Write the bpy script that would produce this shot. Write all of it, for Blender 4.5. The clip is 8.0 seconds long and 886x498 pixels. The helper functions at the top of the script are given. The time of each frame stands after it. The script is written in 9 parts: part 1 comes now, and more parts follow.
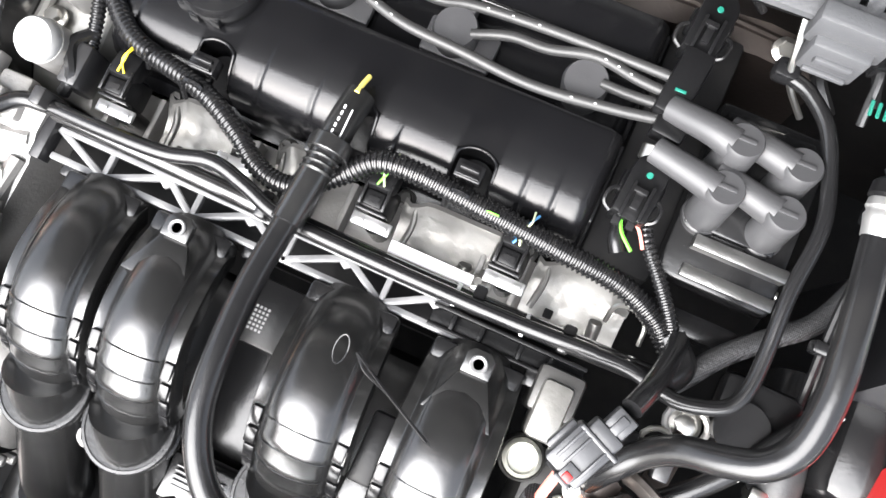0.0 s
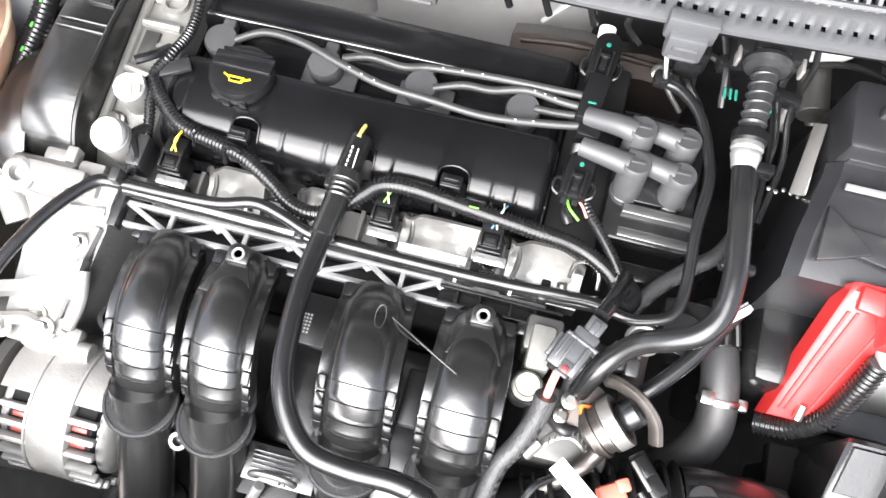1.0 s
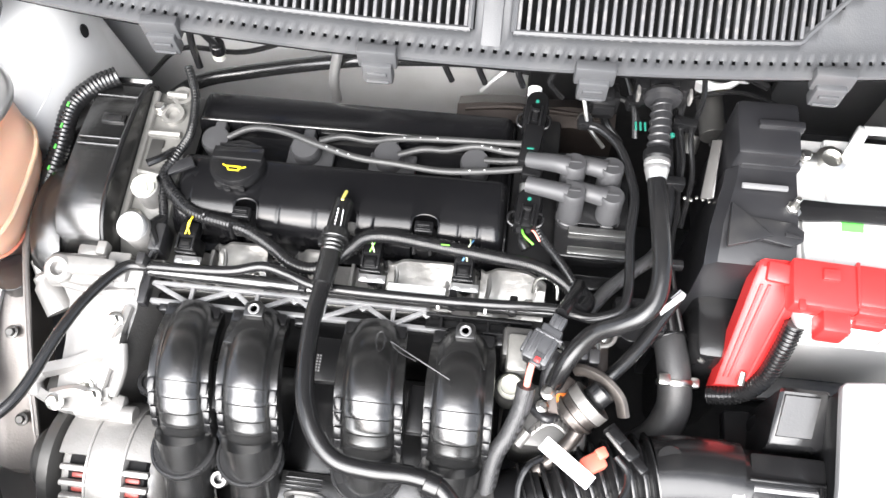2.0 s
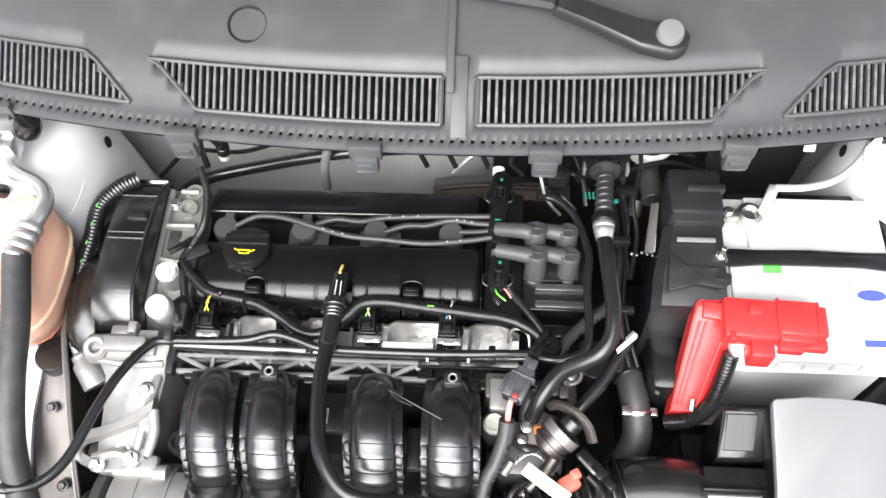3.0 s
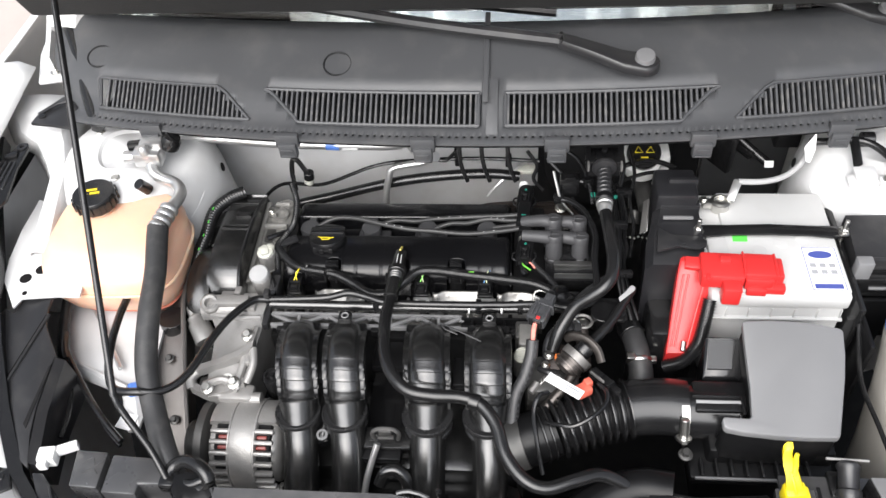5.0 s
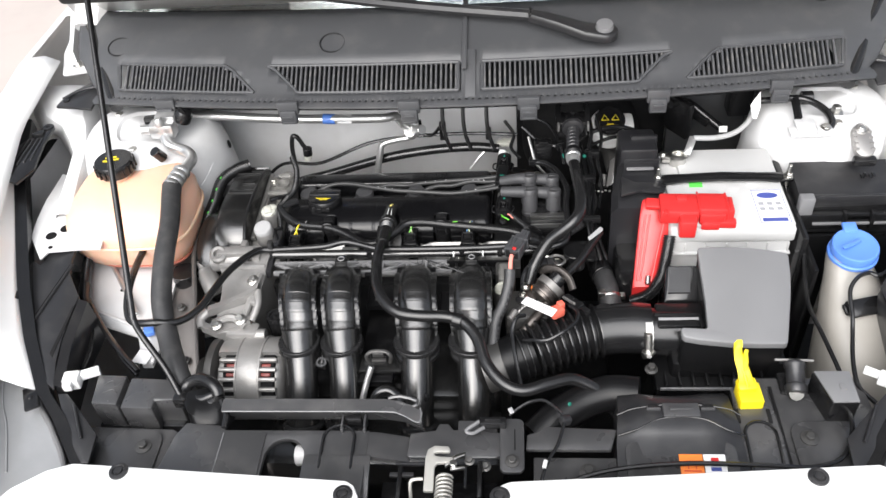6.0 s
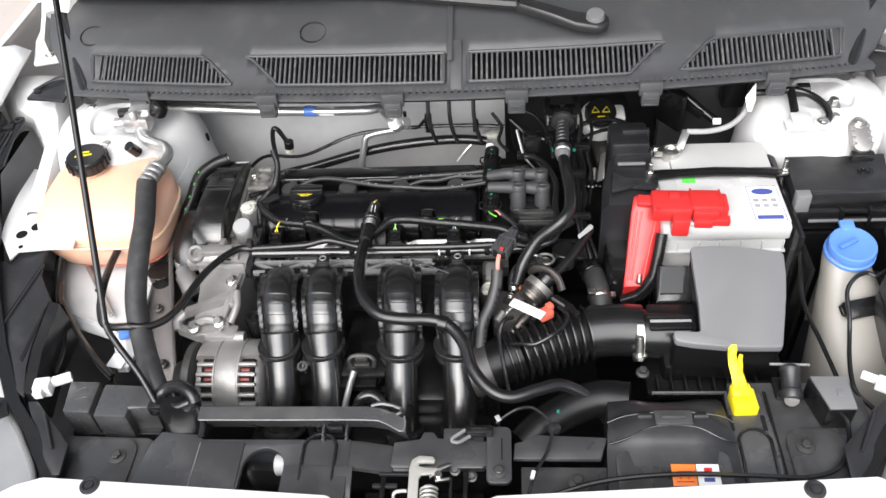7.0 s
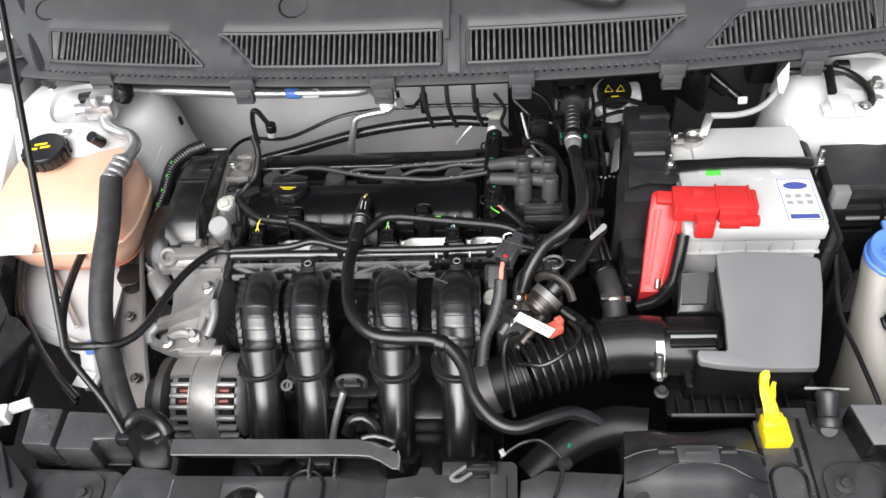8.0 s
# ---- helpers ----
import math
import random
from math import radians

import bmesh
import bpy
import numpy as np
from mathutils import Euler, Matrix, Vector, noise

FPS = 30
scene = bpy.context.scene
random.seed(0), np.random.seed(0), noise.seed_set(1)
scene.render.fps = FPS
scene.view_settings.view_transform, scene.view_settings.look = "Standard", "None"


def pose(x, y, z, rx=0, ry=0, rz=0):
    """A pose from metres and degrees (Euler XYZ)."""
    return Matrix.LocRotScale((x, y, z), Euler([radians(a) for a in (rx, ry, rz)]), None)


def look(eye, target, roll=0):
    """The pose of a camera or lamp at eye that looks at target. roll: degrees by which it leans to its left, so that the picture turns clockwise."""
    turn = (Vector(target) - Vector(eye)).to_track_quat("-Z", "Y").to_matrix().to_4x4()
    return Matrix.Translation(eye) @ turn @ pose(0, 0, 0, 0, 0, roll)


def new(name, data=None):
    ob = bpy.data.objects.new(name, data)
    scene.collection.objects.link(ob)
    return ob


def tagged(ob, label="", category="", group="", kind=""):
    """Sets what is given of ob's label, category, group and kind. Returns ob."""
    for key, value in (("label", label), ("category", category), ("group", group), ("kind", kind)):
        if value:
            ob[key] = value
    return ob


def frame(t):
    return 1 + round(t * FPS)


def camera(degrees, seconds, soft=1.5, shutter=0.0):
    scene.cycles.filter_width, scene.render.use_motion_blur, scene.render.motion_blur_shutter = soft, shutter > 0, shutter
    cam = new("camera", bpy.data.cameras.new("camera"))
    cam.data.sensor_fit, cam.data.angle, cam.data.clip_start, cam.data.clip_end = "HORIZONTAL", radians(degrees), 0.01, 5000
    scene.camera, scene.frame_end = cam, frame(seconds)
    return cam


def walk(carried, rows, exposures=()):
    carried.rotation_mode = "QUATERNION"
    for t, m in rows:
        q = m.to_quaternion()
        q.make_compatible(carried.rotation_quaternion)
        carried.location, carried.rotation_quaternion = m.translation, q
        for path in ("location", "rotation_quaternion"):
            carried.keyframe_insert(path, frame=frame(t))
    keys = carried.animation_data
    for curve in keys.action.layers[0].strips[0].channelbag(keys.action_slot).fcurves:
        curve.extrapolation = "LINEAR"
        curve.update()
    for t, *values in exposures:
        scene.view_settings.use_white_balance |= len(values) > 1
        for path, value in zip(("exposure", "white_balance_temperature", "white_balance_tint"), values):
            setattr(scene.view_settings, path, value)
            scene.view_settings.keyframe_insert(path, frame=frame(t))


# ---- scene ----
cam = camera(56.0, 8.0)
PATH = [
    (0, (0.015, -0.06, 1.411), (-0.193, 0.201, -0.561), -14.4),
    (0.5, (0.012, -0.141, 1.492), (-0.149, 0.355, -0.439), 1.1),
    (1, (0.019, -0.198, 1.549), (-0.14, 0.393, -0.355), -0.5),
    (1.2, (0.014, -0.212, 1.572), (-0.122, 0.395, -0.329), 0.1),
    (2.3, (0.039, -0.31, 1.684), (-0.091, 0.557, -0.114), -4.0),
    (2.5, (0.037, -0.316, 1.709), (-0.078, 0.567, -0.081), -3.9),
    (3, (0.039, -0.364, 1.765), (-0.058, 0.616, 0.024), -3.2),
    (3.5, (0.036, -0.422, 1.811), (-0.085, 0.636, 0.118), -4.2),
    (4, (0.043, -0.524, 1.821), (-0.136, 0.625, 0.194), -6.4),
    (4.2, (0.063, -0.564, 1.813), (-0.161, 0.626, 0.222), -7.6),
    (5.3, (0.05, -0.817, 1.816), (-0.129, 0.583, 0.398), -4.6),
    (5.5, (0.064, -0.868, 1.803), (-0.126, 0.56, 0.415), -4.9),
    (6, (0.082, -0.955, 1.775), (-0.101, 0.513, 0.429), -5.7),
    (6.5, (0.085, -0.952, 1.772), (-0.081, 0.507, 0.414), -5.9),
    (7, (0.087, -0.906, 1.767), (-0.075, 0.53, 0.385), -5.4),
    (7.5, (0.082, -0.839, 1.76), (-0.072, 0.555, 0.334), -5.1),
    (8, (0.083, -0.761, 1.744), (-0.083, 0.571, 0.261), -6.3),
]
EXPOSURES = [(0, 2.08), (1, 2.2), (2.5, 1.6), (3.0, 1.3), (3.5, 0.93), (4.1, 0.65), (5.5, 0.54), (6.5, 0.54), (7.5, 0.42), (8, 0.38)]
walk(cam, [(t, look(eye, target, roll)) for t, eye, target, roll in PATH], EXPOSURES)

# ---- light ----
world = bpy.data.worlds.new("sky")
scene.world = world
world.use_nodes = True
wn, wl = world.node_tree.nodes, world.node_tree.links
sky = wn.new("ShaderNodeTexSky")
sky.sky_type, sky.sun_disc = "NISHITA", False
sky.sun_elevation, sky.sun_rotation = radians(46), radians(195)
sky.air_density, sky.dust_density, sky.ozone_density = 1.0, 4.0, 1.0
wn["Background"].inputs["Strength"].default_value = 0.15
haze = wn.new("ShaderNodeHueSaturation")
haze.inputs["Saturation"].default_value = 0.4
wl.new(sky.outputs["Color"], haze.inputs["Color"])
wl.new(haze.outputs["Color"], wn["Background"].inputs["Color"])
sun_data = bpy.data.lights.new("sun", "SUN")
sun_data.energy, sun_data.angle, sun_data.color = 3.9, radians(72), (0.985, 0.985, 1.0)
sun = new("sun", sun_data)
sun.matrix_world = look((-0.8, -3.0, 4.1), (0, 0, 0.9))


# ---- materials ----
def material(name, base, rough=0.45, metal=0.0, vary=0.25, grain=350.0, bump=0.15, blotch=14.0, coat=0.0,
             dust=0.0, trans=0.0, spec=0.5, dust_tone=(0.35, 0.33, 0.3), specks=0.0):
    """A worn surface: colour and gloss vary in broad blotches and in a fine grain."""
    m = bpy.data.materials.new(name)
    m.use_nodes = True
    n, l = m.node_tree.nodes, m.node_tree.links
    b = n["Principled BSDF"]
    tc = n.new("ShaderNodeTexCoord")
    big, fine = n.new("ShaderNodeTexNoise"), n.new("ShaderNodeTexNoise")
    big.inputs["Scale"].default_value, big.inputs["Detail"].default_value = blotch, 5
    fine.inputs["Scale"].default_value, fine.inputs["Detail"].default_value = grain, 3
    for t in (big, fine):
        l.new(tc.outputs["Object"], t.inputs["Vector"])
    mix = n.new("ShaderNodeMix")
    mix.data_type = "RGBA"
    lo, hi = [c * (1 - vary) for c in base], [min(1, c * (1 + vary)) for c in base]
    mix.inputs[6].default_value, mix.inputs[7].default_value = (*lo, 1), (*hi, 1)
    l.new(big.outputs["Fac"], mix.inputs[0])
    colour = mix.outputs[2]
    if dust:
        ramp = n.new("ShaderNodeValToRGB")
        ramp.color_ramp.elements[0].position, ramp.color_ramp.elements[1].position = 0.5, 0.75
        ramp.color_ramp.elements[1].color = (dust, dust, dust, 1)
        spots = n.new("ShaderNodeTexNoise")
        spots.inputs["Scale"].default_value, spots.inputs["Detail"].default_value = blotch * 2.7, 8
        l.new(tc.outputs["Object"], spots.inputs["Vector"])
        l.new(spots.outputs["Fac"], ramp.inputs["Fac"])
        m2 = n.new("ShaderNodeMix")
        m2.data_type = "RGBA"
        m2.inputs[7].default_value = (*dust_tone, 1)
        l.new(ramp.outputs["Color"], m2.inputs[0])
        l.new(colour, m2.inputs[6])
        colour = m2.outputs[2]
    if specks:
        dots = n.new("ShaderNodeTexVoronoi")
        dots.inputs["Scale"].default_value = 330
        l.new(tc.outputs["Object"], dots.inputs["Vector"])
        pick = n.new("ShaderNodeSeparateColor")
        l.new(dots.outputs["Color"], pick.inputs[0])
        size = n.new("ShaderNodeMath")
        size.operation = "MULTIPLY"
        size.inputs[1].default_value = specks
        l.new(pick.outputs[0], size.inputs[0])
        near = n.new("ShaderNodeMath")
        near.operation = "LESS_THAN"
        l.new(dots.outputs["Distance"], near.inputs[0])
        few = n.new("ShaderNodeMath")
        few.operation = "SUBTRACT"
        few.inputs[1].default_value = specks * 0.86
        l.new(size.outputs[0], few.inputs[0])
        l.new(few.outputs[0], near.inputs[1])
        m3 = n.new("ShaderNodeMix")
        m3.data_type = "RGBA"
        m3.inputs[7].default_value = (0.3, 0.29, 0.27, 1)
        l.new(near.outputs[0], m3.inputs[0])
        l.new(colour, m3.inputs[6])
        colour = m3.outputs[2]
    l.new(colour, b.inputs["Base Color"])
    rr = n.new("ShaderNodeMapRange")
    rr.inputs[3].default_value, rr.inputs[4].default_value = max(0.02, rough * 0.8), min(1, rough * 1.2)
    l.new(big.outputs["Fac"], rr.inputs[0])
    l.new(rr.outputs[0], b.inputs["Roughness"])
    bp = n.new("ShaderNodeBump")
    bp.inputs["Strength"].default_value, bp.inputs["Distance"].default_value = bump, 0.0006
    l.new(fine.outputs["Fac"], bp.inputs["Height"])
    l.new(bp.outputs["Normal"], b.inputs["Normal"])
    b.inputs["Metallic"].default_value = metal
    b.inputs["Coat Weight"].default_value = coat
    b.inputs["Coat Roughness"].default_value = 0.06
    b.inputs["Transmission Weight"].default_value = trans
    b.inputs["Specular IOR Level"].default_value = spec
    return m


COVER = material("satin_black_cover", (0.005, 0.005, 0.0056), 0.22, bump=0.12, grain=900, dust=0.004, spec=0.36, specks=0.35)
GLOSS = material("gloss_black_plastic", (0.009, 0.009, 0.009), 0.25, bump=0.06, blotch=30, dust=0.012, spec=1.0, specks=0.3)


def wavy(m, scale, depth):
    """Adds the slow waves of a moulded surface under its grain."""
    n, l = m.node_tree.nodes, m.node_tree.links
    tc, waves, bp = n.new("ShaderNodeTexCoord"), n.new("ShaderNodeTexNoise"), n.new("ShaderNodeBump")
    waves.inputs["Scale"].default_value, waves.inputs["Detail"].default_value = scale, 2
    bp.inputs["Strength"].default_value, bp.inputs["Distance"].default_value = 1.0, depth
    l.new(tc.outputs["Object"], waves.inputs["Vector"])
    l.new(waves.outputs["Fac"], bp.inputs["Height"])
    l.new(bp.outputs["Normal"], n["Bump"].inputs["Normal"])


wavy(GLOSS, 30, 0.0003)
BLACK = material("black_plastic", (0.008, 0.008, 0.0085), 0.21, bump=0.15, dust=0.012, spec=0.5, specks=0.4)
DULL = material("dull_dark_plastic", (0.018, 0.018, 0.0193), 0.32, bump=0.2, dust=0.04, specks=0.5)
COWLMAT = material("weathered_grey_plastic", (0.052, 0.0533, 0.0565), 0.48, bump=0.3, grain=700, dust=0.06, blotch=9, vary=0.1, specks=0.3)
SLATMAT = material("grille_plastic", (0.066, 0.067, 0.071), 0.42, bump=0.2, dust=0.25, blotch=30)
RUBBER = material("black_rubber", (0.009, 0.009, 0.0095), 0.22, bump=0.1, dust=0.015)
HOSE = material("matte_rubber_hose", (0.03, 0.03, 0.031), 0.5, bump=0.4, dust=0.1)
LOOM = material("corrugated_loom", (0.009, 0.009, 0.0095), 0.22, bump=0.2, blotch=60, dust=0.025, spec=0.6)
BRAID = material("braided_sleeve", (0.06, 0.06, 0.065), 0.4, bump=1.0, grain=500)
GREYBOOT = material("grey_silicone_boot", (0.043, 0.043, 0.045), 0.45, bump=0.15, blotch=20)
LEAD = material("grey_ignition_lead", (0.03, 0.03, 0.03), 0.4, bump=0.15, spec=0.4)


def woven(m):
    """Adds a crossed thread relief and light threads to a sleeve material."""
    n, l = m.node_tree.nodes, m.node_tree.links
    b = n["Principled BSDF"]
    tc = n.new("ShaderNodeTexCoord")
    waves = []
    for s in (1, -1):
        mp = n.new("ShaderNodeMapping")
        mp.inputs["Rotation"].default_value = (0.4 * s, 0.3, radians(45 * s))
        l.new(tc.outputs["Object"], mp.inputs["Vector"])
        w = n.new("ShaderNodeTexWave")
        w.inputs["Scale"].default_value, w.inputs["Distortion"].default_value = 330, 0.8
        l.new(mp.outputs["Vector"], w.inputs["Vector"])
        waves.append(w)
    mul = n.new("ShaderNodeMath")
    mul.operation = "MULTIPLY"
    l.new(waves[0].outputs["Fac"], mul.inputs[0])
    l.new(waves[1].outputs["Fac"], mul.inputs[1])
    ramp = n.new("ShaderNodeValToRGB")
    ramp.color_ramp.elements[0].color, ramp.color_ramp.elements[1].color = (0.004, 0.004, 0.004, 1), (0.075, 0.075, 0.078, 1)
    ramp.color_ramp.elements[1].position = 0.7
    l.new(mul.outputs[0], ramp.inputs["Fac"])
    l.new(ramp.outputs["Color"], b.inputs["Base Color"])


woven(BRAID)
ALU = material("cast_aluminium", (0.29, 0.283, 0.274), 0.4, metal=0.45, bump=0.5, grain=420, dust=0.3, blotch=25, vary=0.14, dust_tone=(0.2, 0.19, 0.17))
PADALU = material("soiled_cast_aluminium", (0.2, 0.197, 0.19), 0.3, metal=0.75, bump=0.45, grain=200, dust=0.3, blotch=35, vary=0.3, dust_tone=(0.13, 0.12, 0.105))
wavy(PADALU, 45, 0.0014)
wavy(ALU, 40, 0.0008)
ALUPIPE = material("aluminium_pipe", (0.6, 0.6, 0.595), 0.33, metal=0.85, bump=0.15, vary=0.15, dust=0.15)
STEEL = material("zinc_plated_steel", (0.6, 0.59, 0.56), 0.3, metal=1.0, bump=0.15)
DARKSTEEL = material("dark_steel", (0.1, 0.098, 0.095), 0.45, metal=0.7, bump=0.2)
PAINT = material("white_car_paint", (0.8, 0.8, 0.79), 0.35, vary=0.03, bump=0.02, coat=0.6, dust=0.04, dust_tone=(0.5, 0.48, 0.44))
INNER = material("white_inner_body", (0.57, 0.57, 0.57), 0.42, vary=0.06, bump=0.15, dust=0.3, blotch=8, dust_tone=(0.38, 0.365, 0.345))
BATTERY = material("light_grey_battery_case", (0.46, 0.46, 0.455), 0.4, vary=0.06, bump=0.12, dust=0.12)
RED = material("red_plastic", (0.52, 0.026, 0.026), 0.33, vary=0.12, bump=0.1)
YELLOW = material("yellow_plastic", (0.74, 0.58, 0.012), 0.4, vary=0.06)
BLUE = material("blue_plastic_cap", (0.09, 0.21, 0.6), 0.35, vary=0.08)
GREEN = material("green_mark", (0.1, 0.6, 0.08), 0.5)
TEALDOT = material("teal_paint_dot", (0.008, 0.14, 0.1), 0.5)
PLUGGREY = material("grey_nylon_plug", (0.045, 0.046, 0.049), 0.3, bump=0.12, spec=0.5)
ORANGE = material("orange_print", (0.85, 0.22, 0.04), 0.45)
# glossy black plastic with its sky sheen put into a grey base colour
GUARD = material("sheen_grey_plastic", (0.17, 0.17, 0.172), 0.16, bump=0.1, blotch=40, vary=0.5)
COLLAR = material("satin_collar_plastic", (0.016, 0.016, 0.0165), 0.27, bump=0.25, spec=0.6)
PALE = material("clear_yellowed_plastic", (0.62, 0.62, 0.55), 0.25, trans=0.3, vary=0.15, blotch=120)
ROUGHSTEEL = material("grey_pressed_steel", (0.32, 0.31, 0.3), 0.42, metal=0.7, bump=0.3)
MATTE = material("matte_black_plastic", (0.006, 0.006, 0.0064), 0.3, bump=0.2, spec=0.2)
CASTGREY = material("weathered_grey_casting", (0.24, 0.235, 0.222), 0.36, metal=0.45, bump=0.4, grain=300, vary=0.3, blotch=40, dust=0.3, dust_tone=(0.1, 0.1, 0.09))
BRONZE = material("dull_bronze_metal", (0.085, 0.076, 0.07), 0.32, metal=0.8, bump=0.3, grain=200, vary=0.35, blotch=60)
BANDSTEEL = material("pale_band_steel", (0.17, 0.163, 0.155), 0.4, metal=0.6, bump=0.3, vary=0.3, blotch=50)
MOUNTSTEEL = material("brownish_pressed_steel", (0.15, 0.139, 0.132), 0.38, metal=0.6, bump=0.3, vary=0.25)
CORESTEEL = material("dark_laminated_steel", (0.22, 0.22, 0.215), 0.3, metal=0.9, bump=0.3)
BROWNSTEEL = material("brownish_bracket_steel", (0.035, 0.028, 0.025), 0.4, metal=0.6, bump=0.4, grain=200)
WHITEPL = material("white_plastic", (0.75, 0.75, 0.74), 0.4, vary=0.05)
TRAYMAT = material("semi_gloss_tray_plastic", (0.013, 0.013, 0.0145), 0.3, bump=0.12, dust=0.012, spec=0.55)
PAPER = material("white_paper_label", (0.78, 0.78, 0.78), 0.5, vary=0.03)
INK = material("blue_print", (0.05, 0.07, 0.26), 0.5)
GREYINK = material("grey_print", (0.28, 0.285, 0.3), 0.5)
TANK = material("coolant_tank_plastic", (0.78, 0.49, 0.355), 0.34, vary=0.07, bump=0.1, blotch=7)
TANK.node_tree.nodes["Principled BSDF"].inputs["Subsurface Weight"].default_value = 0.9
TANK.node_tree.nodes["Principled BSDF"].inputs["Subsurface Radius"].default_value = (0.2, 0.13, 0.09)
BOTTLE = material("washer_bottle_plastic", (0.26, 0.246, 0.222), 0.45, vary=0.12, blotch=9, dust=0.15)
COPPER = material("copper_winding", (0.18, 0.03, 0.024), 0.4, vary=0.3)
WHITEINK = material("white_print", (0.7, 0.7, 0.7), 0.5)
YELLOWINK = material("yellow_print", (0.8, 0.62, 0.02), 0.5)
PINK = material("pink_wire_tape", (0.75, 0.25, 0.2), 0.45)
# near-black for floor and linings; also paints the shade inside holes and slots
DARK = material("underbody_and_shade_black", (0.009, 0.009, 0.0095), 0.8, dust=0.02, spec=0.15)
FOAM = material("black_felt_lining", (0.012, 0.012, 0.012), 0.9, bump=1.0)
LAMP = material("headlamp_plastic", (0.26, 0.265, 0.27), 0.2, coat=1.0, bump=0.0)
SATIN = material("satin_front_plastic", (0.046, 0.046, 0.0475), 0.28, bump=0.2, grain=800, dust=0.15, blotch=9, spec=0.8, dust_tone=(0.25, 0.24, 0.23), specks=0.5)
LIDMAT = material("satin_grey_lid", (0.15, 0.15, 0.153), 0.42, bump=0.25, grain=900, vary=0.08, spec=0.7)
ZINC = material("pale_zinc_latch", (0.42, 0.41, 0.38), 0.4, metal=0.3, bump=0.3)
SLEEVE = material("pale_cable_sleeve", (0.3, 0.3, 0.3), 0.4, bump=0.2)
PAVE = material("pink_grey_paving", (0.42, 0.37, 0.34), 0.75, vary=0.12, bump=0.6, grain=90, blotch=1.5, dust=0.3, dust_tone=(0.3, 0.26, 0.24))
GLASS = bpy.data.materials.new("windscreen_glass")
GLASS.use_nodes = True
_g = GLASS.node_tree.nodes["Principled BSDF"]
_g.inputs["Base Color"].default_value = (0.75, 0.82, 0.8, 1)
_g.inputs["Roughness"].default_value, _g.inputs["Transmission Weight"].default_value = 0.02, 1.0
_g.inputs["IOR"].default_value = 1.5


# ---- building blocks ----
def thing(name, label, category, at, group="", kind=""):
    e = new(name)
    e.empty_display_size = 0.02
    e.location = at
    return tagged(e, label, category, group, kind)


def mesh_object(name, bm, mat, smooth=True):
    bmesh.ops.recalc_face_normals(bm, faces=bm.faces)
    me = bpy.data.meshes.new(name)
    bm.to_mesh(me)
    bm.free()
    me.materials.append(mat)
    if smooth:
        me.shade_smooth()
        me.set_sharp_from_angle(angle=radians(38))
    return new(name, me)


def part(name, bm, mat, parent, label="", smooth=True):
    ob = mesh_object(name, bm, mat, smooth)
    ob.parent = parent
    if parent.parent is None:
        ob.matrix_parent_inverse = Matrix.Translation(parent.location).inverted()
    return tagged(ob, label)


def solid(name, bm, mat, label, category, group="", kind="", smooth=True):
    return tagged(mesh_object(name, bm, mat, smooth), label, category, group, kind)


def merge(*bms):
    out = bmesh.new()
    for b in bms:
        me = bpy.data.meshes.new("tmp")
        b.to_mesh(me)
        b.free()
        out.from_mesh(me)
        bpy.data.meshes.remove(me)
    return out


def moved(bm, m):
    bmesh.ops.transform(bm, matrix=m, verts=bm.verts)
    return bm


def box(c, s, b=0.0015, turn=(0, 0, 0), seg=2, taper=1.0):
    """A bevelled box: centre, size, bevel; taper narrows its top."""
    bm = bmesh.new()
    bmesh.ops.create_cube(bm, size=1.0)
    for v in bm.verts:
        k = taper if v.co.z > 0 else 1.0
        v.co = Vector((v.co.x * s[0] * k, v.co.y * s[1] * k, v.co.z * s[2]))
    if b > 0:
        bmesh.ops.bevel(bm, geom=list(bm.edges), offset=b, segments=seg, affect="EDGES", profile=0.5, clamp_overlap=True)
    return moved(bm, pose(*c, *turn))


def span(x0, x1, y0, y1, z0, z1, b=0.0015, seg=2):
    return box(((x0 + x1) / 2, (y0 + y1) / 2, (z0 + z1) / 2), (abs(x1 - x0), abs(y1 - y0), abs(z1 - z0)), b, seg=seg)


def prism(poly, h, b=0.001, m=None, seg=2):
    """A flat outline (x, y) raised by h along z, its edges bevelled, then placed by m."""
    bm = bmesh.new()
    vs = [bm.verts.new((x, y, 0)) for x, y in poly]
    f = bm.faces.new(vs)
    r = bmesh.ops.extrude_face_region(bm, geom=[f])
    for v in r["geom"]:
        if isinstance(v, bmesh.types.BMVert):
            v.co.z += h
    bmesh.ops.recalc_face_normals(bm, faces=bm.faces)
    if b > 0:
        bmesh.ops.bevel(bm, geom=list(bm.edges), offset=b, segments=seg, affect="EDGES", profile=0.5, clamp_overlap=True)
    return moved(bm, m) if m else bm


def profile_x(poly, x0, x1, b=0.001):
    """An outline in (y, z) carried along x."""
    m = Matrix(((0, 0, 1, x0), (1, 0, 0, 0), (0, 1, 0, 0), (0, 0, 0, 1)))
    return prism(poly, x1 - x0, b, m)


def towards(p, d, up=(0, 0, 1)):
    """A pose at p whose z points along d."""
    return Matrix.Translation(p) @ Vector(d).normalized().to_track_quat("Z", "Y").to_matrix().to_4x4()


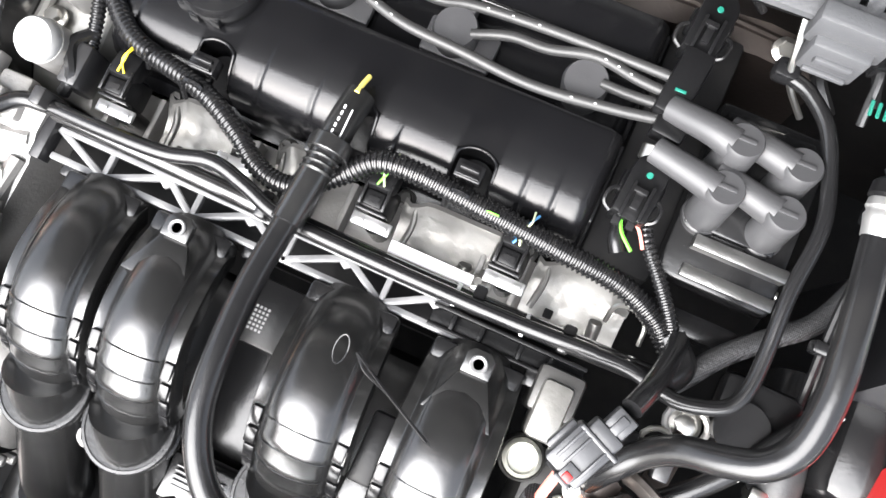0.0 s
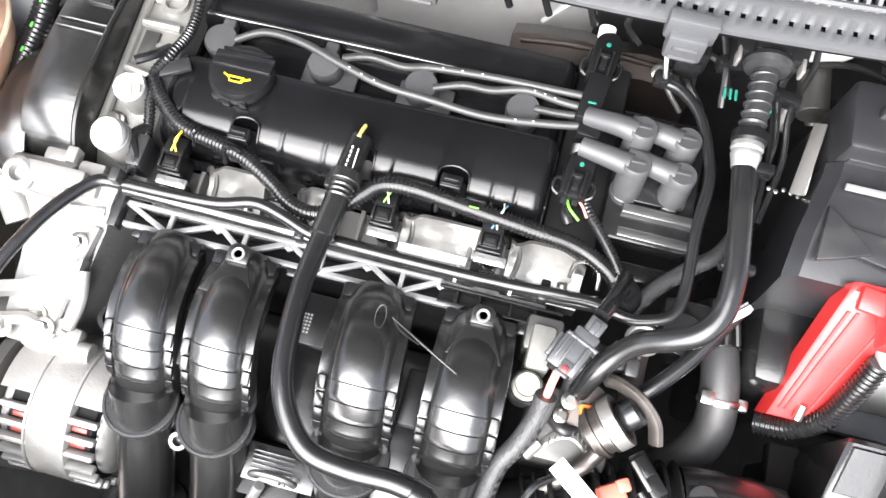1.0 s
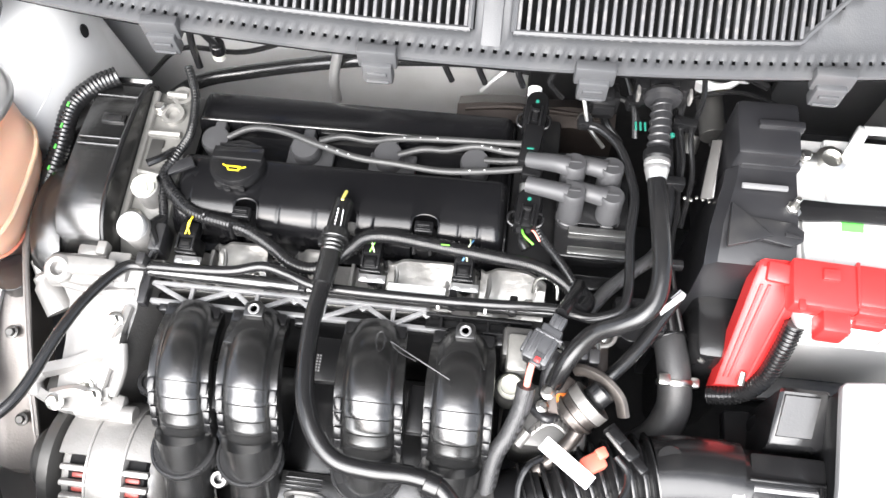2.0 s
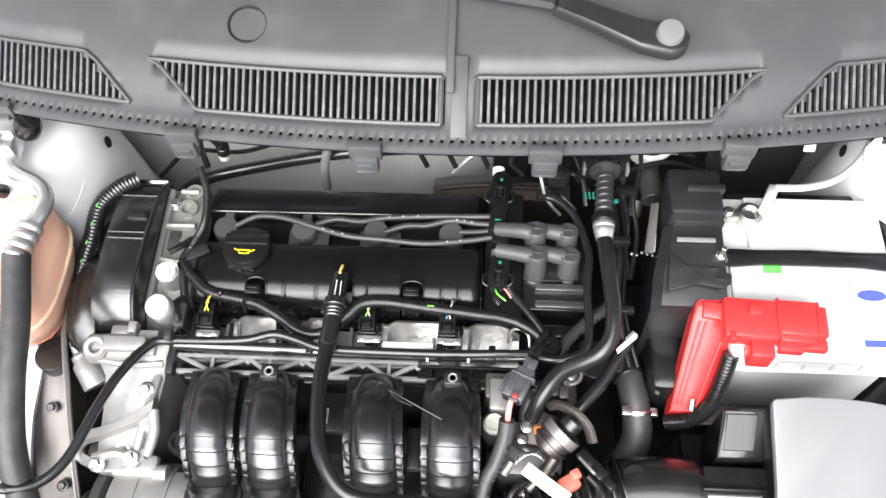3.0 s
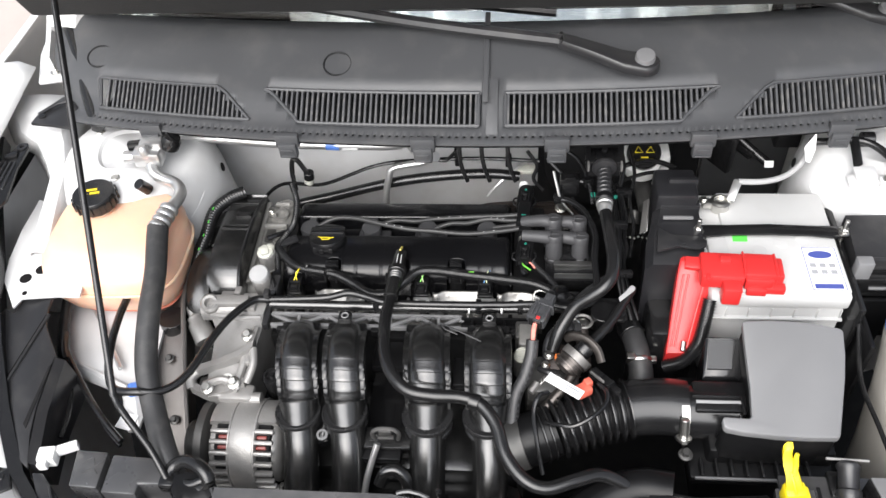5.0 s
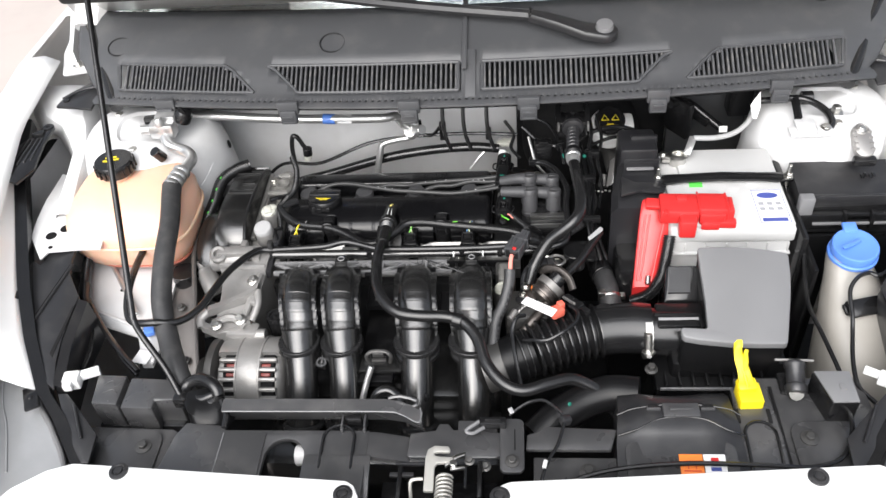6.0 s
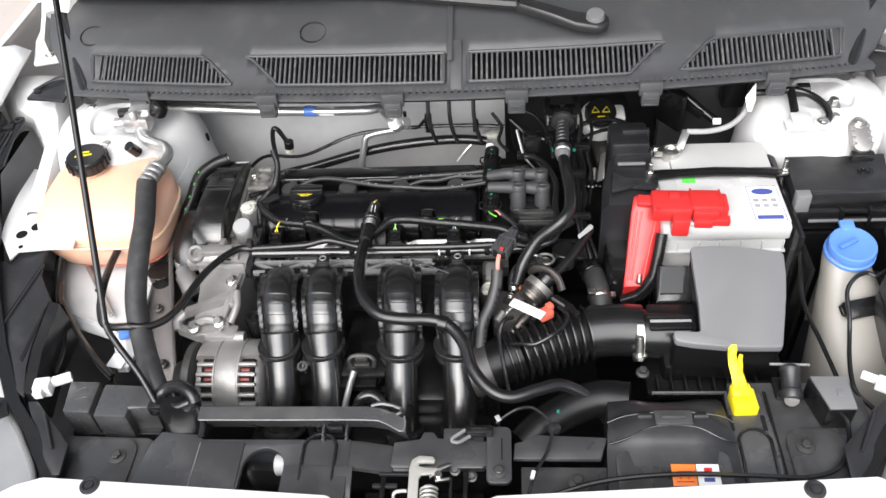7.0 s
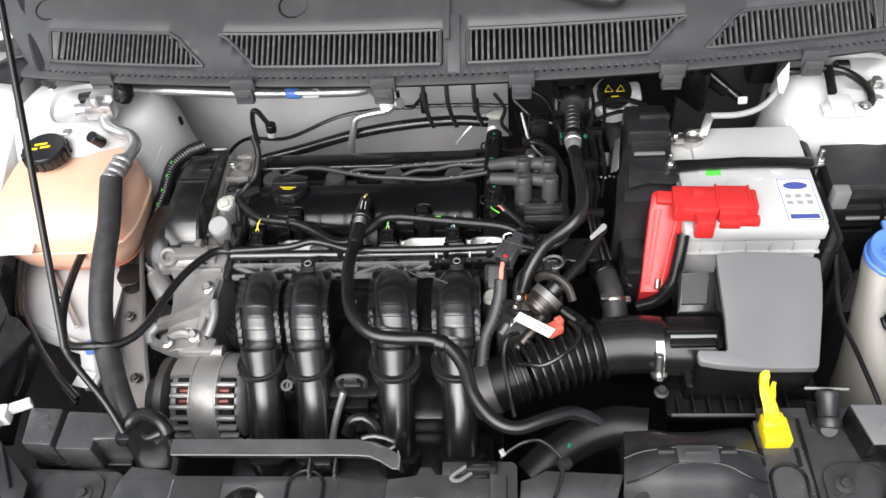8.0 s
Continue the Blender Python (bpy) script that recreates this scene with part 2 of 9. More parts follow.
def lathe(prof, m, seg=24):
    """A turned body: (radius, height) pairs from bottom to top."""
    bm = bmesh.new()
    rings = []
    for r, h in prof:
        rings.append([bm.verts.new((r * math.cos(2 * math.pi * i / seg), r * math.sin(2 * math.pi * i / seg), h)) for i in range(seg)])
    for a, b in zip(rings, rings[1:]):
        for i in range(seg):
            bm.faces.new((a[i], a[(i + 1) % seg], b[(i + 1) % seg], b[i]))
    bm.faces.new(rings[0][::-1])
    bm.faces.new(rings[-1])
    return moved(bm, m)


def rod(a, b, r, seg=16, edge=0.0006):
    a, b = Vector(a), Vector(b)
    h = (b - a).length
    return lathe([(max(r - edge, r * 0.5), 0), (r, edge), (r, h - edge), (max(r - edge, r * 0.5), h)], towards(a, b - a), seg)


def spline(pts, per=8):
    pts = [Vector(p) for p in pts]
    if len(pts) == 2:
        return [pts[0].lerp(pts[1], i / per) for i in range(per + 1)]
    ext = [2 * pts[0] - pts[1], *pts, 2 * pts[-1] - pts[-2]]
    out = []
    for p0, p1, p2, p3 in zip(ext, ext[1:], ext[2:], ext[3:]):
        for i in range(per):
            t = i / per
            out.append(0.5 * (2 * p1 + (p2 - p0) * t + (2 * p0 - 5 * p1 + 4 * p2 - p3) * t * t + (3 * p1 - p0 - 3 * p2 + p3) * t ** 3))
    return out + [pts[-1]]


def even(path, step):
    """The same line cut into equal steps."""
    out, left = [path[0]], step
    for a, b in zip(path, path[1:]):
        d = (b - a).length
        at = 0.0
        while d - at >= left:
            at += left
            out.append(a.lerp(b, at / d))
            left = step
        left -= d - at
    return out


def tube(pts, r, sides=10, per=8, fine=None, flat=1.0):
    """A hose through the points. r: radius, or a function of (index, count). fine: even steps of that length."""
    line = spline(pts, per)
    if fine:
        line = even(line, fine)
    bm = bmesh.new()
    t0 = (line[1] - line[0]).normalized()
    u = t0.orthogonal().normalized()
    rings, n = [], len(line)
    for i, p in enumerate(line):
        t = (line[min(i + 1, n - 1)] - line[max(i - 1, 0)]).normalized()
        u = (u - t * u.dot(t)).normalized()
        w = t.cross(u)
        k = r(i, n) if callable(r) else r
        rings.append([bm.verts.new(p + k * (math.cos(2 * math.pi * j / sides) * u + flat * math.sin(2 * math.pi * j / sides) * w)) for j in range(sides)])
    for a, b in zip(rings, rings[1:]):
        for j in range(sides):
            bm.faces.new((a[j], a[(j + 1) % sides], b[(j + 1) % sides], b[j]))
    bm.faces.new(rings[0][::-1])
    bm.faces.new(rings[-1])
    return bm


def loom(pts, r, pitch=0.0034, sides=12):
    """Corrugated split loom."""
    return tube(pts, lambda i, n: r * (1.0, 1.0, 0.84, 0.84)[i % 4], sides, 10, pitch / 4)


def loft(rings, cap=True):
    bm = bmesh.new()
    vs = [[bm.verts.new(p) for p in ring] for ring in rings]
    k = len(vs[0])
    for a, b in zip(vs, vs[1:]):
        for j in range(k):
            bm.faces.new((a[j], a[(j + 1) % k], b[(j + 1) % k], b[j]))
    if cap:
        bm.faces.new(vs[0][::-1])
        bm.faces.new(vs[-1])
    return bm


def hexbolt(p, d=(0, 0, 1), r=0.006, h=0.005, flange=1.5):
    m = towards(p, d)
    return merge(lathe([(r * flange, 0), (r * flange, h * 0.25), (r, h * 0.4)], m, 20), lathe([(r, h * 0.35), (r, h * 0.9), (r * 0.85, h)], m, 6))


def arc_outline(x0, x1, y0, y1, r, n=5):
    """A rectangle with rounded corners."""
    out = []
    for cx, cy, a in ((x1 - r, y1 - r, 0), (x0 + r, y1 - r, 90), (x0 + r, y0 + r, 180), (x1 - r, y0 + r, 270)):
        out += [(cx + r * math.cos(radians(a + 90 * i / n)), cy + r * math.sin(radians(a + 90 * i / n))) for i in range(n + 1)]
    return out


# ---- setting: ground and car body ----
g = bmesh.new()
bmesh.ops.create_grid(g, x_segments=1, y_segments=1, size=150)
solid("ground", g, PAVE, "pinkish grey paving under and round the car", "ground", kind="structure", smooth=False)


def sheet(f, nu, nv, hole=None):
    """A surface f(i, j) over a grid; hole(i, j) leaves cells open."""
    bm = bmesh.new()
    vs = [[bm.verts.new(f(i, j)) for j in range(nv + 1)] for i in range(nu + 1)]
    for i in range(nu):
        for j in range(nv):
            if not hole or not hole(i, j):
                bm.faces.new((vs[i][j], vs[i + 1][j], vs[i + 1][j + 1], vs[i][j + 1]))
    bmesh.ops.delete(bm, geom=[v for v in bm.verts if not v.link_faces], context="VERTS")
    return bm


def thick(ob, t):
    m = ob.modifiers.new("thickness", "SOLIDIFY")
    m.thickness, m.offset = t, -1
    return ob


# cowl: a bowed plastic panel with four slatted grilles and a row of small holes along its lip
COWL_V = [(0.014, 1.07), (0.0115, 1.071), (0.012, 1.0742), (0.0155, 1.0755), (0.022, 1.0765), (0.0262, 1.077), (0.034, 1.0785), (0.042, 1.081),
          (0.054, 1.088), (0.066, 1.095), (0.078, 1.102), (0.085, 1.105), (0.11, 1.114), (0.15, 1.128), (0.185, 1.139), (0.207, 1.143)]
HALF, STEP = 0.65, 0.0035


def cowl_at(x, v):
    i = min(int(v), len(COWL_V) - 2)
    k = v - i
    y = COWL_V[i][0] * (1 - k) + COWL_V[i + 1][0] * k
    z = COWL_V[i][1] * (1 - k) + COWL_V[i + 1][1] * k
    far = max(0.0, abs(x) - 0.58)
    spread = far * (0.5 + 0.11 * min(v, 15.0) - 1.0)
    return Vector((x + math.copysign(spread, x), 0.126 + y + 0.24 * x * x + 5.0 * far * far, z - 0.085 * x * x - 3.0 * far * far * max(0.0, 1 - v / 12)))


GRILLES = [(0.024, 0.325, 0.268, True), (0.345, 0.595, 0.402, False)]


def grille_span(x):
    """The rows of the cowl's profile between which a grille is open at x."""
    a = abs(x)
    lo, hi = 7.0, 11.0
    if (0.026 if x > 0 else 0.007) <= a <= 0.327:
        return (lo + (hi - lo) * max(0, (a - 0.262) / 0.065), hi)
    if 0.347 <= a <= 0.597:
        return (lo, hi - (hi - lo) * max(0, (0.412 - a) / 0.065))
    return None


NU = int(2 * HALF / STEP)


def cowl_hole(i, j):
    x = -HALF + (i + 0.5) * 2 * HALF / NU
    if j == 4 and abs(x) < 0.62:
        return i % 3 < 1
    s = grille_span(x)
    return bool(s) and s[0] <= j + 0.5 <= s[1] and j >= 7


for sg in (-1, 1):
    solid("cowl_end_seal", tube([(sg * 0.605, 0.232, 1.028), (sg * 0.632, 0.285, 1.05), (sg * 0.66, 0.345, 1.072), (sg * 0.7, 0.42, 1.098), (sg * 0.745, 0.5, 1.13), (sg * 0.76, 0.6, 1.19)], 0.0105, 12), RUBBER, "black rubber seal at the end of the cowl", "seal", kind="structure")
cowl = thing("cowl", "weathered grey plastic cowl with four slatted grilles", "cowl", (0, 0.25, 1.08))
thick(part("panel", sheet(lambda i, j: cowl_at(-HALF + i * 2 * HALF / NU, j), NU, len(COWL_V) - 1, cowl_hole), COWLMAT, cowl), 0.0025)
for sg in (-1, 1):
    for x0, x1, xs, inner in GRILLES:
        x0 = (0.028 if sg > 0 else 0.009) if inner else x0
        pts = ([(x0, 7), (xs, 7), (x1, 11), (x0, 11)] if inner else [(x0, 7), (x1, 7), (x1, 11), (xs, 11)])
        loop = []
        for (xa, va), (xb, vb) in zip(pts, pts[1:] + pts[:1]):
            n = 10
            loop += [cowl_at(sg * (xa + (xb - xa) * k / n), va + (vb - va) * k / n) + Vector((0, -0.0005, 0.001)) for k in range(n)]
        part("grille_frame", tube(loop + loop[:1], 0.0026, 6, 2), COWLMAT, cowl)
for sg in (-1, 1):
    for x0, x1, xs, inner in GRILLES:
        x0 = (0.028 if sg > 0 else 0.009) if inner else x0
        x = x0 + 0.004
        while x < x1 - 0.002:
            s = grille_span(x if sg > 0 or not inner else max(x, 0.0285))
            if s and s[1] - s[0] > 0.35:
                a, b = cowl_at(sg * x, s[0]), cowl_at(sg * x, s[1])
                mid, d = (a + b) / 2, b - a
                bm = box((0, 0, 0), (0.0033, d.length + 0.004, 0.007), 0.0006, seg=1)
                moved(bm, Matrix.Translation(mid + Vector((0, 0, -0.0015))) @ Matrix.Rotation(math.atan2(d.z, math.hypot(d.x, d.y)), 4, "X"))
                part("slat", bm, SLATMAT, cowl)
            x += 0.0079
part("seam_strip", box(cowl_at(0.0095, 9) + Vector((0.0, 0, 0.001)), (0.017, 0.085, 0.004), 0.001, (29, 0, 0)), COWLMAT, cowl)
part("seam_strip", box(cowl_at(0.0, 13) + Vector((0.0, -0.01, 0.0015)), (0.008, 0.16, 0.003), 0.001, (17, 0, 0)), COWLMAT, cowl)
part("blanking_plug", lathe([(0.0205, -0.002), (0.0205, 0.0002), (0.0198, 0.0006), (0.0193, -0.0006), (0.0186, -0.0006), (0.018, 0.0004), (0.001, 0.0006)],
     towards(cowl_at(-0.219, 12.5) + Vector((0, 0, 0.0004)), (0, -0.34, 0.95)), 32), COWLMAT, cowl)
part("blanking_plug", lathe([(0.0205, -0.002), (0.0205, 0.0002), (0.0198, 0.0006), (0.0193, -0.0006), (0.0186, -0.0006), (0.018, 0.0004), (0.001, 0.0006)],
     towards(cowl_at(-0.6, 12.3) + Vector((0, 0, 0.0004)), (0, -0.34, 0.95)), 32), COWLMAT, cowl)
for px, pv in ((-0.219, 12.5), (-0.6, 12.3)):
    part("plug_ring", lathe([(0.0214, 0.0002), (0.021, 0.0014), (0.0204, 0.0014), (0.0198, 0.0002)], towards(cowl_at(px, pv) + Vector((0, 0, 0.0004)), (0, -0.34, 0.95)), 36), DULL, cowl)
for x in (-0.5, -0.281, -0.085, 0.099, 0.297, 0.49):
    c = cowl_at(x, 2)
    part("retaining_clip", merge(box(c + Vector((0, -0.002, 0.0)), (0.034, 0.01, 0.022), 0.002),
         box(c + Vector((0, -0.006, -0.014)), (0.026, 0.012, 0.024), 0.002)), COWLMAT, cowl)
    part("clip_catch", box(c + Vector((0, -0.0125, -0.012)), (0.017, 0.003, 0.005), 0.001), COWLMAT, cowl)
    part("clip_catch", box(c + Vector((0, -0.0125, -0.022)), (0.02, 0.003, 0.003), 0.001), COWLMAT, cowl)

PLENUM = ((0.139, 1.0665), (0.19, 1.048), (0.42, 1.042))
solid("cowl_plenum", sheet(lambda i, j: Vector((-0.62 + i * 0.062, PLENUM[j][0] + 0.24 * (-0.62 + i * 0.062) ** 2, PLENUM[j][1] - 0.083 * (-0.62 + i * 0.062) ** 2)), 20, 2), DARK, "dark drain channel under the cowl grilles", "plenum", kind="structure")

# wipers, parked on the cowl
def wiper(px, py, pz, flip):
    w = thing("windscreen_wiper", "matte black wiper arm with round pivot cap on the cowl", "wiper", (px, py, pz), "windscreen wipers")
    part("arm", loft([[Vector((px + flip * dx + 0, py + dy + k * wd, pz + dz + h)) for k, h in ((-0.97, -0.006), (-1, 0.0), (-0.97, 0.0045), (-0.86, 0.0072), (-0.7, 0.008), (0.7, 0.008), (0.86, 0.0072), (1, 0.002), (1, -0.006))]
         for dx, dy, dz, wd in ((0.0205, 0.0, -0.009, 0.004), (0.0185, 0.0, -0.009, 0.0095), (0.0145, 0.0, -0.009, 0.0145), (0.008, 0.0, -0.009, 0.019), (0.0, 0.0, -0.009, 0.0205), (-0.03, 0.004, -0.005, 0.0195), (-0.075, 0.016, 0.006, 0.015), (-0.108, 0.0255, 0.012, 0.0125), (-0.118, 0.029, 0.013, 0.011))]), DULL, w)
    part("pivot_cap", lathe([(0.0135, -0.012), (0.014, 0.004), (0.0125, 0.0075), (0.001, 0.0085)], towards((px, py, pz + 0.002), (0, -0.25, 1)), 28), LIDMAT, w)
    part("hinge", box((px - flip * 0.114, py + 0.0275, pz + 0.018), (0.004, 0.022, 0.009), 0.0015), BLACK, w)
    part("blade_arm", tube([(px - flip * 0.112, py + 0.027, pz + 0.014), (px - flip * 0.3, py + 0.06, pz + 0.022), (px - flip * 0.5, py + 0.108, pz + 0.03)], 0.009, 8), DULL, w)
    part("blade", tube([(px - flip * 0.12, py + 0.085, pz + 0.022), (px - flip * 0.4, py + 0.125, pz + 0.034), (px - flip * 0.68, py + 0.22, pz + 0.03)], 0.006, 6, flat=1.6), RUBBER, w)


wiper(0.219, 0.244, 1.136, 1)
wiper(0.585, 0.39, 1.118, 1)

# windscreen, pillars and a dark cabin behind it
def screen_pt(i, j):
    x, k = -0.66 + i * 1.32 / 16, j / 8
    return Vector((x * (1 - 0.12 * k), 0.331 + 0.24 * x * x + 0.76 * k, 1.139 - 0.085 * x * x + 0.46 * k))


ws = solid("windscreen", sheet(screen_pt, 16, 8), GLASS, "sloping clear windscreen above the cowl", "windscreen", kind="structure")
thick(ws, 0.005)
ws.visible_shadow = False
solid("dashboard", merge(span(-0.66, 0.66, 0.5, 1.1, 0.85, 1.08, 0.04), span(-0.5, -0.1, 0.62, 0.9, 1.05, 1.13, 0.03)), DULL, "dark dashboard behind the windscreen", "dashboard", kind="structure")
solid("cabin_shell", merge(span(-0.75, 0.75, 1.15, 2.6, 1.585, 1.63, 0.02), span(-0.8, -0.7, 0.9, 2.6, 0.3, 1.1, 0.02), span(0.7, 0.8, 0.9, 2.6, 0.3, 1.1, 0.02),
      span(-0.75, 0.75, 2.55, 2.65, 0.3, 1.62, 0.02)), PAINT, "white painted cabin roof and sides of the car", "car body", kind="structure")
for sg in (-1, 1):
    solid("windscreen_pillar", tube([(sg * 0.7, 0.42, 1.08), (sg * 0.66, 0.75, 1.36), (sg * 0.61, 1.16, 1.61)], 0.035, 8), PAINT, "white windscreen pillar", "car body", kind="structure")

# firewall and floor of the bay
solid("firewall", merge(sheet(lambda i, j: Vector((-0.7 + i * 0.07, 0.352 + 0.012 * math.sin(i * 0.9) + (0.05 if i > 10 else 0) + 0.02 * (j == 4), 0.45 + j * 0.145)), 20, 4),
      box((0.0, 0.42, 1.03), (1.3, 0.05, 0.02), 0.004)), INNER, "white painted firewall behind the engine", "firewall", kind="structure")
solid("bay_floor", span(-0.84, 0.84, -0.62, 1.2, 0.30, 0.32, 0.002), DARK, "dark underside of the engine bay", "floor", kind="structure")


# fenders: outer skin, inner flange and the wheel-house panels
def fender(sg):
    def skin(i, j):
        k = i / 39
        y = -0.5 + k * 1.3
        x = 0.62 + 0.19 * min(1, k * 1.9) ** 0.75
        prof = [(-0.055, -0.012), (-0.03, 0.0), (0.0, -0.003), (0.03, -0.018), (0.055, -0.06), (0.075, -0.25), (0.06, -0.6)]
        dx, dz = prof[j]
        return Vector((sg * (x + dx), y, 0.955 + 0.105 * min(1, k * 1.5) + dz))
    thick(solid("fender", sheet(skin, 39, 6, lambda i, j: 26 <= i <= 30 and j < 2), PAINT, "glossy white front fender beside the open engine bay", "fender", kind="structure"), 0.003)
    solid("inner_wing", merge(sheet(lambda i, j: Vector((sg * (0.565 + 0.175 * min(1, i / 4) - 0.006 * j), -0.28 + i * 0.09, 0.89 + 0.075 * min(1, i / 4) - 0.08 * j)), 8, 6)),
          INNER, "white painted inner wing panel", "inner wing", kind="structure")


fender(-1)
fender(1)


def strut_tower(cx, cy, k):
    rings = []
    for r, z in ((0.15, 0.62), (0.135, 0.8), (0.122, 0.93), (0.116, 0.965), (0.104, 0.988), (0.092, 0.997), (0.05, 1.001), (0.046, 0.996), (0.01, 0.995)):
        rings.append([Vector((cx + r * k * math.cos(2 * math.pi * i / 36), cy + r * k * math.sin(2 * math.pi * i / 36), z + 0.004 * math.sin(3 * 2 * math.pi * i / 36))) for i in range(36)])
    tower = solid("strut_tower", loft(rings), INNER, "rounded white painted suspension strut tower", "strut tower", kind="structure")
    inward = -math.copysign(1, cx)
    for a0, a1 in ((-55, -20), (55, 80)):
        pts = []
        for i in range(9):
            a, u = radians(a0 + (a1 - a0) * i / 8), i / 8
            r = (0.1225 - 0.007 * u) * k
            pts.append((cx + inward * r * math.cos(a), cy + r * math.sin(a), 0.915 + 0.04 * u + 0.004 * math.sin(3 * (a if inward > 0 else math.pi - a))))
        part("pressed_crease", tube(pts, 0.003, 8, 3, flat=0.5), INNER, tower)
    part("drain_hole", lathe([(0.0075, 0), (0.007, 0.0012), (0.0005, 0.0012)], towards((cx + inward * 0.1205 * k, cy + 0.02, 0.945), (inward, 0.15, 0.2)), 18), DARK, tower)
    for a in (35, 150, 270):
        part("top_nut", hexbolt((cx + 0.068 * k * math.cos(radians(a)), cy + 0.068 * k * math.sin(radians(a)), 0.998), (0, 0, 1), 0.007, 0.008), STEEL, tower)


strut_tower(-0.555, 0.215, 1.05)
strut_tower(0.578, 0.228, 0.95)
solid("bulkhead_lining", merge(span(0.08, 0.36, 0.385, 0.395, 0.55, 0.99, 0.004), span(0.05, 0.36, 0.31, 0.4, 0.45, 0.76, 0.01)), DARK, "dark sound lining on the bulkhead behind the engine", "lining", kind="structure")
solid("side_bulkhead", span(0.36, 0.5, 0.37, 0.383, 0.6, 1.0, 0.004), COWLMAT, "grey panel of the bulkhead beside the strut tower", "bulkhead", kind="structure")

# open bonnet, held up behind the camera's way
def bonnet_pt(i, j):
    u, k = -1 + i / 8, j / 8
    return Vector((u * (0.74 - 0.06 * k), 0.37 + 0.1 * u * u * (1 - k) - 0.46 * k, 1.16 + 0.82 * k - 0.05 * u * u))


bon = solid("bonnet", sheet(bonnet_pt, 16, 8), PAINT, "raised white bonnet of the car", "bonnet", kind="structure")
thick(bon, 0.02)
# unseen lining, added so the valve cover mirrors black instead of white paint
solid("bonnet_lining", moved(box((0, 0, 0), (1.3, 0.72, 0.012), 0.005), Matrix.Translation((0, 0.095, 1.52)) @ Matrix.Rotation(radians(-60.7), 4, "X")), FOAM, "unseen black felt lining added under the raised bonnet to darken reflections", "bonnet lining", kind="structure")

solid("side_liner", merge(span(0.5, 0.507, -0.075, 0.022, 0.6, 0.915, 0.002), span(0.5, 0.56, 0.015, 0.022, 0.6, 0.9, 0.002)), MATTE, "black liner panel beside the battery", "liner", kind="structure")

# front panel: white painted edge with a notch for the latch
edge = [(-0.5, -0.62), (0.5, -0.62), (0.56, -0.52), (0.52, -0.44), (0.475, -0.413), (0.40, -0.418), (0.2, -0.431), (0.068, -0.439), (0.056, -0.444), (0.046, -0.468), (0.034, -0.476),
        (-0.088, -0.476), (-0.1, -0.468), (-0.11, -0.446), (-0.12, -0.44), (-0.27, -0.431), (-0.42, -0.422), (-0.455, -0.42), (-0.485, -0.43), (-0.52, -0.455), (-0.56, -0.52)]
front = thing("front_panel", "glossy white front panel edge held by black push clips", "front panel", (0, -0.5, 0.9), kind="structure")
part("panel", prism(edge, 0.012, 0.004, pose(0, 0, 0.935)), PAINT, front)
part("bumper_face", profile_x([(-0.64, 0.3), (-0.6, 0.3), (-0.6, 0.93), (-0.615, 0.945), (-0.64, 0.92), (-0.66, 0.6)], -0.62, 0.62, 0.004), PAINT, front)
for x, y in ((-0.394, -0.432), (-0.121, -0.459), (0.056, -0.459), (0.404, -0.431)):
    part("push_clip", lathe([(0.0115, 0), (0.011, 0.002), (0.0075, 0.0028), (0.0065, 0.0012), (0.005, 0.0012), (0.0045, 0.003), (0.0005, 0.0032)], pose(x, y, 0.947), 24), DULL, front)

plate = thing("wing_plate", "white bracket plate with two round holes beside the coolant tank", "bracket plate", (-0.63, 0.04, 0.94), kind="structure")
part("plate", prism([(-0.685, -0.015), (-0.648, -0.066), (-0.642, -0.049), (-0.594, -0.044), (-0.56, -0.044), (-0.568, 0.01), (-0.6, 0.07), (-0.655, 0.13), (-0.7, 0.15), (-0.7, 0.08), (-0.694, 0.026)], 0.004, 0.001, pose(0, 0, 0.948)), INNER, plate)
for x, y, r in ((-0.652, -0.013, 0.0085), (-0.635, 0.004, 0.0085), (-0.642, -0.04, 0.0035)):
    part("hole", lathe([(r, 0), (r, 0.0008), (r * 0.9, 0.0008), (r * 0.85, -0.002)], pose(x, y, 0.9522), 20), DARK, plate)


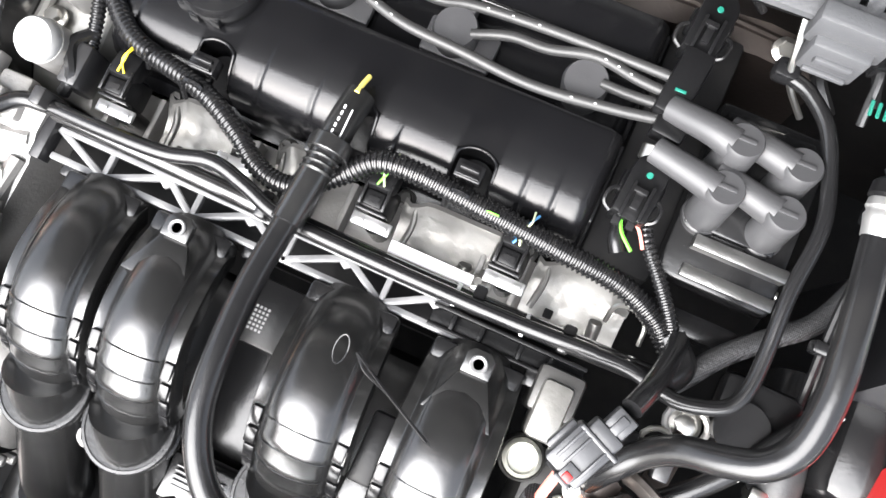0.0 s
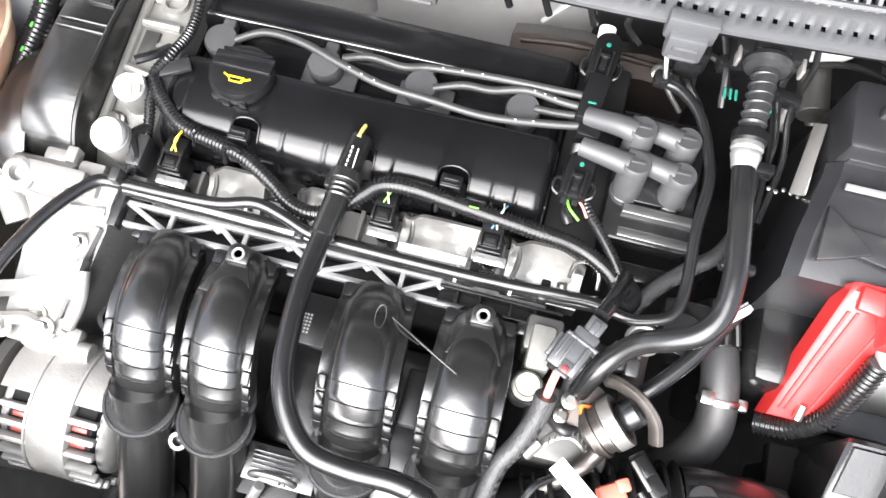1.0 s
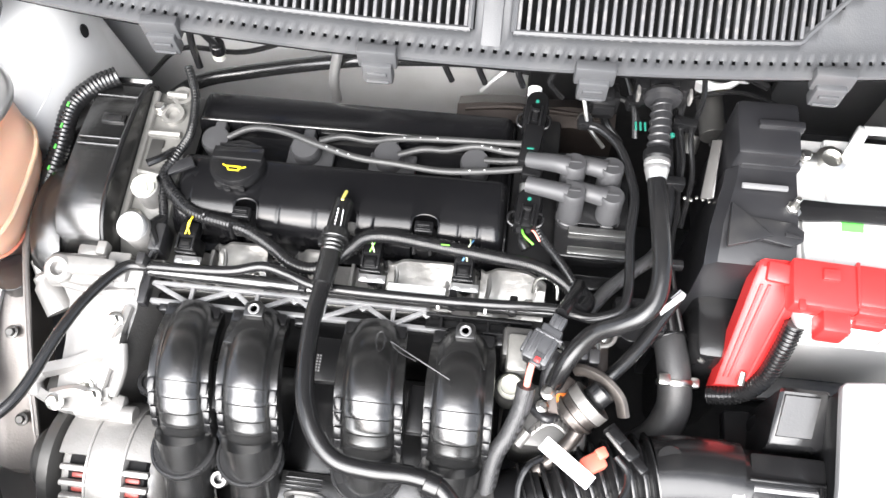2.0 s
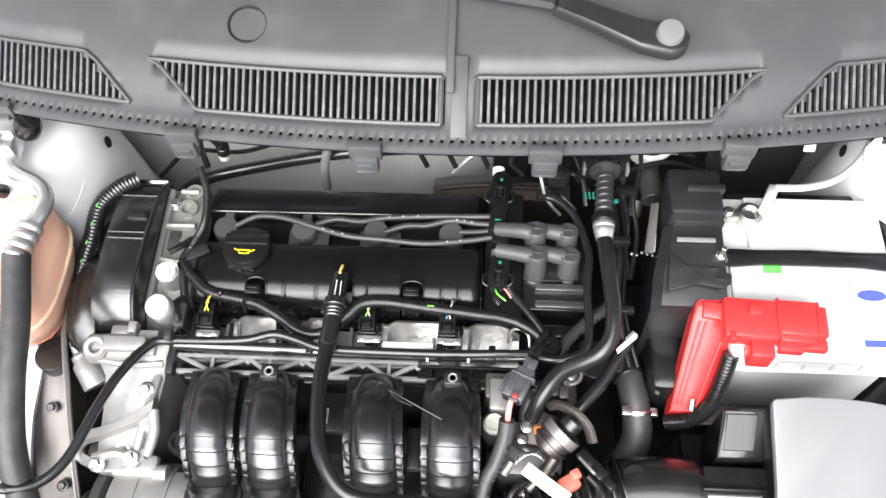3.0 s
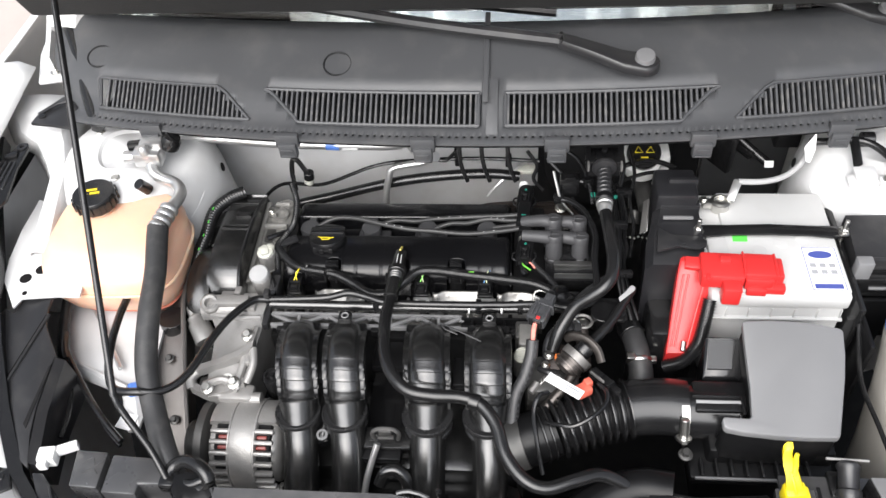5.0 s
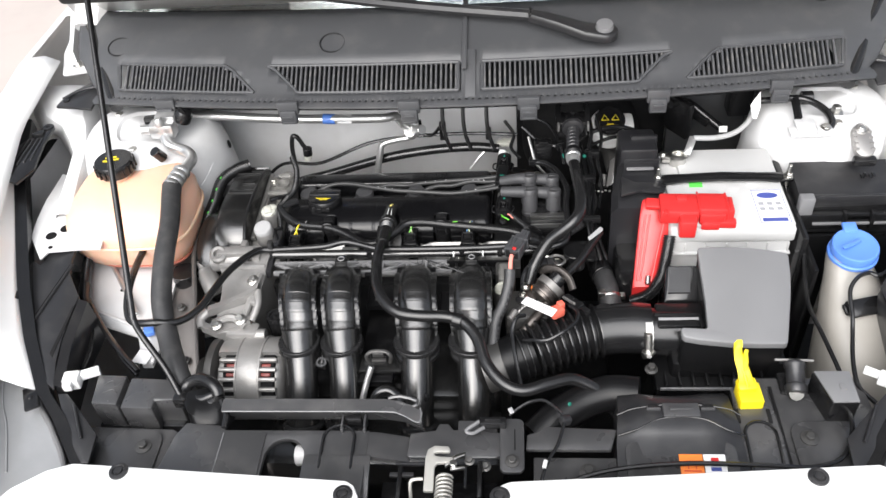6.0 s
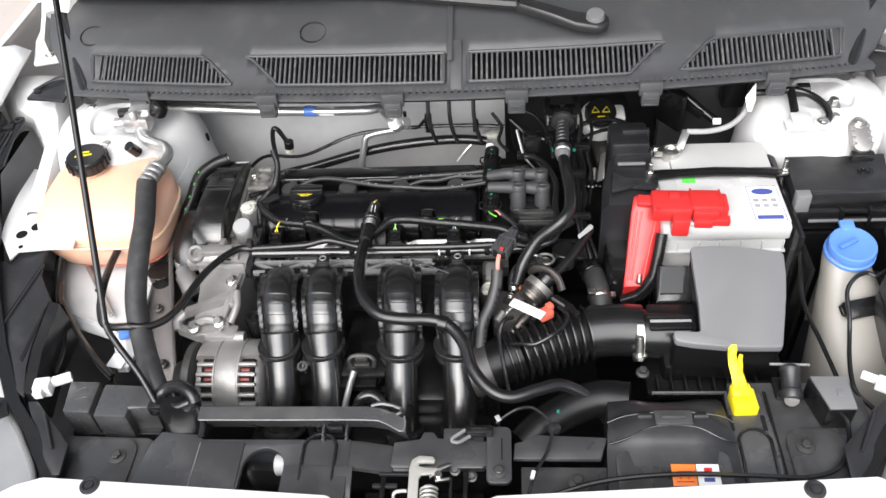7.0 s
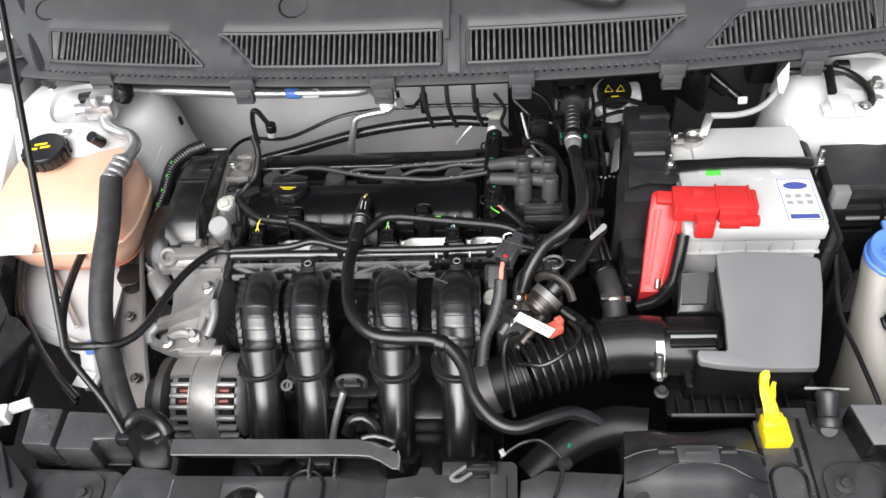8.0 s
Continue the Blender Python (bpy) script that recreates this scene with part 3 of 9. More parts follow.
def wing_flange(sg):
    """The bent white flange that runs from the hinge down to the bracket plate."""
    edge = ((0.82, 0.67, 0.335, 1.01), (0.8, 0.668, 0.29, 1.004), (0.776, 0.664, 0.255, 0.997), (0.736, 0.662, 0.236, 0.99), (0.705, 0.654, 0.2, 0.984), (0.684, 0.649, 0.17, 0.979), (0.678, 0.643, 0.12, 0.971), (0.674, 0.636, 0.08, 0.965), (0.67, 0.63, 0.03, 0.957))

    def f(i, j):
        xo, xi, y, z = edge[i]
        u = j / 5
        return Vector((sg * (xo + (xi - xo) * u), y, z + 0.006 * math.sin(math.pi * u) - (0.02 if j in (0, 5) else 0)))
    thick(solid("wing_flange", sheet(f, len(edge) - 1, 5), INNER, "white painted flange between fender and inner wing", "inner wing", kind="structure"), 0.003)
    solid("arch_liner", merge(loft([[Vector((sg * (0.69 + 0.05 * math.cos(t)), y, z + 0.035 * math.sin(t))) for t in [math.pi * i / 8 for i in range(9)]] for y, z in ((0.0, 0.86), (0.02, 0.885), (0.05, 0.893), (0.08, 0.885), (0.11, 0.86))])), LIDMAT, "pale grey moulded liner inside the fender", "liner", kind="structure")
    # near-black block put in for the shade under the flange opening
    solid("arch_well", merge(span(min(sg * 0.645, sg * 0.83), max(sg * 0.645, sg * 0.83), 0.1, 0.34, 0.84, 0.9, 0.01)), DARK, "near-black block standing in for the shade inside the fender", "wheel arch", kind="structure")
    h = thing("bonnet_hinge", "white painted steel bonnet hinge beside the cowl end", "hinge", (sg * 0.74, 0.4, 1.02), kind="structure")
    part("base", prism([(sg * x, y) for x, y in ((0.7, 0.35), (0.745, 0.34), (0.775, 0.42), (0.8, 0.55), (0.775, 0.6), (0.745, 0.5), (0.715, 0.42))], 0.006, 0.002, pose(0, 0, 1.03)), INNER, h)
    part("arm", loft([[Vector((sg * (x - 0.004), y, z - 0.015)), Vector((sg * (x - 0.004), y, z + 0.02)), Vector((sg * (x + 0.004), y, z + 0.02)), Vector((sg * (x + 0.004), y, z - 0.015))] for x, y, z in ((0.73, 0.37, 1.045), (0.745, 0.43, 1.06), (0.765, 0.5, 1.08), (0.77, 0.57, 1.12))]), INNER, h)
    part("bolt", hexbolt((sg * 0.725, 0.37, 1.036), r=0.007, h=0.008), STEEL, h)
    part("bolt", hexbolt((sg * 0.772, 0.5, 1.036), r=0.007, h=0.008), STEEL, h)


def wing_lip(sg):
    edge = ((0.755, 0.113, 0.99), (0.73, 0.052, 0.979), (0.688, -0.055, 0.958), (0.657, -0.13, 0.943), (0.618, -0.205, 0.928), (0.572, -0.288, 0.913))

    def f(i, j):
        x, y, z = edge[i]
        k = (y + 0.5) / 1.3
        xo, zo = 0.62 + 0.19 * min(1, k * 1.9) ** 0.75 - 0.05, 0.955 + 0.105 * min(1, k * 1.5) - 0.009
        u = j / 4
        return Vector((sg * (x + (max(xo, x + 0.02) - x) * u), y, z + (zo - z) * u - 0.006 * math.sin(math.pi * u)))
    thick(solid("wing_lip", sheet(f, 5, 4), PAINT, "white painted lip of the fender beside the black trim", "fender", kind="structure"), 0.003)


wing_flange(-1)
wing_flange(1)
wing_lip(-1)
wing_lip(1)
for sg in (-1, 1):
    solid("lip_seal", tube([cowl_at(sg * 0.0 + sg * 0.65 * i / 12, 0.4) + Vector((0, 0.003, -0.0015)) for i in range(13)], 0.0028, 8, 3), RUBBER, "black rubber seal under the cowl lip", "seal", kind="structure")


# ---- engine ----
def valve_cover():
    e = thing("valve_cover", "satin black valve cover with two ridges over the engine", "valve cover", (-0.13, 0.13, 0.86))
    prof = [(0.042, 0.855), (0.042, 0.88), (0.0445, 0.8935), (0.05, 0.903), (0.0585, 0.909), (0.069, 0.912), (0.112, 0.9135), (0.117, 0.911), (0.121, 0.9), (0.124, 0.878),
            (0.163, 0.878), (0.165, 0.897), (0.168, 0.9005), (0.172, 0.901), (0.196, 0.899), (0.204, 0.895), (0.208, 0.885), (0.209, 0.855)]
    x0, x1 = -0.302, 0.037
    scallops = [(-0.223, 0.012), (-0.122, 0.0125), (-0.0415, 0.0135)]
    nx = 226

    def f(i, j):
        x = x0 + (x1 - x0) * i / nx
        y, z = prof[j]
        end = min(1.0, min(x - x0, x1 - x) / 0.011)
        drop = 0.014 * (1 - math.sqrt(max(0, 1 - (1 - end) ** 2)))
        if j < 12:
            for cx, r in scallops:
                if abs(x - cx) < r and 0 < j < 9:
                    reach = 0.064 + 0.62 * math.sqrt(r * r - (x - cx) ** 2)
                    y = max(y, min(reach, 0.082))
        z -= drop if z > 0.87 else 0
        for sx in (-0.283, -0.19, -0.153, -0.0935, -0.0075, 0.012):
            if abs(x - sx) < 0.0011 and 2 <= j <= 5:
                z -= 0.0008
                y += 0.0005
        return Vector((x, y, z))
    bm = sheet(f, nx, len(prof) - 1)
    part("body", bm, COVER, e)
    for a in (x0, x1):
        part("end_wall", profile_x([(0.046, 0.85), (0.046, 0.88), (0.062, 0.894), (0.114, 0.898), (0.12, 0.878), (0.165, 0.876), (0.17, 0.886), (0.2, 0.885), (0.205, 0.85)], a - 0.002, a + 0.002, 0.001), COVER, e)
    # gloss rod added to draw the glint along the ridge edge, with its bump
    part("ridge_glint_rod", merge(rod((-0.296, 0.1665, 0.9015), (0.028, 0.169, 0.9005), 0.002, 10), box((-0.153, 0.166, 0.8985), (0.026, 0.01, 0.006), 0.002)), GLOSS, e)
    for cx, r in scallops:
        arc = [(cx - r, 0.0455, 0.8945), (cx - r, 0.051, 0.9038), (cx - r, 0.06, 0.9098)] + [(cx - r * math.cos(a), min(0.064 + 0.62 * r * math.sin(a), 0.082), 0.9122) for a in [math.pi * i / 10 for i in range(1, 10)]] + [(cx + r, 0.06, 0.9098), (cx + r, 0.051, 0.9038), (cx + r, 0.0455, 0.8945)]
        part("scallop_rim", tube(arc, 0.0012, 8, 3), COVER, e)
    # lower flange with bolts
    part("flange", span(-0.305, 0.042, 0.028, 0.215, 0.846, 0.858, 0.002), COVER, e)
    for x in (-0.256, -0.17, -0.08, 0.01):
        part("flange_bolt", hexbolt((x, 0.034, 0.858), r=0.0045, h=0.009), DARKSTEEL, e)
    # near-black plugs paint the shade inside two of the scallops
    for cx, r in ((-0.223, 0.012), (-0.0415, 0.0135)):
        part("well_shade", lathe([(0.0005, 0.861), (r * 0.85, 0.862), (r * 0.97, 0.885), (r, 0.888)], pose(cx, 0.058, 0), 24), DARK, e)


valve_cover()


def oil_cap():
    e = thing("oil_filler_cap", "round black oil filler cap with a yellow oil symbol", "oil cap", (-0.24, 0.108, 0.91))
    m = pose(-0.238, 0.11, 0.0, 0, 0, 0)
    part("neck", lathe([(0.02, 0.905), (0.02, 0.917)], m, 28), BLACK, e)
    part("cap", lathe([(0.0275, 0.915), (0.0295, 0.917), (0.0305, 0.925), (0.0285, 0.9305), (0.022, 0.932), (0.0005, 0.932)], m, 40), BLACK, e)
    part("grip_bar", box((-0.238, 0.118, 0.9325), (0.055, 0.016, 0.0035), 0.0012), BLACK, e)
    part("grip_bar", box((-0.238, 0.129, 0.9325), (0.046, 0.003, 0.003), 0.0008), BLACK, e)
    for a in (-100, -70, -125):
        part("lug", box((-0.238 + 0.029 * math.cos(radians(a)), 0.11 + 0.029 * math.sin(radians(a)), 0.919), (0.007, 0.006, 0.008), 0.001), BLACK, e)
    lean = Matrix.Translation((-0.239, 0.105, 0.908)) @ Matrix.Rotation(radians(-10), 4, "X") @ Matrix.Scale(0.94, 4) @ Matrix.Translation((0.238, -0.11, -0.914))
    z, x, y = 0.9322, -0.236, 0.1
    part("oil_can_print", merge(box((x - 0.002, y, z), (0.014, 0.0016, 0.0006), 0), box((x - 0.002, y - 0.005, z), (0.012, 0.0014, 0.0006), 0), box((x - 0.009, y - 0.0015, z), (0.0014, 0.005, 0.0006), 0, (0, 0, 25)),
         box((x + 0.0065, y - 0.0015, z), (0.009, 0.0016, 0.0006), 0, (0, 0, 28)), box((x - 0.012, y + 0.0005, z), (0.006, 0.0014, 0.0006), 0, (0, 0, -25)), box((x + 0.004, y - 0.003, z), (0.0014, 0.005, 0.0006), 0)), YELLOWINK, e)
    for ob in e.children:
        if ob.name.split(".")[0] != "neck":
            ob.data.transform(lean)


oil_cap()


def ignition():
    coil = thing("ignition_coil", "black ignition coil pack beside the valve cover with four lead towers", "ignition coil", (0.12, 0.09, 0.87))
    part("body", merge(span(0.086, 0.16, 0.05, 0.17, 0.872, 0.893, 0.003), span(0.09, 0.148, 0.084, 0.162, 0.89, 0.9, 0.002)), BLACK, coil)
    part("core", merge(span(0.1, 0.16, 0.0715, 0.08, 0.88, 0.9025, 0.001), span(0.1, 0.16, 0.053, 0.0615, 0.872, 0.8955, 0.001)), CORESTEEL, coil, "steel laminated core strip")
    part("front_bar", span(0.09, 0.15, 0.02, 0.036, 0.868, 0.886, 0.003), BLACK, coil)
    part("side_screw", merge(rod((0.151, 0.066, 0.886), (0.162, 0.066, 0.886), 0.0035, 10)), STEEL, coil)
    for x, y, zt in ((0.099, 0.127, 0.941), (0.136, 0.129, 0.937), (0.1, 0.099, 0.936), (0.138, 0.101, 0.932)):
        b = thing("lead_boot", "grey rubber lead boot pushed onto the coil tower", "lead boot", (x, y, 0.9), "lead boots on the coil")
        lean = towards((x, y - 0.006, 0.892), (0, 0.1, 0.45)) @ Matrix.Translation((0, 0, -0.892))
        part("sleeve", lathe([(0.0125, 0.89), (0.0135, 0.892), (0.0135, 0.896), (0.0125, 0.897), (0.0122, zt - 0.015), (0.0112, zt - 0.011), (0.0105, zt - 0.0105)], lean, 28), GREYBOOT, b)
        part("cap", merge(lathe([(0.0105, zt - 0.011), (0.0122, zt - 0.01), (0.0122, zt - 0.002), (0.011, zt), (0.0005, zt)], lean, 28), moved(box((0, 0, zt + 0.0005), (0.013, 0.003, 0.0015), 0.0006), lean)), GREYBOOT, b)
        part("arm", tube([(x - 0.004, y + 0.002, zt - 0.008), (x - 0.018, y + 0.006, zt - 0.01), (x - 0.045, y + 0.013, 0.921)], lambda i, n: 0.0102 - 0.002 * i / n, 16, 6), GREYBOOT, b)
    plug_x = (-0.275, -0.179, -0.091, 0.0)
    for k, x in enumerate(plug_x):
        b = thing("spark_plug_boot", "grey round spark plug boot sitting in the valley", "plug boot", (x, 0.143, 0.878), "spark plug boots")
        part("cap", merge(lathe([(0.0145, 0.874), (0.015, 0.886), (0.0155, 0.9), (0.014, 0.904), (0.0005, 0.905)], pose(x, 0.143, 0), 28), box((x + 0.002, 0.159, 0.896), (0.012, 0.012, 0.014), 0.002)), GREYBOOT, b)
        if k in (1, 2):
            part("base_plate", box((x + 0.004, 0.14, 0.884), (0.05, 0.026, 0.006), 0.002), GREYBOOT, b)
    runs = ([(-0.262, 0.146, 0.902), (-0.235, 0.155, 0.91), (-0.2, 0.151, 0.914), (-0.16, 0.138, 0.916), (-0.12, 0.127, 0.917), (-0.08, 0.125, 0.915), (-0.03, 0.123, 0.912), (0.02, 0.128, 0.913), (0.053, 0.133, 0.915)],
            [(-0.165, 0.153, 0.9), (-0.14, 0.157, 0.905), (-0.11, 0.155, 0.905), (-0.085, 0.161, 0.904), (-0.03, 0.164, 0.906), (0.02, 0.163, 0.91), (0.055, 0.16, 0.917)],
            [(-0.08, 0.143, 0.902), (-0.055, 0.15, 0.906), (-0.03, 0.152, 0.905), (0.0, 0.158, 0.908), (0.03, 0.153, 0.911), (0.055, 0.15, 0.915)],
            [(0.01, 0.145, 0.903), (0.03, 0.143, 0.908), (0.055, 0.142, 0.915)])
    for pts in runs:
        w = thing("ignition_lead", "grey ignition lead with small white print lying over the valve cover", "ignition lead", pts[0], "ignition leads")
        part("cable", tube(pts, 0.0036, 10, 10), LEAD, w)
        n = len(pts)
        if n > 5:
            line = spline(pts, 10)
            part("print", merge(*[box(line[i] + Vector((0, -0.0006, 0.0035)), (0.0016, 0.0008, 0.0005), 0, (0, 0, math.degrees(math.atan2((line[i + 1] - line[i]).y, (line[i + 1] - line[i]).x)))) for i in range(8, len(line) - 6, 3) if i % 32 < 7]), WHITEINK, w)
    c = thing("lead_clamp", "black plastic clamp gathering the ignition leads", "cable clamp", (0.053, 0.145, 0.905))
    part("bar", merge(box((0.0555, 0.157, 0.917), (0.0195, 0.046, 0.018), 0.0025, (0, 0, -6)), box((0.0585, 0.128, 0.913), (0.0205, 0.013, 0.016), 0.0025, (0, 0, -6))), MATTE, c)
    part("paint_dot", box((0.055, 0.15, 0.9264), (0.007, 0.002, 0.0008), 0.0003), TEALDOT, c)
    for (y, ln) in ((0.09, 0.058), (0.205, 0.062)):
        s = thing("sensor_connector", "black plugged sensor connector with a green paint dot on the engine", "connector", (0.055, y, 0.9), "sensor connectors")
        dome = [(-0.0112, -ln * 0.42), (0.0112, -ln * 0.42), (0.0118, ln * 0.1)] + [(0.0118 * math.cos(t), ln * 0.12 + 0.0125 * math.sin(t)) for t in [math.pi * i / 10 for i in range(1, 10)]] + [(-0.0118, ln * 0.1)]
        part("housing", merge(prism(dome, 0.021, 0.003, pose(0.058, y, 0.8985, -4, 0, -5)), box((0.058, y + ln * 0.02, 0.9), (0.028, ln * 0.3, 0.012), 0.003, (0, 0, -5))), MATTE, s)
        for sg in (-1, 1):
            part("rail", box((0.0572 + sg * 0.0058, y - ln * 0.22, 0.9215), (0.0026, ln * 0.42, 0.006), 0.0008, (-4, 0, -5)), BLACK, s)
            part("side_loop", tube([(0.0565 + sg * 0.012, y - ln * 0.1, 0.914), (0.0565 + sg * 0.0165, y - ln * 0.16, 0.915), (0.056 + sg * 0.0165, y - ln * 0.3, 0.914), (0.056 + sg * 0.0115, y - ln * 0.36, 0.912)], 0.0014, 6, 4), BLACK, s)
            part("pin_hole", box((0.0552 + sg * 0.0046, y - ln * 0.43, 0.9125), (0.005, 0.006, 0.004), 0.0006), DARK, s)
        part("latch_channel", box((0.0572, y - ln * 0.24, 0.9196), (0.009, ln * 0.36, 0.0015), 0.0004, (-4, 0, -5)), DARK, s)
        part("latch", merge(box((0.0572, y - ln * 0.2, 0.9215), (0.0055, ln * 0.22, 0.003), 0.0008, (-4, 0, -5)), box((0.0572, y - ln * 0.1, 0.9225), (0.009, 0.004, 0.004), 0.001, (-4, 0, -5))), BLACK, s)
        part("boot", tube([(0.055, y - ln * 0.48, 0.905), (0.056, y - ln * 0.6, 0.906), (0.06, y - ln * 0.72, 0.905)], 0.0055, 10), RUBBER, s)
        part("nose", rod((0.055, y + ln * 0.3, 0.91), (0.055, y + ln * 0.46, 0.912), 0.0075, 16), STEEL if y < 0.1 else WHITEPL, s)
        part("paint_dot", lathe([(0.0022, 0), (0.0018, 0.0008)], pose(0.0585, y + 0.006, 0.9205), 10), TEALDOT, s)


ignition()


def intake():
    e = thing("intake_manifold", "glossy black plastic intake manifold with four curved runners", "intake manifold", (-0.12, -0.12, 0.8))
    tops = ((-0.253, -0.237, -0.233, 0.0285), (-0.188, -0.175, -0.169, 0.0285), (-0.075, -0.066, -0.066, 0.0315), (0.009, 0.012, 0.015, 0.031))
    for k, (xa, xb, xc, hw) in enumerate(tops):
        line = [(-0.036, 0.899, 0.97), (-0.05, 0.913, 0.98), (-0.066, 0.925, 0.99), (-0.085, 0.9335, 1.0), (-0.106, 0.938, 1.0), (-0.126, 0.936, 1.0), (-0.145, 0.928, 1.0), (-0.16, 0.915, 0.99), (-0.17, 0.9, 0.96), (-0.175, 0.886, 0.94)]
        sec = [(-1.0, -0.014), (-1.0, -0.0015), (-0.975, 0.0), (-0.76, 0.0003), (-0.73, 0.0008), (-0.68, 0.0036), (-0.56, 0.0068), (-0.32, 0.0095), (0, 0.0105), (0.32, 0.0095), (0.56, 0.0068), (0.68, 0.0036), (0.73, 0.0008), (0.76, 0.0003), (0.975, 0.0), (1.0, -0.0015), (1.0, -0.014)]
        P = spline([Vector((0, y, z)) for y, z, w in line], 4)
        W = [line[min(i // 4, len(line) - 1)][2] * (1 - (i % 4) / 4) + line[min(i // 4 + 1, len(line) - 1)][2] * (i % 4) / 4 for i in range(len(P))]
        rings, clips = [], []
        for i, p in enumerate(P):
            t = (P[min(i + 1, len(P) - 1)] - P[max(i - 1, 0)]).normalized()
            nrm = Vector((0, -t.z, t.y))
            if nrm.z < 0:
                nrm = -nrm
            cx = xa + (xb - xa) * min(1, i / 28)
            step = -0.0011 if i in (21, 24, 27, 30) else 0
            rings.append([Vector((cx + u * hw * W[i], 0, 0)) + p + nrm * (h + (step if abs(u) < 0.7 or 0.74 < abs(u) < 0.98 else 0) - 0.0105) for u, h in sec])
            if i in (21, 24, 27, 30):
                a = math.degrees(math.atan2(t.z, t.y)) + 180
                for sg in (-1, 1):
                    clips.append(box(Vector((cx + sg * hw * 0.86, 0, 0)) + p + nrm * -0.0106, (hw * 0.22, 0.0115, 0.0045), 0.0009, (a, 0, 0)))
        r = part("runner", loft(rings), GLOSS, e)
        for bm in clips:
            part("edge_clip", bm, BLACK, r)
        # raised mould seams: two along the back of the runner, four across
        for j in (6, 10):
            part("mould_seam", tube([rings[i][j] for i in range(6, 34, 3)], 0.00045, 5, 3), GLOSS, r)
        for i in (20, 23, 26, 29):
            part("mould_seam", tube([rings[i][j] for j in range(5, 12)], 0.0005, 5, 2), GLOSS, r)
        # flat collar discs and the lower pipe
        ax = towards((xb, -0.1735, 0.882), (0, 0.1, 1))
        rc = hw + 0.0012
        part("collar", lathe([(0.022, -0.026), (rc - 0.005, -0.0245), (rc - 0.0015, -0.022), (rc - 0.001, -0.019), (rc - 0.001, -0.0155), (rc - 0.0035, -0.014), (rc - 0.0035, -0.0075), (rc, -0.0055), (rc + 0.0008, -0.0025), (rc + 0.0008, 0.0012), (rc, 0.0024), (rc - 0.0018, 0.0026), (rc - 0.0022, 0.0018), (rc - 0.009, 0.0018)], ax, 44), COLLAR, e)
        part("lower_pipe", tube([(xb, -0.16, 0.892), (xb * 0.5 + xc * 0.5, -0.185, 0.866), (xc, -0.215, 0.838), (xc, -0.245, 0.805), (xc, -0.265, 0.76)], lambda i, n: 0.0262 - 0.003 * min(1, i / 6), 24, 5), GLOSS, e)
        part("pipe_foot", lathe([(0.027, -0.004), (0.03, -0.002), (0.03, 0.002), (0.027, 0.004)], towards((xc, -0.252, 0.79), (0, 0.55, 0.85)), 28), COLLAR, e)
        # flat upper shoulder at the head
        part("shoulder", box((xa, -0.05, 0.894), (hw * 1.9, 0.016, 0.018), 0.003), BLACK, e)
    for x, y in ((-0.187, -0.05), (0.0105, -0.05)):
        part("bracket", merge(prism([(-0.009, -0.006), (0.009, -0.006), (0.009, 0.006), (0.005, 0.0095), (-0.005, 0.0095), (-0.009, 0.006)], 0.006, 0.0008, pose(x, y, 0.921)),
             prism([(-0.022, -0.03), (0.022, -0.03), (0.008, 0), (-0.008, 0)], 0.004, 0.001, pose(x, y - 0.004, 0.92, -6, 0, 0))), GLOSS, e)
        part("bracket_hole", lathe([(0.0045, 0), (0.0055, 0.001), (0.0048, 0.0018), (0.0033, 0.0012), (0.003, -0.004)], pose(x, y + 0.001, 0.927), 20), GUARD, e)
    for xa, xb, y, z in ((-0.222, -0.206, -0.12, 0.912), (-0.15, -0.1, -0.075, 0.876), (-0.15, -0.1, -0.2, 0.85), (-0.035, -0.018, -0.12, 0.905)):
        web = part("web", span(xa, xb, y - 0.022, y + 0.022, z - 0.012, z, 0.002), MATTE, e)
        if xb - xa > 0.04 and y > -0.1:
            for i in range(6):
                for j in range(4):
                    part("cast_dot", box((xa + 0.014 + 0.0028 * j, y - 0.012 + 0.003 * i, z + 0.0003), (0.0017, 0.0018, 0.0008), 0), GUARD, web)
    part("diagonal_rib", tube([(-0.054, -0.071, 0.944), (-0.03, -0.084, 0.945), (0.002, -0.1, 0.944)], 0.001, 6), BLACK, e)
    part("diagonal_rib", tube([(-0.054, -0.071, 0.944), (-0.046, -0.079, 0.941), (-0.03, -0.085, 0.938)], 0.0009, 6), BLACK, e)
    part("oval_mark", tube([(-0.063 + 0.004 * math.cos(a), -0.073 + 0.0085 * math.sin(a), 0.9455 + 0.002 * math.sin(a)) for a in [2 * math.pi * i / 16 for i in range(17)]], 0.0004, 5, 1), BLACK, e)
    part("plenum", merge(span(-0.29, 0.06, -0.31, -0.205, 0.66, 0.775, 0.02), span(-0.28, 0.05, -0.21, -0.06, 0.70, 0.8, 0.02)), GLOSS, e)
    part("rib_panel", merge(*[box((-0.125, -0.186 - 0.0035 * i, 0.862 - 0.001 * i), (0.034, 0.0016, 0.003), 0.0004) for i in range(5)], box((-0.118, -0.195, 0.856), (0.06, 0.03, 0.006), 0.001)), GLOSS, e)
    part("lug", lathe([(0.0085, -0.01), (0.0085, 0.0), (0.0075, 0.001), (0.0045, 0.001), (0.004, -0.006)], pose(-0.2045, -0.196, 0.862, 20, 0, 0), 20), GLOSS, e)
    for x in (-0.222, -0.2045, -0.187):
        part("gusset", box((x, -0.18, 0.858), (0.003, 0.03, 0.012), 0.0008, (15, 0, 0)), GLOSS, e)
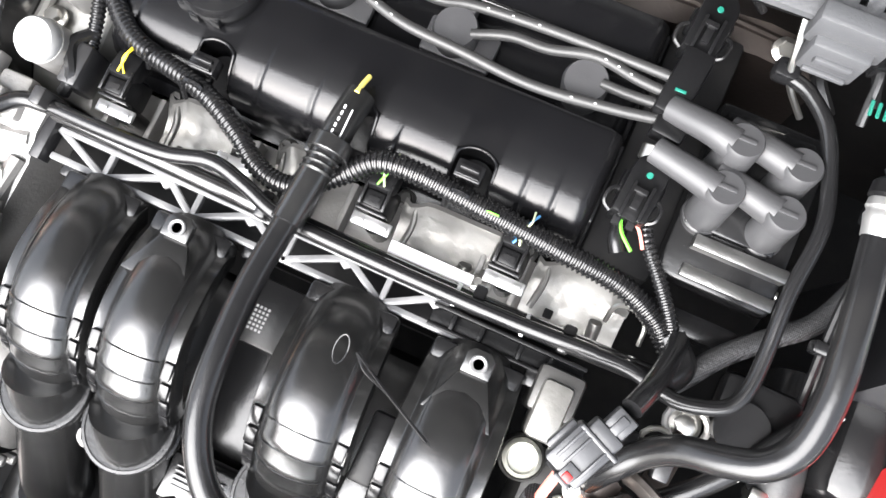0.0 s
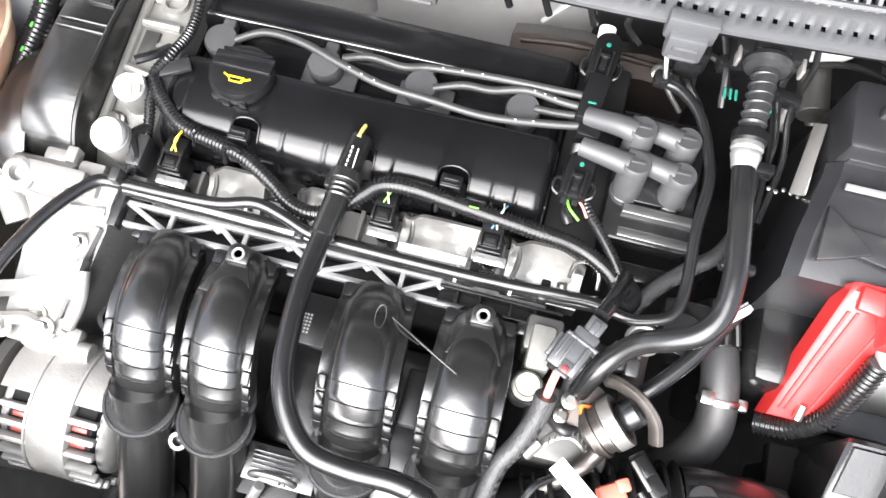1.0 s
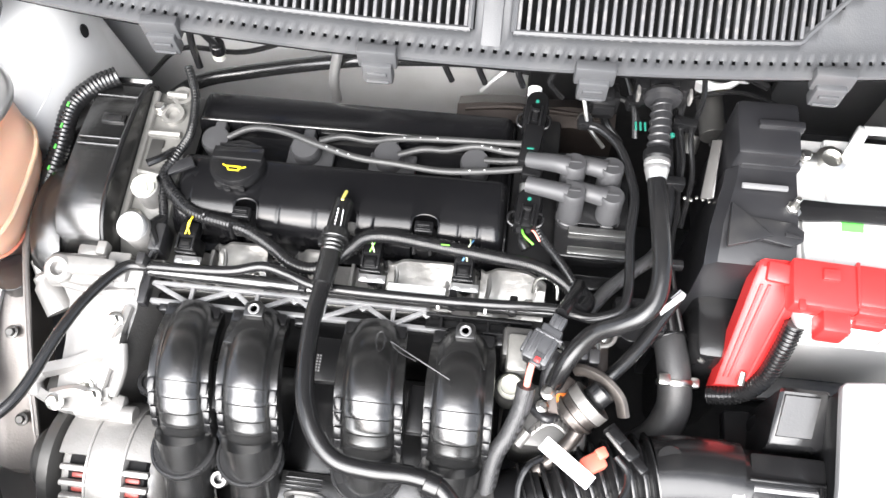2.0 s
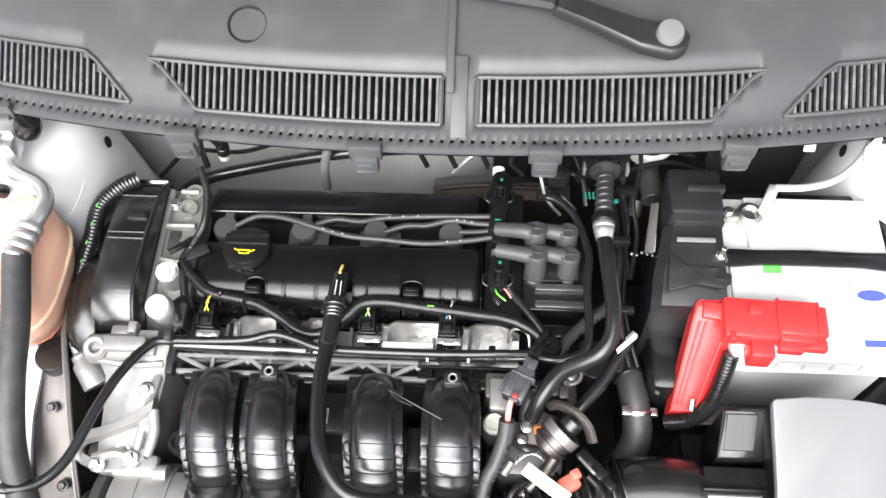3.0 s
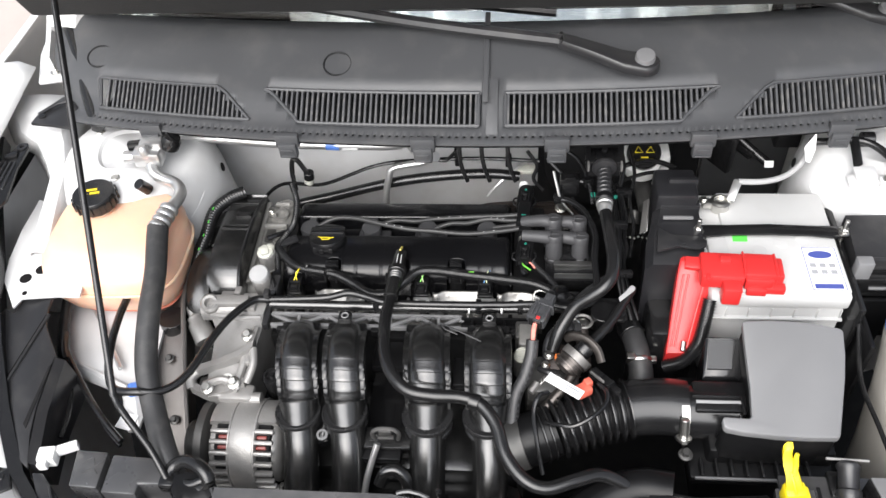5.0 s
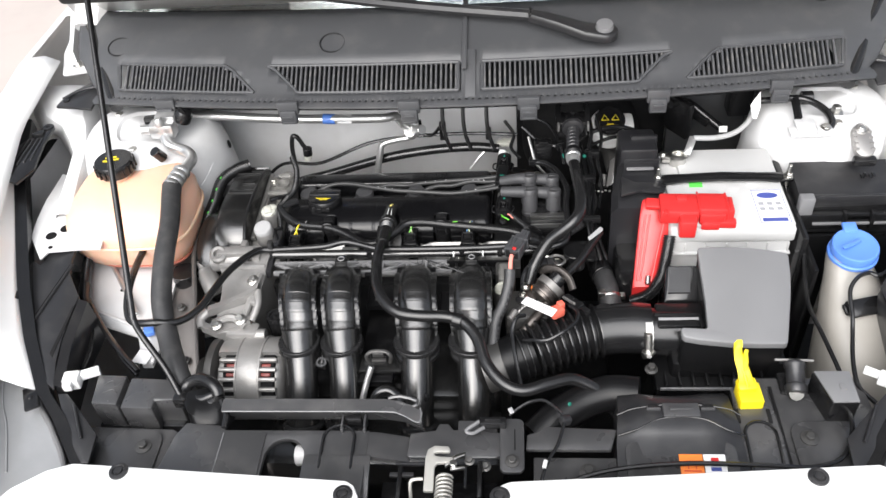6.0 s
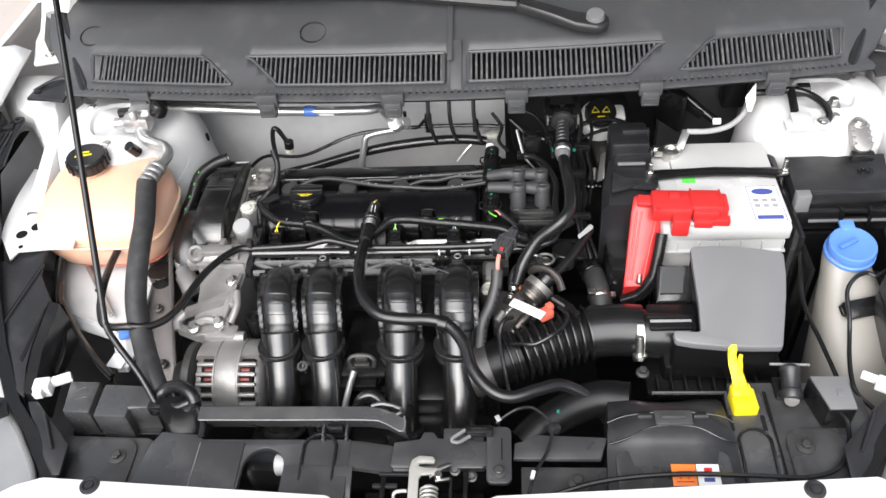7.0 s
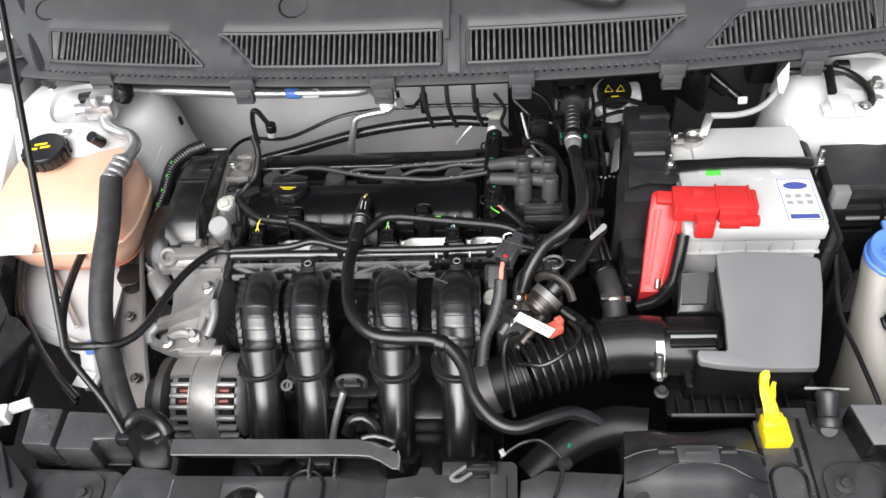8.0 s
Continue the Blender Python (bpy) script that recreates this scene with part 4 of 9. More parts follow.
    part("clip_frame", merge(tube([(-0.132, -0.205, 0.872), (-0.134, -0.205, 0.886), (-0.126, -0.203, 0.893), (-0.108, -0.203, 0.893), (-0.1, -0.205, 0.886), (-0.102, -0.205, 0.872)], 0.0028, 8), box((-0.117, -0.204, 0.89), (0.016, 0.008, 0.008), 0.001), box((-0.117, -0.206, 0.878), (0.02, 0.006, 0.004), 0.001)), DARKSTEEL, e)
    part("drain_pipe", tube([(-0.128, -0.212, 0.872), (-0.135, -0.225, 0.855), (-0.142, -0.242, 0.835), (-0.148, -0.26, 0.81)], 0.0045, 10), ALUPIPE, e)
    part("heat_elbow", tube([(-0.126, -0.245, 0.828), (-0.118, -0.236, 0.842), (-0.104, -0.234, 0.844), (-0.092, -0.242, 0.835), (-0.088, -0.256, 0.815)], 0.009, 12), GLOSS, e)
    part("cross_web", span(-0.155, -0.095, -0.19, -0.06, 0.80, 0.83, 0.004), BLACK, e)


intake()


def cylinder_head():
    e = thing("cylinder_head", "bare cast aluminium cylinder head below the fuel rail", "cylinder head", (-0.12, 0.02, 0.6))
    part("casting", merge(span(-0.31, 0.06, -0.016, 0.22, 0.6, 0.84, 0.006)), ALU, e)
    # added near-black panel: gives the shade behind the lattice, hides the bright casting
    part("lattice_shade_panel", span(-0.31, 0.065, -0.036, -0.018, 0.6, 0.86, 0.004), DARK, e)
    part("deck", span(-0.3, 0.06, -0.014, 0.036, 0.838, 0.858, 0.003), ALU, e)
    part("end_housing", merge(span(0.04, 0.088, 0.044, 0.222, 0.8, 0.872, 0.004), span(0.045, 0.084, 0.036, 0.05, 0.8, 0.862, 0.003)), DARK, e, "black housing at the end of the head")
    for x0, x1, cut in ((-0.076, -0.008, 0.0), (0.018, 0.083, 0.012), (-0.25, -0.2, 0.0), (-0.168, -0.135, 0.0)):
        # smooth sloping port casting: its back edge is scooped out round the plug wells
        rows = []
        n = 14
        for i in range(n + 1):
            x = x0 + (x1 - x0) * i / n
            u = i / n
            back = 0.035 - cut * max(0, (u - 0.55) / 0.45) ** 2 - 0.006 * math.exp(-((u - 0.08) / 0.1) ** 2)
            dip = -0.0035 * math.exp(-((u - 0.4) / 0.2) ** 2)
            rows.append([Vector((x, -0.011, 0.845)), Vector((x, -0.011, 0.8655)), Vector((x, -0.006, 0.8675 + dip * 0.4)), Vector((x, 0.006, 0.8695 + dip)), Vector((x, 0.018, 0.8745 + dip)), Vector((x, back - 0.007, 0.8815 + dip * 0.3)), Vector((x, back - 0.003, 0.8845)), Vector((x, back, 0.8835)), Vector((x, back + 0.001, 0.845))])
        pad = part("port_pad", loft(rows), PADALU, e)
        part("pad_rib", tube([(x0 + (x1 - x0) * 0.1, 0.0, 0.8685), (x0 + (x1 - x0) * 0.14, 0.016, 0.8745), (x0 + (x1 - x0) * 0.12, 0.027, 0.882)], 0.0022, 8), PADALU, pad)
        part("half_boss", rod((x0 + (x1 - x0) * 0.78, -0.004, 0.865), (x0 + (x1 - x0) * 0.76, 0.008, 0.873), 0.0045, 14), PADALU, pad)
        part("lower_slot", box(((x0 * 0.7 + x1 * 0.3), 0.0005, 0.8685), ((x1 - x0) * 0.09, 0.006, 0.003), 0.0006, (10, 0, 0)), DARK, pad)
    for x in (-0.29, -0.258, -0.185, -0.112, -0.015, 0.012):
        part("web", box((x, 0.01, 0.866), (0.004, 0.036, 0.018), 0.001), ALU, e)
    for x in (-0.185, -0.02):
        part("stud", merge(rod((x + 0.008, 0.0, 0.856), (x + 0.008, 0.0, 0.882), 0.0035, 10), hexbolt((x + 0.008, 0.0, 0.872), r=0.006, h=0.006)), STEEL, e)
    part("bar_code", box((-0.042, -0.004, 0.9015), (0.056, 0.0082, 0.0015), 0.0004, (10, 0, 0)), PAPER, e, "white paper label")
    part("lower_block", span(-0.3, 0.06, -0.03, 0.2, 0.33, 0.61, 0.01), DARKSTEEL, e)


cylinder_head()


def fuel_rail():
    e = thing("fuel_rail", "black fuel rail with a lattice guard across the engine", "fuel rail", (-0.1, -0.02, 0.88))
    part("rail_tube", tube([(-0.304, -0.012, 0.904), (-0.2, -0.014, 0.905), (-0.05, -0.016, 0.906), (0.06, -0.014, 0.906), (0.118, -0.012, 0.905)], 0.0068, 12), GLOSS, e)
    # guard: two long strips, uprights and diagonals
    strip = [span(-0.302, -0.03, -0.0225, -0.019, 0.886, 0.8955, 0.0006), span(-0.302, 0.02, -0.041, -0.036, 0.884, 0.8925, 0.0012)]
    xs = [-0.302, -0.262, -0.222, -0.197, -0.16, -0.13, -0.092, -0.062, -0.03]
    for i, (xa, xb) in enumerate(zip(xs, xs[1:])):
        ya, yb = (-0.021, -0.0385) if i % 2 == 0 else (-0.0385, -0.021)
        strip.append(box(((xa + xb) / 2, (ya + yb) / 2, 0.8905), (math.hypot(xb - xa, yb - ya) + 0.004, 0.0048, 0.0055), 0.001, (0, 0, math.degrees(math.atan2(yb - ya, xb - xa)))))
        if i % 2:
            strip.append(box((xa, -0.03, 0.8905), (0.0042, 0.02, 0.0055), 0.0008))
            strip.append(prism([(xb - 0.011, -0.021), (xb + 0.011, -0.021), (xb, -0.0285)], 0.004, 0.0005, pose(0, 0, 0.888)))
    # black wire channel with slots along the rest of the rail
    part("wire_channel", merge(span(-0.03, 0.072, -0.026, -0.0235, 0.884, 0.8965, 0.0006), span(-0.03, 0.072, -0.0385, -0.036, 0.884, 0.8945, 0.0006), span(-0.03, 0.072, -0.038, -0.024, 0.882, 0.8855, 0.0006), *[span(x - 0.0015, x + 0.0015, -0.037, -0.025, 0.885, 0.893, 0.0005) for x in (-0.015, 0.004, 0.03, 0.05)]), MATTE, e, "black plastic wire channel")
    part("guard", merge(*strip), GUARD, e)
    for x in (-0.285, -0.15, -0.09, 0.045):
        part("guard_foot", box((x, -0.042, 0.884), (0.014, 0.012, 0.014), 0.002), BLACK, e)
    part("end_post", merge(box((-0.306, -0.01, 0.912), (0.008, 0.012, 0.034), 0.0015), box((-0.308, -0.03, 0.892), (0.008, 0.03, 0.014), 0.001)), DULL, e)
    for x in (-0.019, 0.026):
        part("white_band", lathe([(0.0073, -0.0012), (0.0075, 0), (0.0073, 0.0012)], towards((x, -0.0155, 0.906), (1, 0, 0)), 16), WHITEPL, e)
    for x in (-0.15, -0.006, 0.052):
        part("pipe_clip", box((x, -0.0135, 0.908), (0.008, 0.018, 0.014), 0.002), BLACK, e)
    part("hook", tube([(0.07, 0.008, 0.893), (0.072, 0.018, 0.902), (0.082, 0.02, 0.905), (0.092, 0.014, 0.903), (0.094, 0.002, 0.896)], 0.0016, 6), STEEL, e)


fuel_rail()


def injector(x, tone):
    e = thing("fuel_injector", "black fuel injector plug with twisted coloured wires and a steel clip", "fuel injector", (x, 0.02, 0.87), "fuel injectors")
    part("plug", merge(box((x - 0.003, 0.02, 0.893), (0.024, 0.022, 0.026), 0.004, (0, 0, 0), 2, 0.8), box((x - 0.003, 0.032, 0.902), (0.019, 0.018, 0.016), 0.003, (-12, 0, 0)), box((x - 0.003, 0.018, 0.907), (0.012, 0.01, 0.004), 0.001)), MATTE, e)
    part("plug_slot", box((x - 0.003, 0.0175, 0.9091), (0.008, 0.004, 0.0012), 0.0003), DARK, e)
    for sg in (-1, 1):
        part("plug_rail", box((x - 0.003 + sg * 0.0078, 0.021, 0.9085), (0.0022, 0.018, 0.004), 0.0006), BLACK, e)
    part("plug_lip", box((x - 0.003, 0.0105, 0.9), (0.021, 0.0022, 0.009), 0.0006), BLACK, e)
    part("clip", merge(box((x, 0.004, 0.8985), (0.027, 0.0085, 0.0035), 0.0012), box((x - 0.008, 0.004, 0.9005), (0.006, 0.004, 0.002), 0.0006), box((x + 0.008, 0.004, 0.9005), (0.006, 0.004, 0.002), 0.0006)), ALUPIPE, e)
    part("stem", lathe([(0.007, 0.845), (0.007, 0.89)], pose(x, 0.006, 0), 14), BLACK, e)
    w = [tube([(x - 0.0045, 0.027, 0.911), (x - 0.0005, 0.034, 0.917), (x + 0.001, 0.041, 0.918), (x + 0.004, 0.048, 0.914)], 0.0008, 6),
         tube([(x + 0.0, 0.027, 0.911), (x - 0.002, 0.034, 0.9165), (x + 0.0015, 0.041, 0.9195), (x + 0.001, 0.049, 0.914)], 0.0007, 6)]
    part("wire", w[0], tone, e)
    part("wire", w[1], tone if x < -0.2 else PALEWIRE, e)


GREENWIRE = material("green_wire", (0.14, 0.5, 0.05), 0.4)
PALEWIRE = material("pale_wire", (0.5, 0.55, 0.35), 0.4)
BLUEWIRE = material("blue_wire", (0.06, 0.2, 0.4), 0.4)
injector(-0.272, YELLOWINK)
injector(-0.087, GREENWIRE)
injector(0.004, BLUEWIRE)
ic = thing("spare_clip", "bright steel injector clip half under the wiring loom", "clip", (-0.184, 0.004, 0.9))
part("clip", merge(box((-0.184, 0.004, 0.8985), (0.027, 0.0085, 0.0035), 0.0012), box((-0.192, 0.004, 0.9005), (0.006, 0.004, 0.002), 0.0006), box((-0.176, 0.004, 0.9005), (0.006, 0.004, 0.002), 0.0006)), ALUPIPE, ic)
part("stem", lathe([(0.007, 0.845), (0.007, 0.897)], pose(-0.184, 0.006, 0), 14), BLACK, ic)


def harness():
    e = thing("wiring_harness", "corrugated black wiring loom lying in front of the valve cover", "wiring loom", (-0.1, 0.03, 0.89))
    part("loom", loom([(-0.312, 0.085, 0.918), (-0.298, 0.068, 0.915), (-0.272, 0.049, 0.914), (-0.22, 0.037, 0.915), (-0.187, 0.021, 0.912), (-0.168, 0.008, 0.91), (-0.148, 0.003, 0.91), (-0.125, 0.009, 0.912)], 0.007), LOOM, e)
    part("loom", loom([(-0.135, 0.006, 0.911), (-0.112, 0.024, 0.916), (-0.095, 0.038, 0.92), (-0.069, 0.041, 0.92), (-0.026, 0.038, 0.916), (0.027, 0.034, 0.912), (0.069, 0.03, 0.908), (0.097, 0.018, 0.905), (0.114, 0.002, 0.902)], 0.0076), LOOM, e)
    part("branch", loom([(0.068, 0.07, 0.908), (0.075, 0.058, 0.91), (0.09, 0.04, 0.91), (0.104, 0.022, 0.908), (0.112, 0.008, 0.905)], 0.0048), LOOM, e)
    for pts in (((0.053, 0.072, 0.908), (0.056, 0.06, 0.913), (0.066, 0.05, 0.914)), ((0.058, 0.072, 0.908), (0.066, 0.064, 0.913), (0.072, 0.054, 0.914))):
        part("wire", tube(pts, 0.0012, 6), GREENWIRE if pts[0][0] < 0.055 else PINK, e)
    part("tape", tube([(0.108, 0.014, 0.904), (0.12, 0.0, 0.905), (0.112, -0.014, 0.913)], 0.0095, 12), RUBBER, e)
    part("green_stripe", box((-0.018, 0.036, 0.9243), (0.008, 0.0012, 0.001), 0.0003), GREENWIRE, e)
    for x, y in ((-0.223, 0.052), (-0.0415, 0.055)):
        part("holder", merge(box((x, y, 0.916), (0.018, 0.012, 0.011), 0.0015), box((x, y + 0.001, 0.922), (0.013, 0.003, 0.004), 0.0008), box((x, y - 0.004, 0.923), (0.015, 0.002, 0.004), 0.0005), box((x, y - 0.012, 0.908), (0.01, 0.016, 0.006), 0.001),
             tube([(x - 0.008, y - 0.022, 0.904), (x - 0.006, y - 0.016, 0.922), (x + 0.006, y - 0.016, 0.922), (x + 0.008, y - 0.022, 0.904)], 0.002, 6)), BLACK, e)
    part("tie", tube([(-0.262, 0.038, 0.905), (-0.258, 0.045, 0.923), (-0.252, 0.052, 0.91)], 0.0018, 6), BLACK, e)


harness()


PALEYELLOW = material("pale_yellow_plastic", (0.75, 0.62, 0.16), 0.4)


def vent_hose():
    e = thing("breather_hose", "black rubber breather hose looping from the valve cover over the intake", "hose", (-0.12, 0.0, 0.9))
    pts = [(-0.123, 0.072, 0.92), (-0.1245, 0.048, 0.925), (-0.125, 0.02, 0.928), (-0.127, -0.02, 0.932), (-0.128, -0.06, 0.94), (-0.124, -0.1, 0.95), (-0.118, -0.135, 0.953), (-0.105, -0.162, 0.951), (-0.085, -0.18, 0.948), (-0.055, -0.185, 0.946), (-0.02, -0.185, 0.944), (0.004, -0.192, 0.941), (0.024, -0.216, 0.934),
           (0.036, -0.25, 0.924), (0.058, -0.276, 0.915), (0.085, -0.284, 0.91), (0.12, -0.272, 0.91), (0.15, -0.262, 0.905), (0.185, -0.268, 0.885), (0.205, -0.275, 0.85)]
    part("hose", tube(pts, 0.0082, 14, 8), RUBBER, e)
    part("end_fitting", merge(tube(pts[:4], 0.0102, 14, 6), rod((-0.124, 0.038, 0.926), (-0.1242, 0.028, 0.927), 0.0135, 18)), GLOSS, e)
    part("collar", rod((-0.009, -0.188, 0.9425), (0.003, -0.1915, 0.9412), 0.0105, 16), RUBBER, e)
    part("dip_handle", tube([(-0.1228, 0.085, 0.921), (-0.123, 0.078, 0.926), (-0.1232, 0.07, 0.9305)], 0.0017, 8), PALEYELLOW, e, "yellow plastic tip")
    part("print", merge(*[box((-0.1245 - 0.0006 * i * 0.2, 0.058 - 0.0042 * i, 0.9349 + 0.0003 * i), (0.0012, 0.0024, 0.0006), 0) for i in range(18) if i not in (5, 6, 7, 12)]), WHITEINK, e)
    part("line", box((-0.1195, 0.045, 0.9345), (0.0008, 0.026, 0.0006), 0), WHITEINK, e)
    for i in range(3):
        part("end_ring", lathe([(0.0098, -0.0012), (0.0112, 0), (0.0098, 0.0012)], towards((-0.1248, 0.024 - 0.0045 * i, 0.9278 + 0.0006 * i), (0, -1, 0.12)), 20), GLOSS, e)
    part("support_clip", box((-0.125, 0.034, 0.912), (0.036, 0.014, 0.008), 0.002), BLACK, e)


vent_hose()


def timing_side():
    e = thing("timing_cover", "black moulded timing belt cover at the end of the engine", "timing cover", (-0.37, 0.09, 0.6))
    out = [(-0.005, 0.7), (-0.008, 0.86), (0.0, 0.9), (0.02, 0.925), (0.05, 0.936), (0.09, 0.937), (0.13, 0.934), (0.165, 0.928), (0.19, 0.918), (0.2, 0.9), (0.2, 0.7)]
    low = [(0.07, 0.7), (0.075, 0.86), (0.09, 0.893), (0.12, 0.905), (0.16, 0.903), (0.183, 0.893), (0.19, 0.87), (0.19, 0.7)]
    fine, fine2 = [[(p.y, p.z) for p in spline([Vector((0, y, z)) for y, z in line], 6)] for line in (out, low)]
    part("front_shell", profile_x(fine, -0.402, -0.352, 0.008), GLOSS, e)
    part("rear_shell", profile_x(fine2, -0.43, -0.398, 0.006), GLOSS, e)
    part("pulley_bulge", lathe([(0.02, -0.004), (0.05, -0.002), (0.066, 0.003), (0.0745, 0.01), (0.0785, 0.02), (0.079, 0.042)], towards((-0.44, 0.046, 0.846), (1, 0, 0)), 56), GLOSS, e)
    for y, z in ((0.104, 0.9372), (0.112, 0.9372), (0.168, 0.9285)):
        part("rib", rod((-0.4, y, z), (-0.354, y, z), 0.0013, 8), GLOSS, e)
    part("window_frame", box((-0.371, 0.137, 0.9345), (0.024, 0.011, 0.004), 0.001), GLOSS, e)
    part("window", box((-0.371, 0.137, 0.9366), (0.017, 0.006, 0.0012), 0.0004), DARK, e)
    part("foot_lug", merge(box((-0.368, 0.0, 0.905), (0.022, 0.012, 0.012), 0.003), box((-0.352, 0.001, 0.912), (0.01, 0.014, 0.014), 0.002)), ALU, e)
    part("screw", hexbolt((-0.415, 0.1, 0.9), (0, -0.2, 1), 0.005, 0.006), STEEL, e)
    part("edge_seal", tube([(-0.354, y, z + 0.001) for y, z in out[1:-1]], 0.0028, 8), RUBBER, e)
    h = thing("cam_carrier", "bare aluminium housing between the timing cover and the valve cover", "casting", (-0.32, 0.1, 0.7))
    part("casting", profile_x([(0.0, 0.7), (0.0, 0.87), (0.03, 0.893), (0.09, 0.903), (0.15, 0.905), (0.195, 0.9), (0.205, 0.88), (0.205, 0.7)], -0.3525, -0.303, 0.004), CASTGREY, h)
    for p, r, hh in (((-0.325, 0.165, 0.9), 0.013, 0.018), ((-0.322, 0.115, 0.9), 0.009, 0.014), ((-0.322, 0.19, 0.9), 0.012, 0.012)):
        part("boss", lathe([(r, 0), (r * 0.95, hh * 0.5), (r * 0.6, hh * 0.5), (r * 0.5, hh * 0.2)], pose(*p), 18), CASTGREY, h)
    for p, q in (((-0.348, 0.03, 0.9), (-0.348, 0.19, 0.908)), ((-0.338, 0.19, 0.905), (-0.315, 0.19, 0.905)), ((-0.345, 0.14, 0.907), (-0.31, 0.14, 0.907)), ((-0.345, 0.095, 0.905), (-0.315, 0.09, 0.905))):
        part("cast_rib", rod(p, q, 0.0042, 8), CASTGREY, h)
    part("pocket", box((-0.333, 0.12, 0.906), (0.014, 0.026, 0.003), 0.001), DARKSTEEL, h)
    part("bolt", hexbolt((-0.34, 0.17, 0.906), r=0.0055, h=0.008), STEEL, h)
    part("bolt", hexbolt((-0.338, 0.045, 0.9), r=0.0055, h=0.008), STEEL, h)
    k = thing("cam_solenoid", "white capped solenoid standing on the cam housing", "solenoid", (-0.323, 0.023, 0.88), "cam solenoids")
    part("body", rod((-0.322, 0.028, 0.87), (-0.323, 0.023, 0.925), 0.015, 20), ALU, k)
    part("cap", lathe([(0.013, 0.0), (0.0145, 0.002), (0.0145, 0.009), (0.013, 0.0115), (0.0005, 0.012)], towards((-0.323, 0.0235, 0.922), (-0.03, -0.25, 1)), 28), SLEEVE, k)
    k = thing("cam_solenoid", "pale plastic solenoid standing on the cam housing", "solenoid", (-0.324, 0.068, 0.88), "cam solenoids")
    part("body", rod((-0.324, 0.07, 0.88), (-0.324, 0.068, 0.926), 0.0135, 20), ALU, k)
    part("cap", merge(lathe([(0.011, 0.0), (0.0125, 0.002), (0.012, 0.01), (0.009, 0.012), (0.0005, 0.0125)], towards((-0.324, 0.068, 0.92), (-0.03, -0.2, 1)), 9), box((-0.324, 0.064, 0.932), (0.012, 0.014, 0.007), 0.002, (10, 5, 20)), box((-0.318, 0.074, 0.93), (0.01, 0.01, 0.008), 0.002, (0, 20, 40))), PALE, k)
    b = thing("engine_wiring", "black taped wiring branch dropping between the cam housing and valve cover", "wiring", (-0.305, 0.09, 0.9))
    part("trunk", loom([(-0.312, 0.21, 0.93), (-0.3, 0.18, 0.922), (-0.298, 0.14, 0.914), (-0.303, 0.11, 0.92), (-0.312, 0.085, 0.918), (-0.305, 0.05, 0.91), (-0.302, 0.018, 0.9)], 0.005), LOOM, b)
    part("branch", tube([(-0.306, 0.115, 0.92), (-0.315, 0.098, 0.93), (-0.325, 0.09, 0.932)], 0.004, 8), RUBBER, b)
    part("branch", tube([(-0.303, 0.045, 0.908), (-0.31, 0.03, 0.915), (-0.302, 0.012, 0.912), (-0.306, 0.0, 0.905)], 0.0045, 8), RUBBER, b)
    part("bracket", box((-0.297, 0.098, 0.918), (0.028, 0.012, 0.005), 0.001, (0, 0, 30)), DULL, b)
    part("shield", box((-0.303, 0.02, 0.9), (0.014, 0.03, 0.03), 0.003), DULL, b)


timing_side()


